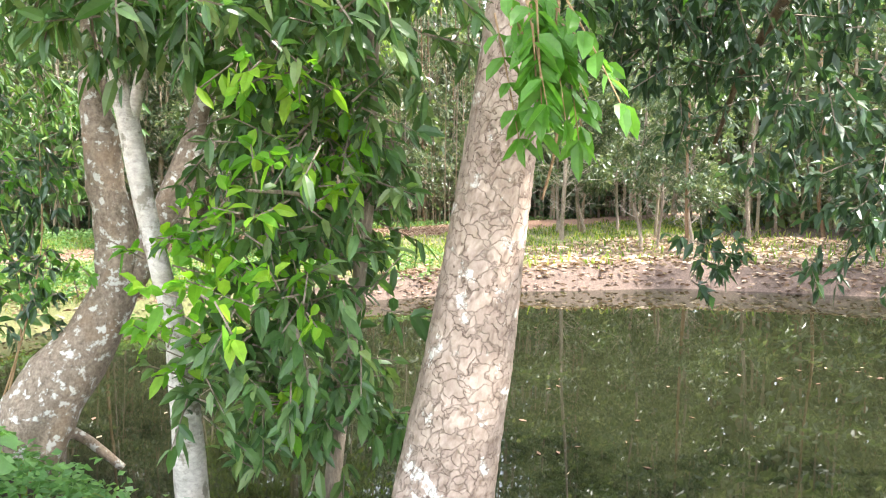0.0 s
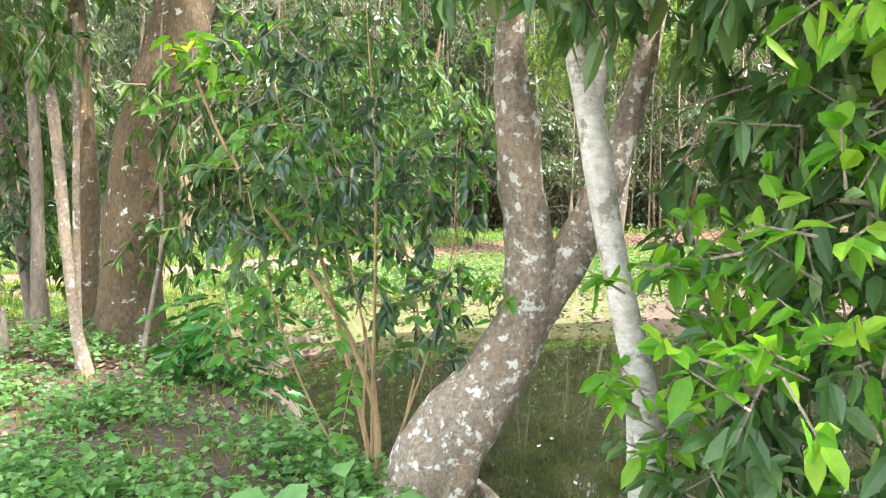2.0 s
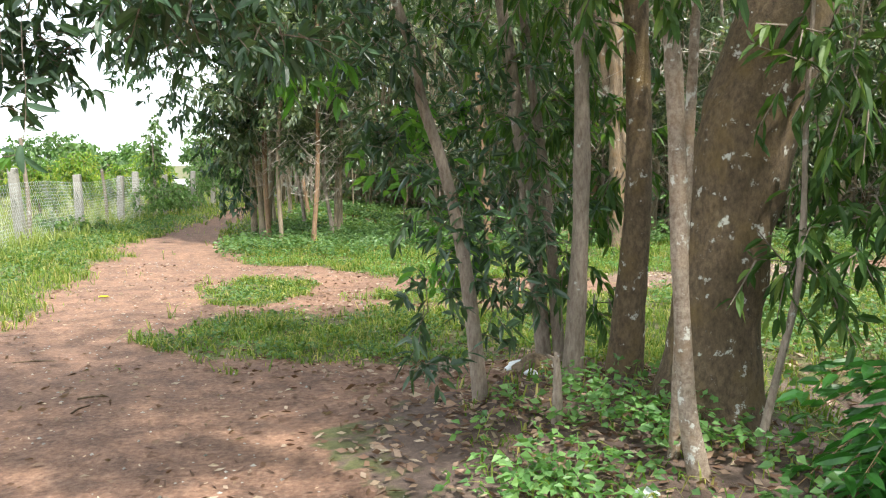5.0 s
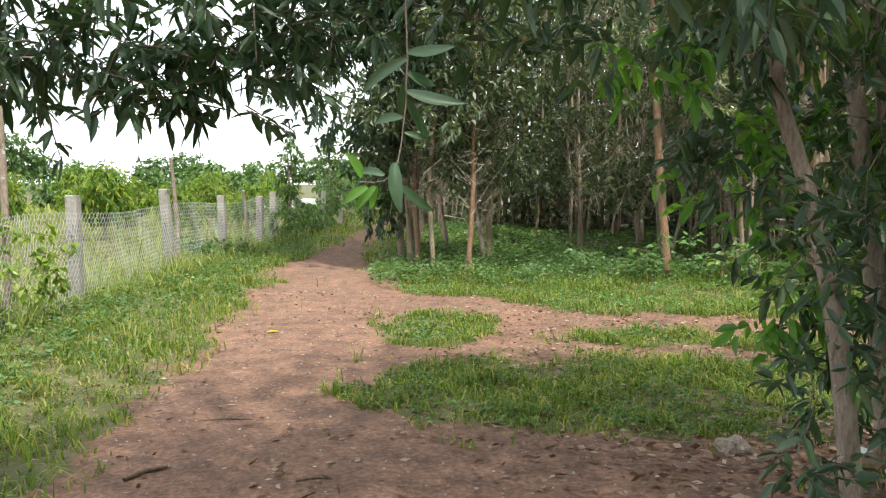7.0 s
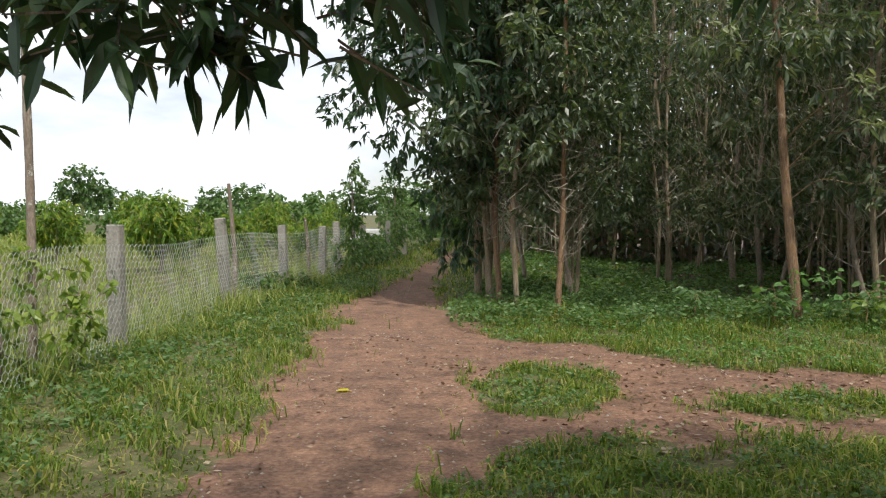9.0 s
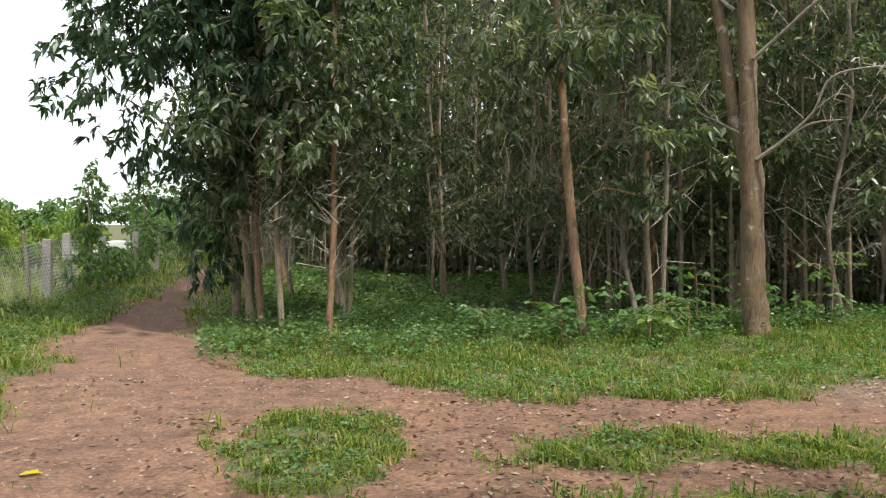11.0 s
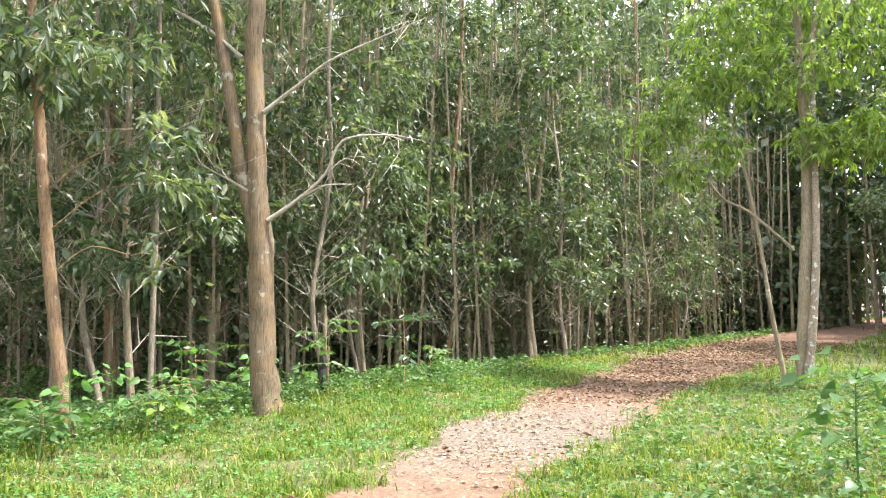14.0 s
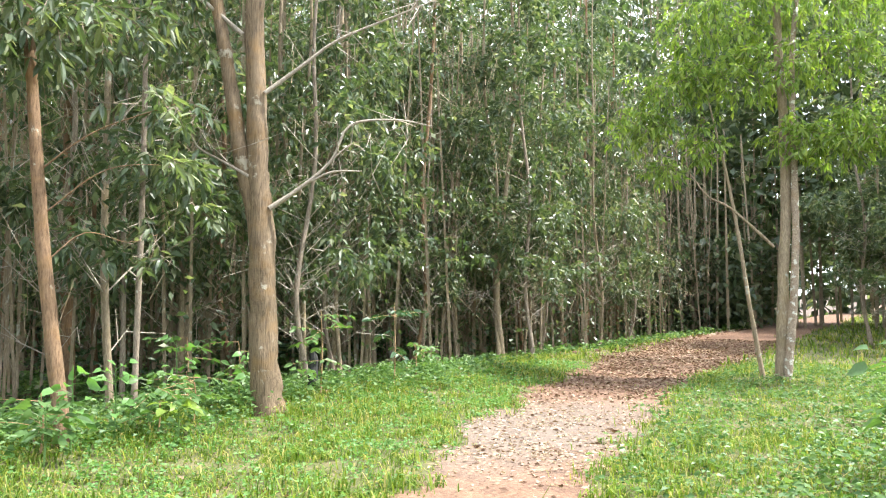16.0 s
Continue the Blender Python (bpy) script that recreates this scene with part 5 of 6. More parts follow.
# forked tree on the verge
rng = np.random.default_rng(14)
tree("tree", at_land(5.72, 14.00), "forked brown plantation tree with bare side branches on grassy verge",
     [[(5.75, 13.98, -0.2, 0.24), (5.72, 13.99, 0.05, 0.205), (5.71, 14.02, 0.31, 0.176), (5.68, 14.04, 0.72, 0.163), (5.67, 14.06, 1.53, 0.15), (5.66, 14.10, 2.35, 0.148), (5.63, 14.12, 2.84, 0.124), (5.62, 14.14, 3.74, 0.116),
       (5.59, 14.16, 4.73, 0.109), (5.63, 14.11, 5.58, 0.10), (5.67, 14.08, 8.8, 0.06)],
      [(5.64, 14.12, 2.1, 0.080), (5.58, 14.19, 2.6, 0.088), (5.50, 14.27, 3.1, 0.085), (5.42, 14.36, 3.9, 0.080), (5.33, 14.46, 4.7, 0.075), (5.24, 14.57, 5.4, 0.068), (5.0, 14.85, 6.6, 0.05), (4.6, 15.3, 8, 0.02)]],
     [((5.59, 14.20, 7.6), (1.88, 1.75, 1.5)), ((4.71, 15.00, 7.0), (1.38, 1.25, 1.0))], 3400, 0.16, 0.045, BARK_FORK, LEAF_WOOD, False, 14, sides=22, rough=0.10, freq=7,
     limbs=[[(5.66, 13.96, 2.46, 0.033), (5.88, 13.66, 2.72, 0.024), (6.08, 13.39, 3.03, 0.019), (6.21, 13.22, 3.44, 0.017), (6.54, 12.79, 3.51, 0.012), (6.79, 12.46, 3.44, 0.006)],
            [(5.91, 13.63, 2.75, 0.018), (6.08, 13.39, 2.89, 0.013), (6.29, 13.11, 2.90, 0.006)], [(5.62, 14.01, 3.80, 0.029), (5.88, 13.66, 4.14, 0.022), (6.13, 13.34, 4.45, 0.017), (6.50, 12.84, 4.73, 0.012), (6.83, 12.40, 4.97, 0.006)],
            [(5.51, 14.14, 2.83, 0.019), (5.30, 14.42, 3.03, 0.014), (5.17, 14.62, 3.17, 0.012), (5.09, 14.70, 3.45, 0.005)], [(5.46, 14.22, 4.49, 0.029), (5.21, 14.55, 4.84, 0.024), (4.92, 14.94, 5.13, 0.019), (4.67, 15.27, 5.41, 0.009)],
            [(6.08, 13.39, 3.03, 0.010), (6.34, 13.30, 3.25, 0.007), (6.59, 13.30, 3.2, 0.004)], [(6.50, 12.84, 4.73, 0.008), (6.71, 12.90, 4.5, 0.005), (6.96, 12.80, 4.55, 0.003)]], limb_bark=CHIP_TWIG)

twig_rng = np.random.default_rng(19)
segs = []
for line in ([(5.88, 13.66, 2.72), (6.21, 13.22, 3.44), (6.79, 12.46, 3.44)], [(5.88, 13.66, 4.14), (6.5, 12.84, 4.73), (6.83, 12.4, 4.97)], [(5.31, 14.42, 3.03), (5.10, 14.70, 3.45), (5.05, 14.8, 3.7)], [(5.21, 14.55, 4.84), (4.66, 15.27, 5.41), (4.4, 15.5, 5.6)]):
    q = np.array(line)
    for k in range(14):
        u = twig_rng.uniform(0, 1)
        m = q[0] * (1 - u) ** 2 + 2 * q[1] * u * (1 - u) + q[2] * u * u
        e = m + unit(twig_rng.normal(size=3) + np.array([0, 0, 0.5])) * twig_rng.uniform(0.25, 0.75)
        segs.append([m, e])
        for w in range(2):
            s = m + (e - m) * twig_rng.uniform(0.4, 0.95)
            segs.append([s, s + twig_rng.normal(0, 0.16, 3)])
v, f = sticks(np.array(segs), 0.006, 0.002)
forked = [o for o in scene.objects if o.get("label", "").startswith("forked brown")][0]
mesh_ob("bare_twigwork", rel(v, forked.location), f, CHIP_TWIG, forked, kind="stuff")

EDGE = [
    ("slim reddish tree leaning at the plantation edge", [[(3.37, 14.23, -0.1, 0.088), (3.35, 14.26, 0.2, 0.076), (3.28, 14.36, 1.09, 0.067), (3.22, 14.44, 1.93, 0.062), (3.17, 14.50, 2.78, 0.057), (3.13, 14.56, 3.65, 0.051), (3.08, 14.62, 4.52, 0.046), (3.03, 14.69, 6.0, 0.038), (3.0, 14.8, 9, 0.01)],
      [(3.22, 14.44, 1.75, 0.008), (3.7, 14.52, 2.08, 0.006), (4.25, 14.6, 2.02, 0.004), (4.62, 14.6, 2.12, 0.003)], [(3.17, 14.5, 2.6, 0.010), (3.5, 14.1, 3.0, 0.007), (3.95, 13.5, 3.28, 0.003)], [(3.2, 14.46, 2.2, 0.008), (3.6, 14.05, 2.65, 0.005), (4.15, 13.72, 2.74, 0.003)]], BARK_RED,
     [((3.1, 14.5, 5.2), (1.3, 1.2, 0.9)), ((3.2, 14.2, 4.0), (0.9, 0.8, 0.5)), ((2.4, 14.4, 3.9), (0.8, 0.7, 0.55)), ((3.0, 14.8, 7.2), (1.4, 1.4, 1.4)), ((3.9, 13.6, 3.25), (0.55, 0.5, 0.2)), ((4.2, 13.9, 2.75), (0.45, 0.4, 0.15)), ((4.58, 14.55, 2.1), (0.30, 0.28, 0.12)), ((4.45, 14.4, 1.75), (0.25, 0.25, 0.1)), ((3.9, 14.0, 4.2), (0.6, 0.5, 0.25))], 3300, ([((3.15, 13.95, 3.95), (0.45, 0.4, 0.2)), ((2.2, 14.0, 4.0), (0.4, 0.35, 0.25)), ((3.9, 13.55, 3.25), (0.35, 0.3, 0.14)), ((4.58, 14.6, 2.12), (0.24, 0.22, 0.08)), ((4.1, 13.75, 2.75), (0.3, 0.25, 0.12))], 300, 0.15, 0.045, LEAF_SUNLIT)),
    ("slim upright tree with yellowish mossy bark behind plantation edge", [[(6.90, 19.58, -0.8, 0.125), (6.90, 19.58, -0.4, 0.115), (6.88, 19.60, 1.2, 0.105), (6.86, 19.62, 3.2, 0.092), (6.84, 19.63, 5.5, 0.080), (6.8, 19.6, 8.0, 0.05), (6.8, 19.6, 10.5, 0.02)],
      [(6.88, 19.58, 1.35, 0.035), (6.5, 19.7, 1.95, 0.028), (6.1, 19.8, 2.7, 0.012)]], BARK_RED,
     [((6.8, 19.5, 4.6), (1.1, 1.1, 0.7)), ((6.6, 19.3, 6.4), (1.4, 1.4, 1.1)), ((7.2, 19.4, 3.6), (0.6, 0.6, 0.3))], 1700, None),
    ("thin grey young tree in the shaded plantation hollow", [[(6.55, 17.75, -0.7, 0.05), (6.55, 17.75, -0.3, 0.044), (6.57, 17.77, 1.2, 0.040), (6.55, 17.8, 3.4, 0.034), (6.6, 17.8, 6.5, 0.02)]], BARK_THIN,
     [((6.5, 17.6, 3.6), (0.8, 0.8, 0.5)), ((6.6, 17.8, 5.4), (0.9, 0.9, 0.8))], 1100, None),
    ("thin grey young tree in plantation undergrowth", [[(5.15, 15.66, -0.1, 0.042), (5.16, 15.65, 0.11, 0.039), (5.18, 15.62, 1.68, 0.036), (5.20, 15.60, 3.13, 0.033), (5.20, 15.6, 5.4, 0.025), (5.2, 15.6, 7.5, 0.01)]], BARK_THIN,
     [((5.2, 15.5, 3.0), (0.6, 0.6, 0.5)), ((5.2, 15.6, 5.2), (0.9, 0.9, 0.9)), ((5.0, 15.2, 1.9), (0.35, 0.35, 0.12))], 1000, None),
    ("slim twin-stemmed tree, one stem whitish, with weeping yellow-green sunlit crown", [[(13.64, 9.86, -0.2, 0.131), (13.65, 9.84, 0.07, 0.111), (13.69, 9.78, 1.69, 0.094), (13.74, 9.71, 3.12, 0.090), (13.74, 9.72, 4.57, 0.082), (13.70, 9.77, 5.94, 0.074), (13.71, 9.75, 8.5, 0.041)],
      [(13.50, 9.75, -0.1, 0.074), (13.52, 9.73, 0.02, 0.075), (13.59, 9.63, 1.13, 0.070), (13.64, 9.56, 2.35, 0.061), (13.65, 9.55, 3.58, 0.058), (13.66, 9.54, 5.5, 0.049), (13.6, 9.3, 7.5, 0.025)],
      [(13.89, 10.18, -0.05, 0.050), (13.87, 10.21, 0.2, 0.046), (13.76, 10.36, 1.31, 0.037), (13.66, 10.49, 2.48, 0.032), (13.53, 10.66, 3.67, 0.027), (13.3, 10.9, 5, 0.012)],
      [(13.53, 9.89, 2.26, 0.025), (13.41, 10.05, 2.45, 0.025), (13.07, 10.5, 2.93, 0.022), (12.85, 10.8, 3.12, 0.017), (12.67, 11.04, 3.5, 0.009)]], BARK_WOOD,
     # blob at x 18.6: added foliage away from the tree, to shade the lane
     [((13.16, 12.05, 4.50), (0.62, 0.62, 0.42)), ((13.28, 11.47, 5.20), (0.80, 0.80, 0.50)), ((13.37, 10.98, 4.10), (0.50, 0.50, 0.35)), ((13.50, 10.29, 5.20), (0.90, 0.90, 0.50)), ((13.66, 9.51, 4.10), (0.60, 0.60, 0.40)), ((13.79, 8.82, 3.90), (0.70, 0.70, 0.42)), ((13.92, 8.13, 4.40), (0.80, 0.80, 0.50)), ((13.73, 9.11, 5.40), (0.90, 0.90, 0.50)), ((13.43, 10.68, 6.40), (1.20, 1.20, 0.70)), ((13.77, 8.92, 6.80), (1.40, 1.40, 0.80)), ((14.06, 7.45, 5.60), (1.10, 1.10, 0.70)), ((13.80, 9.60, 8.20), (0.80, 0.80, 0.80)), ((18.60, 8.20, 8.60), (2.30, 1.60, 0.90)), ((13.24, 11.66, 3.70), (0.35, 0.35, 0.30))], 15000, ([((13.20, 11.86, 4.70), (0.50, 0.50, 0.30)), ((13.31, 11.27, 5.40), (0.50, 0.50, 0.25)), ((13.71, 9.21, 4.20), (0.55, 0.55, 0.30)), ((13.85, 8.53, 4.20), (0.60, 0.60, 0.35)), ((13.52, 10.19, 5.50), (0.60, 0.60, 0.30))], 1100, 0.16, 0.05, LEAF_PALE)),
]
for k, (label, stems, bark, blobs, count, young) in enumerate(EDGE):
    tree("tree", at_land(*stems[0][0][:2]), label, stems, blobs, count, 0.14 if k == 4 else 0.17, 0.042 if k == 4 else 0.05, bark, LEAF_PALE if k == 4 else LEAF_WOOD, k == 0, 500 + k, droop=0.25, hang=0.5 if k == 4 else 0.25, sides=12, young=young)
white = [o for o in scene.objects if o.get("label", "").startswith("slim twin-stemmed")][0]
[o for o in white.children if o.name.startswith("stem")][0].data.materials[0] = BARK_PALE

# seedlings along the plantation edge
SEED = [(7.2, 14.5, 1.15, HERB), (8.6, 14.3, 1.25, LEAF_DARK), (4.1, 13.9, 0.5, LEAF_BROAD), (2.9, 13.9, 0.55, LEAF_BROAD), (4.8, 14.2, 0.5, HERB), (5.3, 14.9, 0.9, LEAF_BROAD), (6.4, 15.2, 0.8, HERB), (9.6, 14.6, 0.6, HERB), (2.0, 14.6, 0.45, LEAF_BROAD)]
rng = np.random.default_rng(66)
for k, (x, y, h, mat) in enumerate(SEED):
    z = float(land(x, y))
    tips = []
    for q in range(9):
        a = np.array([x, y, z + h * rng.uniform(0.35, 1.0)])
        t = rng.uniform(0, 6.283)
        tips.append((a, a + np.array([math.cos(t) * 0.4, math.sin(t) * 0.4, rng.uniform(-0.08, 0.15)])))
    compound_bunch("seedling", (x, y, z), "tree seedling with compound leaves in plantation undergrowth", tips, 0.13, 0.055, mat, [(x, y, z - 0.05, 0.012), (x + 0.03, y, z + h * 0.5, 0.009), (x, y, z + h, 0.005)], "seedling", 4, 700 + k)

# broad-leaved weeds that stand alone
def weed(name, x, y, h, label, mat, size, count, seed, wide=0.05):
    rng = np.random.default_rng(seed)
    z = float(land(x, y))
    top = base_empty(name, (x, y, z), label, "plant")
    v, f = tube([(0, 0, -0.04, 0.010), (0.02, 0.01, h * 0.5, 0.008), (0, 0, h, 0.004)], 5, 0.08, 0)
    mesh_ob("stem", v, f, HERB, top)
    u = np.sqrt(rng.uniform(0.05, 1, count))
    a = np.arange(count) * 2.4
    p = np.stack([0 * u, 0 * u, u * h], 1)
    d = np.stack([np.cos(a), np.sin(a), 0.35 + 0 * a], 1) + rng.normal(0, 0.15, (count, 3))
    q = p + d * rng.uniform(0.4, 1.0, (count, 1)) * wide
    v, f = sticks(np.stack([p, q], 1), 0.003, 0.002)
    mesh_ob("stalkwork", v, f, mat, top, kind="stuff")
    p = q
    for k in range(count):
        v, f = leaf_set(p[k:k + 1], d[k:k + 1], size, size * 0.72, rng, True, 0.5)
        mesh_ob("leaf", v, f, mat, top, soft=True)
    return top


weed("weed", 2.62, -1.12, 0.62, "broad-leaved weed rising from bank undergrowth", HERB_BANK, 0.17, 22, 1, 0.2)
weed("weed", 5.85, 7.5, 0.95, "tall heart-leaved weed beside the side track", LEAF_BROAD, 0.17, 54, 2, 0.42)
weed("weed", 6.9, 7.2, 0.5, "small heart-leaved weed in grass", HERB, 0.14, 16, 3, 0.2)
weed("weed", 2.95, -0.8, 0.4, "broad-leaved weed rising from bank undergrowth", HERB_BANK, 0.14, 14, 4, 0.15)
weed("weed", 4.9, 7.3, 0.35, "small heart-leaved weed in grass", LEAF_BROAD, 0.13, 10, 5)
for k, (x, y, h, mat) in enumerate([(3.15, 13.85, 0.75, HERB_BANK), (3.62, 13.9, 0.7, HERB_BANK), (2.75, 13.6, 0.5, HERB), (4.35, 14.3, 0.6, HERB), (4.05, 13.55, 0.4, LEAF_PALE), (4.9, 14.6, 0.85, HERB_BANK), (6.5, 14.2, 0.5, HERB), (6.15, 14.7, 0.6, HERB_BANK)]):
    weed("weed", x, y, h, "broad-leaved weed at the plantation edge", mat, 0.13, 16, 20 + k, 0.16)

# charred stub at the plantation edge
v, f = tube([(0, 0, -0.1, 0.075), (0, 0, 0.1, 0.07), (0.02, 0, 0.5, 0.062), (0.0, 0.01, 0.62, 0.03)], 10, 0.06, 0.2, 5, 9)
o = mesh_ob("stump", v, f, RUBBER, None, "short charred black stump in plantation undergrowth")
o.location = at_land(7.45, 14.85)
tagged(o, category="stump")


# ---- fence and field ----
def fence_x(y):
    return np.interp(y, [-12, 4, 9, 11.4, 15.5, 18.5, 22, 30, 50], [-4.7, -4.8, -4.9, -5.05, -5.2, -5.15, -5.0, -4.7, -4.5])


fence = base_empty("fence", (-5.05, 11.4, 0), "chicken-wire fence on weathered concrete posts, partly overgrown", "fence")
off = np.array([-5.05, 11.4, 0])
rng = np.random.default_rng(31)
for y in (-10.5, -7, -3.4, 0.2, 3.9, 7.6, 11.35, 15.3, 18.45, 21.2, 22.6, 25.5, 29, 33):
    h, lean = rng.uniform(1.25, 1.38), rng.normal(0, 0.02)
    if y == 15.3:
        h, lean = 1.50, 0.07
    if y == 11.35:
        h = 1.42
    x, z = float(fence_x(y)), float(land(fence_x(y), y))
    bm = bmesh.new()
    bmesh.ops.create_cube(bm, size=1)
    for w in bm.verts:
        k = 0.075 if w.co.z > 0 else 0.085
        w.co = Vector((w.co.x * 2 * k, w.co.y * 2 * k, (w.co.z + 0.5) * (h + 0.3) - 0.3))
    bmesh.ops.bevel(bm, geom=bm.edges[:], offset=0.012, segments=1, affect="EDGES")
    me = bpy.data.meshes.new("post")
    bm.to_mesh(me)
    bm.free()
    me.materials.append(CONCRETE)
    p = new("post", me)
    p.parent = fence
    p.matrix_local = Matrix.Translation((x - off[0], y - off[1], z)) @ Matrix.Rotation(lean, 4, "X") @ Matrix.Rotation(rng.normal(0, 0.03), 4, "Y")
for y, h in ((9.7, 3.6), (15.9, 2.1), (20.4, 1.5)):
    x = float(fence_x(y)) - 0.1
    v, f = tube([(x, y, -0.1, 0.045), (x + 0.02, y, h * 0.4, 0.04), (x - 0.02, y - (0.15 if h < 3 else 0), h, 0.03)], 8, 0.2, 0.08, y, 4)
    mesh_ob("pole", rel(v, off), f, BARK_THIN, fence, "weathered wooden pole", soft=True)
v, f = tube([(-5.1, 15.45, 0.05, 0.025), (-5.15, 15.35, 0.5, 0.024), (-5.2, 15.3, 0.95, 0.02)], 6, 0.1, 0.1)
mesh_ob("brace", rel(v, off), f, TWIG, fence)


def hexwire(y0, y1, low, high, cell):
    """Hexagonal wire netting hung along the fence line."""
    ny, nz = int((y1 - y0) / cell), int((high - low) / (cell * 0.75))
    segs = []
    for j in range(nz):
        shift = 0.5 if j % 2 else 0.0
        for i in range(ny):
            y = y0 + (i + shift) * cell
            z = low + j * cell * 0.75
            segs.append([(y, z), (y, z + cell * 0.4)])
            segs.append([(y, z + cell * 0.4), (y + cell * 0.5, z + cell * 0.75)])
            segs.append([(y, z + cell * 0.4), (y - cell * 0.5, z + cell * 0.75)])
    s = np.array(segs)
    yy, zz = s[..., 0], s[..., 1]
    sag = 0.06 * np.sin(yy * 1.7) * (zz - 0.2)
    xx = fence_x(yy) + 0.10 + sag + 0.02 * np.sin(yy * 5 + zz * 4)
    return np.stack([xx, yy, zz * (1 - 0.03 * np.sin(yy * 1.1)) + 0.04], -1)


w = hexwire(6.0, 23.0, 0.0, 1.24, 0.085)
v, f = sticks(w, 0.003, 0.003)
mesh_ob("wire_netting", rel(v, off), f, WIRE, fence, "galvanised hexagonal wire netting", kind="stuff")
w = hexwire(-3.0, 6.0, 0.0, 1.24, 0.17)
v, f = sticks(w, 0.003, 0.003)
mesh_ob("wire_netting", rel(v, off), f, WIRE, fence, "galvanised hexagonal wire netting", kind="stuff")


def bush(name, at, label, blobs, count, size, width, leaf, seed, category="bush", stem=0.05, near=False, hang=0.3, group=""):
    rng = np.random.default_rng(seed)
    top = base_empty(name, at, label, category, group)
    h = max(b[0][2] for b in blobs)
    v, f = tube([(0, 0, -0.1, stem), (0.03, 0.02, h * 0.4, stem * 0.8), (0, 0, h * 0.9, stem * 0.3)], 7, 0.2, 0.08, seed)
    mesh_ob("trunk", v, f, BARK_THIN, top, soft=True)
    (v, f), tw = spray(rng, blobs, count, size, width, near, 0.25, hang, 9, 0.2)
    mesh_ob("crown", v, f, leaf, top)
    v, f = sticks(tw, 0.006, 0.003)
    mesh_ob("twigwork", v, f, TWIG, top, kind="stuff")
    return top


# creepers on the fence
rng = np.random.default_rng(22)
for k, (y0, y1, h, n) in enumerate([(4.0, 8.0, 1.1, 420), (7.6, 10.8, 1.35, 620), (21.5, 25, 1.1, 1300), (25, 29, 1.05, 1400), (29, 34, 1.9, 1700), (34, 41, 2.2, 1500), (41, 50, 2.4, 1400), (17.0, 21.5, 0.5, 900)]):
    yc = (y0 + y1) / 2
    blobs = []
    for q in range(7):
        y = rng.uniform(y0, y1)
        lift = rng.uniform(0.3, 1.0)
        blobs.append(((float(fence_x(y)) + rng.normal(0.1, 0.15) + 5.05 - 0.05, y - yc, h * lift * 0.75), (0.13 if k < 2 else 0.45, (y1 - y0) * 0.2, 0.3 * h)))
    bush("creeper", (-5.05, yc, 0.05), "leafy green creeper smothering the wire fence", blobs, n, 0.10 if k < 2 else 0.13, 0.05, LEAF_PALE if k < 2 else HERB, 800 + k, "creeper", 0.02, group="creepers on the fence")
bush("bush", (-5.0, 24.6, 0.05), "slender leafy shrub growing up through fence", [((0, 0, 2.1), (0.45, 0.45, 0.5)), ((0, 0, 1.4), (0.4, 0.4, 0.5)), ((0.1, 0.1, 2.7), (0.25, 0.25, 0.3))], 700, 0.15, 0.06, HERB, 830)
bush("bush", (-4.85, 31.5, 0.05), "slender leafy shrub growing up through fence", [((0, 0, 2.4), (0.6, 0.6, 0.6)), ((0, 0, 1.6), (0.6, 0.6, 0.5)), ((0, 0, 3.1), (0.3, 0.3, 0.3))], 800, 0.16, 0.06, HERB, 831)

# young fruit trees in the field
fruit = bush("fruit_tree", (-9.9, 23.4, 0), "rounded young fruit tree with yellow-green new leaves", [((0, 0, 1.35), (0.85, 0.85, 0.7)), ((0.2, 0, 1.8), (0.5, 0.5, 0.4)), ((-0.5, 0, 1.2), (0.5, 0.6, 0.5)), ((0.1, 0.3, 0.8), (0.8, 0.7, 0.4))], 2200, 0.2, 0.05, MANGO, 840, "fruit tree", 0.06, hang=0.5, group="young fruit trees")
rng = np.random.default_rng(23)
for x, y, s in [(-8.2, 24.5, 0.75), (-12.4, 17.5, 0.85), (-14.2, 20.5, 0.8), (-7.4, 30, 0.85), (-9.3, 31, 0.9), (-12, 31, 0.9), (-15.5, 28, 1.0), (-19, 27, 1.0), (-22, 33, 1.1), (-16.5, 36, 1.1), (-11, 37, 1.0), (-8, 37, 0.95), (-27, 36, 1.2)]:
    copy_thing(fruit, Matrix.Translation((x, y, 0)) @ Matrix.Rotation(rng.uniform(0, 6), 4, "Z") @ Matrix.Diagonal((s, s, s * rng.uniform(0.85, 1.1), 1)))

# hedgerow and far trees beyond the field
hedge = bush("hedge_bush", (-14, 52, 0), "dense dark green hedgerow bush at field edge", [((0, 0, 1.4), (2.4, 1.5, 1.3)), ((1.6, 0.4, 1.9), (1.3, 1.2, 1.0)), ((-1.8, 0, 1.7), (1.4, 1.2, 1.0)), ((0, 0, 0.6), (2.6, 1.4, 0.7))], 1500, 0.42, 0.2, HERB, 850, "bush", 0.12, group="field hedgerow")
for k in range(34):
    x = -95 + k * 2.9
    y = 52 + 7 * math.sin(k * 1.7) + 0.15 * abs(x)
    s = rng.uniform(0.65, 0.95)
    copy_thing(hedge, Matrix.Translation((x, y, 0)) @ Matrix.Rotation(rng.uniform(0, 6), 4, "Z") @ Matrix.Diagonal((s, s, s * rng.uniform(0.85, 1.25), 1)))
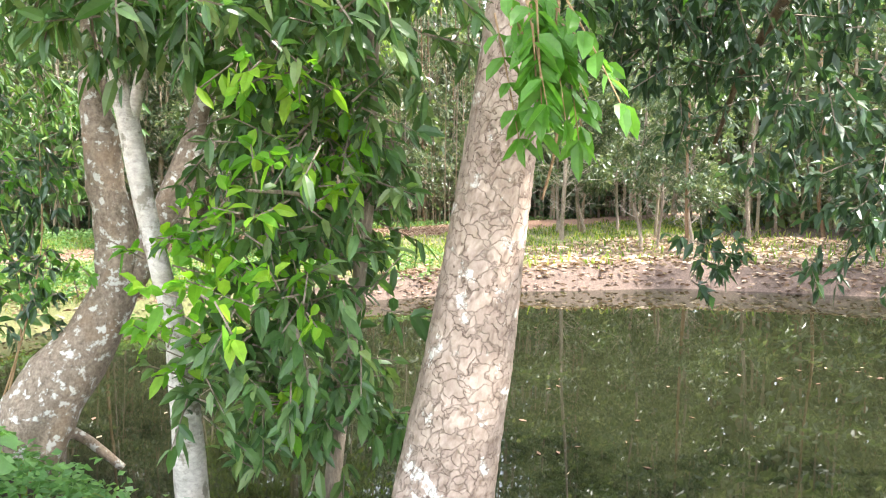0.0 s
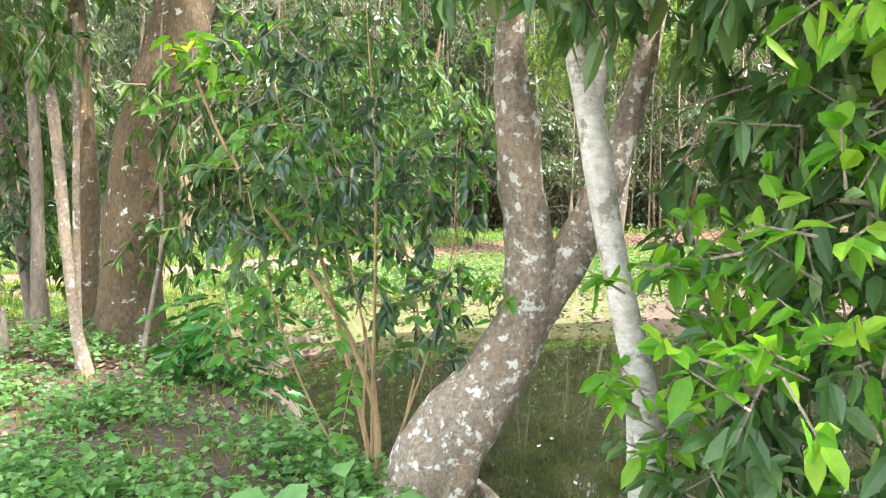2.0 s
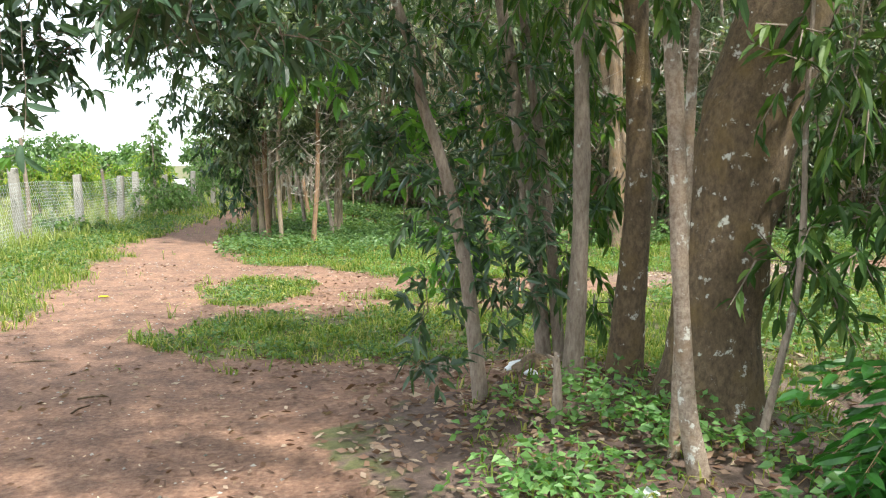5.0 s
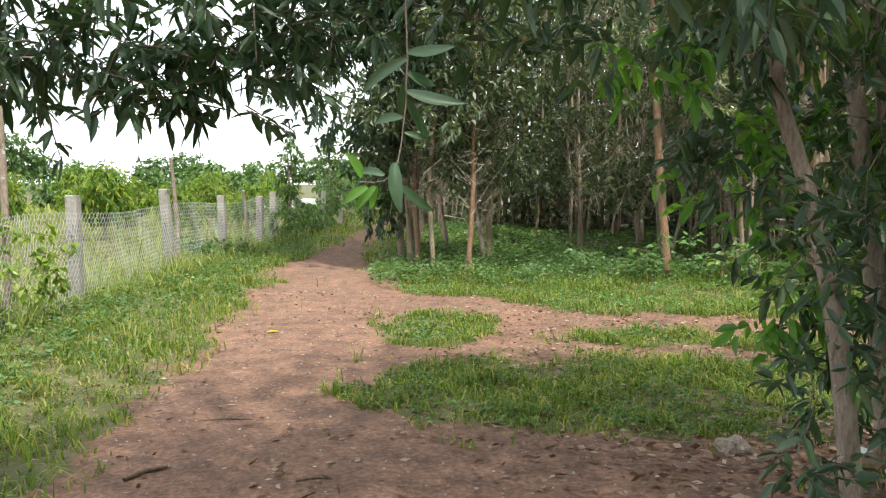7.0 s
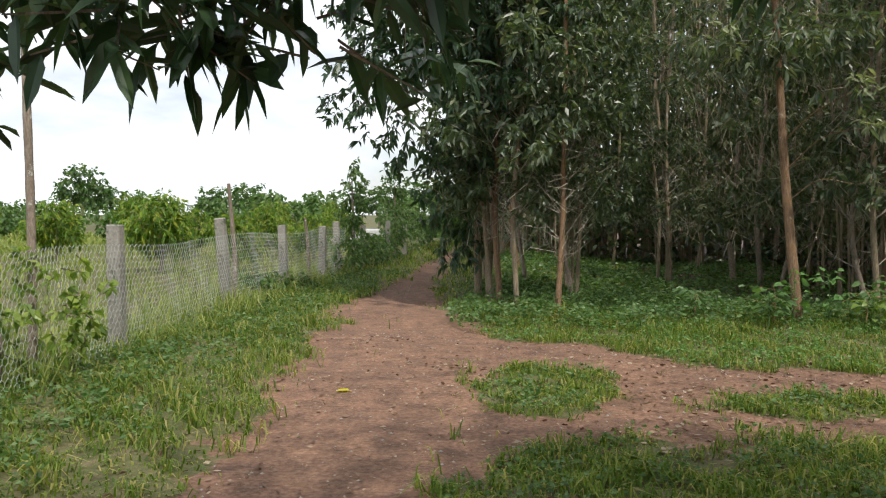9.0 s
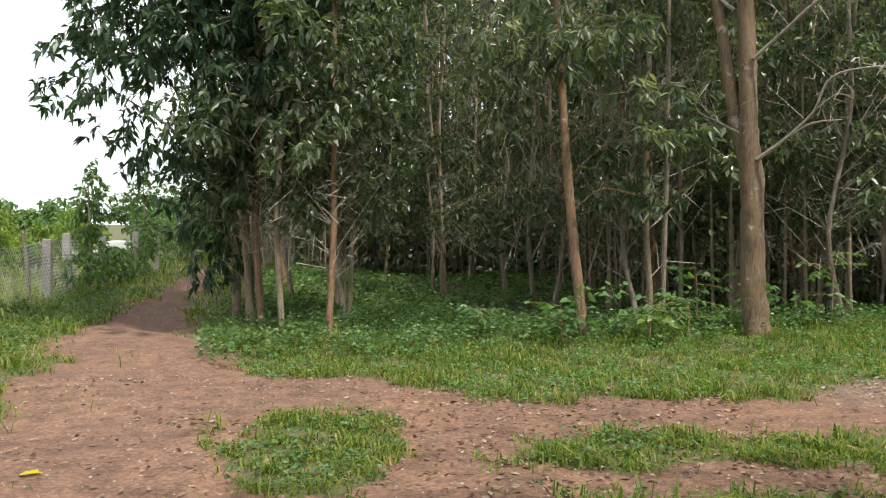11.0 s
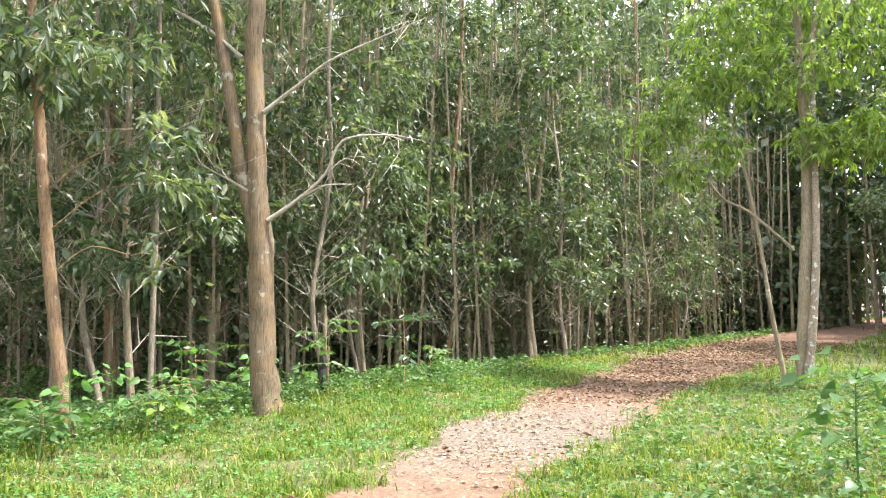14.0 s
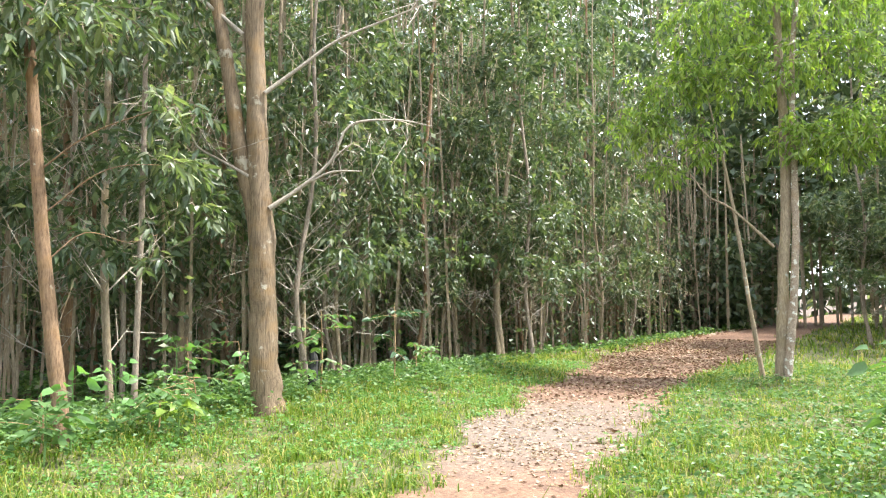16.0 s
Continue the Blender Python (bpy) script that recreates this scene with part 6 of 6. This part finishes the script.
far = bush("field_tree", (-42, 78, 0), "round-crowned tree far across the field", [((0, 0, 4.5), (2.2, 2.2, 1.8)), ((1.2, 0, 3.6), (1.6, 1.6, 1.2)), ((-1.3, 0.5, 3.8), (1.5, 1.5, 1.2))], 1400, 0.45, 0.22, LEAF_BROAD, 860, "tree", 0.18, group="far trees")
for x, y, s in [(-24, 74, 0.95), (-33, 90, 1.0), (-60, 84, 1.1), (-14, 84, 0.95), (-75, 95, 1.2), (-51, 100, 1.1), (-5, 72, 1.0), (-9, 80, 1.1), (-90, 80, 1.1)]:
    copy_thing(far, Matrix.Translation((x, y, 0)) @ Matrix.Rotation(rng.uniform(0, 6), 4, "Z") @ Matrix.Diagonal((s, s, s * 0.72, 1)))


# white car beyond the hedge
def car(at, turn):
    top = base_empty("car", at, "white car parked behind the overgrown fence", "car")
    top.rotation_euler = (0, 0, turn)

    def shell(name, profile, half, mat, inset):
        bm = bmesh.new()
        rows = []
        for sgn in (-1, 1):
            rows.append([bm.verts.new((x, sgn * (half - inset * max(0, z - 0.8)), z)) for x, z in profile])
        n = len(profile)
        for i in range(n):
            bm.faces.new((rows[0][i], rows[0][(i + 1) % n], rows[1][(i + 1) % n], rows[1][i]))
        bm.faces.new(rows[0][::-1])
        bm.faces.new(rows[1])
        bmesh.ops.bevel(bm, geom=bm.edges[:], offset=0.05, segments=2, affect="EDGES")
        me = bpy.data.meshes.new(name)
        bm.to_mesh(me)
        bm.free()
        me.materials.append(mat)
        o = new(name, me)
        o.parent = top
        return o

    shell("body", [(-2.1, 0.3), (2.1, 0.3), (2.12, 0.7), (1.9, 0.85), (-2.0, 0.92), (-2.12, 0.7)], 0.86, CAR_WHITE, 0)
    shell("glasshouse", [(-1.75, 0.88), (1.15, 0.86), (0.55, 1.36), (-1.2, 1.38)], 0.80, CAR_GLASS, 0.3)
    shell("roof", [(-1.35, 1.34), (0.65, 1.33), (0.35, 1.45), (-0.4, 1.49), (-1.1, 1.45)], 0.72, CAR_WHITE, 0.1)
    for x in (-1.3, 1.3):
        for y in (-0.8, 0.8):
            bm = bmesh.new()
            bmesh.ops.create_cone(bm, cap_ends=True, segments=20, radius1=0.31, radius2=0.31, depth=0.2)
            bmesh.ops.bevel(bm, geom=bm.edges[:], offset=0.03, segments=1, affect="EDGES")
            me = bpy.data.meshes.new("wheel")
            bm.to_mesh(me)
            bm.free()
            me.materials.append(RUBBER)
            o = new("wheel", me)
            o.parent = top
            o.matrix_local = pose(x, y, 0.31, 90, 0, 0)
    return top


car((-8.9, 41.5, 0.02), 0.15)


# ---- grass, weeds, fallen leaves ----
def scatter(rng, n, x0, x1, y0, y1, keep):
    x, y = rng.uniform(x0, x1, n), rng.uniform(y0, y1, n)
    k = keep(x, y) > rng.uniform(0, 1, n)
    return x[k], y[k]


def blades(name, x, y, rng, tall, wide, mat, label, category="grass"):
    n = len(x)
    p = np.stack([x, y, land(x, y) - 0.01], 1)
    a = rng.uniform(0, 6.283, n)
    h = (tall * rng.uniform(0.3, 1.25, n) * np.clip(0.85 + 0.7 * wobble(x, y, 6.0, 1) + 0.4 * wobble(x, y, 1.3, 4), 0.28, 2.3))[:, None]
    out = np.stack([np.cos(a), np.sin(a), 0 * a], 1)
    s = np.stack([-np.sin(a), np.cos(a), 0 * a], 1) * wide * rng.uniform(0.8, 2.2, (n, 1))
    up = np.array([0, 0, 1.0])
    bend = rng.uniform(0.25, 1.6, n)[:, None]
    m = p + up * h * 0.6 + out * h * bend * 0.3
    t = p + up * h * np.maximum(1 - bend * 0.5, 0.2) + out * h * bend
    v = np.stack([p - s, p + s, m + s * 0.7, m - s * 0.7, t], 1).reshape(-1, 3)
    i = np.arange(n)[:, None] * 5
    f = np.concatenate([(i + np.array([[0, 1, 2]])), (i + np.array([[0, 2, 3]])), (i + np.array([[3, 2, 4]]))])
    return tagged(mesh_ob(name, v, f, mat, None, label, "stuff"), category=category)


def green(x, y):
    d, l = covers(x, y)
    clump = smooth(0.0, 0.88, 0.5 + 0.35 * wobble(x, y, 3.3, 7) + 0.38 * wobble(x, y, 9.0, 3))
    return np.maximum(1 - d, 0.05 * smooth(0.35, 1.0, wobble(x, y, 5.5, 2))) * (1 - 0.75 * smooth(0.3, 0.8, l)) * np.clip(clump, 0.12, 1) * (pond_depth(x, y) < -0.25)


rng = np.random.default_rng(900)
x, y = scatter(rng, 64000, -1.2, 3.6, 5.2, 11.2, green)
blades("grass", x, y, rng, 0.13, 0.0043, GRASS, "short lush grass patches between the tracks")
x, y = scatter(rng, 60000, -5.2, -2.0, 3.0, 20, lambda x, y: np.maximum(green(x, y), 0.35 * (1 - covers(x, y)[0])))
blades("grass", x, y, rng, 0.16, 0.0045, GRASS, "short grass verge below the wire fence")
x, y = scatter(rng, 88000, -1.5, 16, 10.6, 16.2, green)
blades("grass", x, y, rng, 0.16, 0.0042, GRASS, "bright grass verge along plantation edge")
x, y = scatter(rng, 58500, 3.0, 17, 4.2, 11.2, green)
blades("grass", x, y, rng, 0.15, 0.0038, GRASS, "grass verge beside the side track")
x, y = scatter(rng, 30000, 2.2, 8, 6.6, 11.0, lambda x, y: (1 - covers(x, y)[0]) * np.clip(0.55 + 0.5 * wobble(x, y, 2.0, 6), 0.2, 1))
blades("grass", x, y, rng, 0.11, 0.004, GRASS, "lush grass at the corner of the side track")
x, y = scatter(rng, 30000, -1.5, 10, 12.0, 15.0, lambda x, y: (1 - covers(x, y)[0]) * np.clip(0.5 + 0.5 * wobble(x, y, 2.4, 9), 0.15, 1))
blades("grass", x, y, rng, 0.10, 0.004, GRASS, "short grass filling the plantation verge")
x, y = scatter(rng, 42000, 15, 60, 5, 19, green)
blades("grass", x, y, rng, 0.22, 0.010, GRASS, "rough grass along the far side track")
x, y = scatter(rng, 42000, -5.0, 3.5, 15, 50, green)
blades("grass", x, y, rng, 0.20, 0.008, GRASS, "grass under the first plantation rows")
x, y = scatter(rng, 30000, -26, -5.1, 2, 45, lambda x, y: 0.6 + 0.4 * wobble(x, y, 0.9, 3))
blades("field_grass", x, y, rng, 0.42, 0.009, FIELD, "tall yellow-green weedy grass in fenced field")
x, y = scatter(rng, 16000, -6.2, -4.6, 0, 24, lambda x, y: 0.6 + 0.4 * wobble(x, y, 2, 3))
blades("field_grass", x, y, rng, 0.42, 0.005, FIELD, "tall weedy grass along the fence foot")
x, y = scatter(rng, 14000, -70, -20, 20, 60, lambda x, y: 0 * x + 1)
blades("field_grass", x, y, rng, 0.5, 0.03, FIELD, "tall yellow-green weedy grass in fenced field")
x, y = scatter(rng, 9000, 1.5, 3.9, -6, 5, lambda x, y: 0.5 * (pond_depth(x, y) < -0.2))
blades("grass", x, y, rng, 0.16, 0.004, GRASS, "sparse grass on the pond bank")
x, y = scatter(rng, 14000, 14.5, 30, -10, 6, lambda x, y: 0.35 * (pond_depth(x, y) < -0.3) * (0.5 + 0.5 * wobble(x, y, 0.6, 1)))
blades("grass", x, y, rng, 0.25, 0.012, GRASS, "grass tufts on the far bank")


def herbs(name, x, y, rng, tall, size, per, mat, label, category="undergrowth"):
    n = len(x)
    base = np.stack([x, y, land(x, y)], 1)
    p = np.repeat(base, per, 0)
    u = rng.uniform(0.25, 1, n * per) ** 0.8
    a = rng.uniform(0, 6.283, n * per)
    h = np.repeat(tall * rng.uniform(0.4, 1.2, n), per)
    r = rng.uniform(0.1, 0.6, n * per) * h
    p = p + np.stack([np.cos(a) * r, np.sin(a) * r, u * h], 1)
    d = np.stack([np.cos(a), np.sin(a), rng.uniform(-0.1, 0.6, n * per)], 1)
    v, f = leaf_set(p, d, size, size * 0.5, rng, False, 0.2)
    return tagged(mesh_ob(name, v, f, mat, None, label, "stuff"), category=category)


def bank(x, y):
    c = 0.5 + 0.5 * wobble(x, y, 2.3, 5)
    return smooth(1.15, 1.9, x + 0.3 * wobble(x, y, 2.1)) * (pond_depth(x, y) < -0.12) * (1 - 0.95 * np.exp(-(((x - 2.2) / 0.9) ** 2 + ((y - 4.75) / 0.95) ** 2))) * (0.5 + 0.5 * smooth(3.0, 1.6, y)) * smooth(5.2, 4.2, y) * (1 - 0.8 * smooth(2.6, 3.0, x) * smooth(1.6, 2.4, y)) * np.clip(smooth(0.2, 0.75, c), 0.04, 1)


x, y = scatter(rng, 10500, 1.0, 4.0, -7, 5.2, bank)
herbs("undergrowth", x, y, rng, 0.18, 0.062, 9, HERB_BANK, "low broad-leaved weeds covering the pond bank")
x, y = scatter(rng, 8500, -1.5, 12, 12.9, 19.5, lambda x, y: smooth(13.0, 14.8, y) * (1 - 0.8 * np.exp(-((x - 5.7) ** 2 + (y - 13.6) ** 2) / 0.35)) * np.clip(0.55 + 0.5 * wobble(x, y, 1.7, 8), 0.15, 1))
herbs("undergrowth", x, y, rng, 0.28, 0.07, 9, HERB, "dense broad-leaved weeds at plantation edge")
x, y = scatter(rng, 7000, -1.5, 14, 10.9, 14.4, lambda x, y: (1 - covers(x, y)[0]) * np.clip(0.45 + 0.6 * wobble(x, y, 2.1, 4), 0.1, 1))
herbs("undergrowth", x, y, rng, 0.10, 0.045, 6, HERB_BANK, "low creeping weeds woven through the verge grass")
x, y = scatter(rng, 10500, 8, 46, 14.0, 26, lambda x, y: smooth(14.4, 16.4, y) * np.clip(0.45 + 0.5 * wobble(x, y, 1.1, 8), 0.05, 1))
herbs("undergrowth", x, y, rng, 0.25, 0.13, 7, HERB, "patchy weeds on the plantation floor")
x, y = scatter(rng, 1400, 7, 46, 19, 33, lambda x, y: np.clip(0.3 + 0.6 * wobble(x, y, 0.7, 4), 0, 1))
herbs("undergrowth", x, y, rng, 1.0, 0.22, 16, LEAF_DARK, "waist-high shrubs deep in the plantation")
x, y = scatter(rng, 5000, -1, 9, 17, 34, lambda x, y: np.clip(0.5 + 0.5 * wobble(x, y, 1.1, 2), 0.1, 1))
herbs("undergrowth", x, y, rng, 0.25, 0.13, 7, HERB, "patchy weeds on the plantation floor")
x, y = scatter(rng, 4500, -5.2, -2.3, 4, 24, lambda x, y: green(x, y) * smooth(-2.9, -4.3, x))
herbs("undergrowth", x, y, rng, 0.16, 0.06, 7, HERB, "low weeds in the verge under fence")
x, y = scatter(rng, 2600, -1.0, 3.4, 5.6, 11, lambda x, y: green(x, y))
herbs("undergrowth", x, y, rng, 0.09, 0.045, 6, HERB, "small clover-like weeds in the grass patches")
x, y = scatter(rng, 2600, 4.5, 16, 5.8, 10.8, lambda x, y: green(x, y))
herbs("undergrowth", x, y, rng, 0.16, 0.06, 8, HERB, "low weeds in grass beside the side track")


def fallen(name, x, y, rng, size, mat, label):
    n = len(x)
    a = rng.uniform(0, 6.283, n)
    p = np.stack([x, y, land(x, y) + rng.uniform(0.004, 0.022, n)], 1)
    d = np.stack([np.cos(a), np.sin(a), rng.normal(0, 0.12, n)], 1)
    v, f = leaf_set(p, d, size, size * 0.32, rng, False, -0.05)
    return tagged(mesh_ob(name, v, f, mat, None, label, "stuff"), category="fallen leaves")


x, y = scatter(rng, 22000, -3.2, 3.4, -4, 13, lambda x, y: 0.10 + 0.4 * smooth(-1, 1.5, x) * smooth(2, 5, y) + 0.3 * np.clip(wobble(x, y, 1.3, 6), 0, 1))
fallen("fallen_leaves", x, y, rng, 0.065, LITTER, "dry brown leaves strewn over the dirt track")
x, y = scatter(rng, 7000, -3.2, 6, 0, 13, lambda x, y: covers(x, y)[0] * np.clip(0.35 + wobble(x, y, 1.9, 4), 0.05, 1))
fallen("fallen_leaves", x, y, rng, 0.028, CHIP, "small pale leaf crumbs on the dirt track")
x, y = scatter(rng, 6000, 0.8, 3.8, 1.5, 6.5, lambda x, y: np.exp(-(((x - 2.2) / 1.1) ** 2 + ((y - 4.3) / 1.6) ** 2)))
fallen("fallen_leaves", x, y, rng, 0.085, LITTER, "dead leaves heaped on the mound of roots")
x, y = scatter(rng, 16000, 3, 11, 9.2, 14.2, lambda x, y: covers(x, y)[0] * smooth(10.5, 8.5, x) * smooth(4, 6, x) * (0.4 + 0.6 * np.clip(0.5 + wobble(x, y, 0.8, 3), 0, 1)))
fallen("fallen_leaves", x, y, rng, 0.05, CHIP, "pale dry leaves and bark on the side track")
# brown litter grows denser past x 9, partly to deepen the lane's shade
x, y = scatter(rng, 42000, 3, 24, 9.5, 15.5, lambda x, y: covers(x, y)[0] * (0.15 + 0.85 * smooth(8.5, 10.5, x)) * np.clip(0.4 + wobble(x, y, 1.1, 5), 0.1, 1))
fallen("fallen_leaves", x, y, rng, 0.075, LITTER, "brown dry leaves on the side track")
# more fallen leaves, added to darken the lane where shade falls
x, y = scatter(rng, 24000, 9.5, 26, 10.2, 15.2, lambda x, y: covers(x, y)[0] * smooth(9.5, 11.5, x))
fallen("fallen_leaves", x, y, rng, 0.07, LITTER, "reddish-brown leaf litter, thickened to darken the shaded lane")
x, y = scatter(rng, 26000, 0, 40, 14.5, 32, lambda x, y: 0.7 + 0 * x)
fallen("fallen_leaves", x, y, rng, 0.15, LITTER, "brown leaf litter on the plantation floor")
x, y = scatter(rng, 15000, 13, 27, -10, 7, lambda x, y: 1.0 * (pond_depth(x, y) < -0.15))
fallen("fallen_leaves", x, y, rng, 0.17, CHIP, "reddish leaf litter on the far bank")
x, y = scatter(rng, 16000, 12, 20, -7, 6, lambda x, y: 1.0 * (pond_depth(x, y) > -1.0) * (pond_depth(x, y) < 0.12))
fallen("fallen_leaves", x, y, rng, 0.13, LITTER, "reddish leaf litter on the far bank")
x, y = scatter(rng, 6000, 4.2, 14, 3.6, 7.5, lambda x, y: 0.8 * (pond_depth(x, y) < 0.1))
fallen("fallen_leaves", x, y, rng, 0.11, LITTER, "brown leaf litter on the pond's northern bank")
x, y = scatter(rng, 800, 4.2, 14, 3.8, 8.5, lambda x, y: 0.8 * (pond_depth(x, y) < 0.02))
herbs("undergrowth", x, y, rng, 0.2, 0.08, 7, HERB, "weeds on the pond's northern bank")
x, y = scatter(rng, 700, 3.6, 12, -7, 5, lambda x, y: (pond_depth(x, y) > 0.15) * np.clip(wobble(x, y, 0.9, 2), 0, 1))
a = rng.uniform(0, 6.283, len(x))
v, f = leaf_set(np.stack([x, y, 0 * x - 0.352], 1), np.stack([np.cos(a), np.sin(a), 0 * a], 1), 0.08, 0.03, rng, False, 0)
v[:, 2] = -0.354
tagged(mesh_ob("floating_leaves", v, f, LITTER, None, "dry leaves floating on the pond", "stuff"), category="fallen leaves")

x, y = scatter(rng, 5200, -3.2, 4, 1, 14, lambda x, y: covers(x, y)[0] * (0.35 + 0.5 * np.clip(wobble(x, y, 1.7, 9), 0, 1)))
n = len(x)
s = rng.uniform(0.004, 0.016, n)[:, None, None] * rng.uniform(0.6, 1.3, (n, 6, 3))
v = np.stack([x, y, land(x, y)], 1)[:, None] + np.array([[1, 0, 0], [0, 1, 0], [-1, 0, 0], [0, -1, 0], [0.1, 0.1, 0.7], [0, 0, -0.4]])[None] * s
f = (np.arange(n)[:, None, None] * 6 + np.array([[0, 1, 4], [1, 2, 4], [2, 3, 4], [3, 0, 4]])[None]).reshape(-1, 3)
tagged(mesh_ob("pebbles", v.reshape(-1, 3), f, CONCRETE, None, "small loose stones on the dirt track", "stuff"), category="pebbles")

# sticks on the track
for k, (x, y, a, ln, r) in enumerate([(-1.86, 5.36, 0.9, 0.28, 0.014), (-0.9, 5.25, 0.2, 0.2, 0.008), (-1.7, 6.4, 0.1, 0.35, 0.006), (0.3, 2.6, 0.4, 0.5, 0.007), (-0.4, 3.4, 0.3, 0.3, 0.008), (-0.9, 5.0, 1.2, 0.18, 0.006)]):
    z = float(land(x, y)) + r * 0.6
    v, f = tube([(-ln / 2, 0, 0, r), (0, 0.02, 0.004, r), (ln / 2, 0, 0.0, r * 0.6)], 6, 0.04, 0.1, k)
    o = mesh_ob("stick", v, f, BARK_BIG, None, "broken dry stick on the dirt track", soft=True)
    o.location, o.rotation_euler = (x, y, z), (0, 0, a)
    tagged(o, category="stick", group="sticks on the track")

# plastic rubbish at the mound's foot
for k, (x, y, s) in enumerate([(2.1, 4.95, 0.07), (2.2, 3.05, 0.05), (2.3, 5.1, 0.06)]):
    bm = bmesh.new()
    bmesh.ops.create_icosphere(bm, subdivisions=3, radius=s)
    for w in bm.verts:
        q = w.co.copy()
        w.co = q * (1 + 0.5 * noise.noise(q * 14 + Vector((k * 3, 0, 0))))
        w.co.z = max(w.co.z * 0.55, -0.01)
    me = bpy.data.meshes.new("plastic_bag")
    bm.to_mesh(me)
    bm.free()
    me.materials.append(LITTER_BAG)
    o = new("plastic_bag", me)
    o.location = at_land(x, y)
    tagged(o, "crumpled pale plastic bag on the mound", "rubbish", "rubbish on the mound")

# yellow leaf on the track
v, f = leaf_set(np.array([[0.0, 0.0, 0.012], [0.09, 0.03, 0.012]]), np.array([[0.9, 0.2, 0.05], [-0.3, 0.9, 0.02]]), 0.13, 0.06, np.random.default_rng(4), True, 0.05)
o = mesh_ob("fallen_leaf", v, f, LEAF_YELLOW, None, "fallen yellow leaves lying on the dirt track")
o.location = at_land(-2.19, 9.67)
tagged(o, category="leaf")


def lump(name, x, y, size, squash, material, label, category, seed):
    """A rough, rounded lump that rests on the ground."""
    bm = bmesh.new()
    bmesh.ops.create_icosphere(bm, subdivisions=3, radius=size)
    for w in bm.verts:
        q = w.co.copy()
        w.co = q * (1 + 0.45 * noise.noise(q * (1.1 / size) + Vector((seed, 0, 0))) + 0.12 * noise.noise(q * (4 / size)))
        w.co.z *= squash
    me = bpy.data.meshes.new(name)
    bm.to_mesh(me)
    bm.free()
    me.materials.append(material)
    o = new(name, me)
    o.location = at_land(x, y, size * squash * 0.3)
    return tagged(o, label, category)


lump("stone", 1.55, 5.75, 0.10, 0.7, BARK_THIN, "dark grey stone lying in the grass", "stone", 3)
lump("clod", 2.12, 5.05, 0.13, 0.7, BARK_BIG, "brown clod of earth among roots on the mound", "clod", 8)
lump("plastic_bag", 2.05, 5.27, 0.09, 0.5, LITTER_BAG, "crumpled pale plastic bag beside the mound", "rubbish", 5)
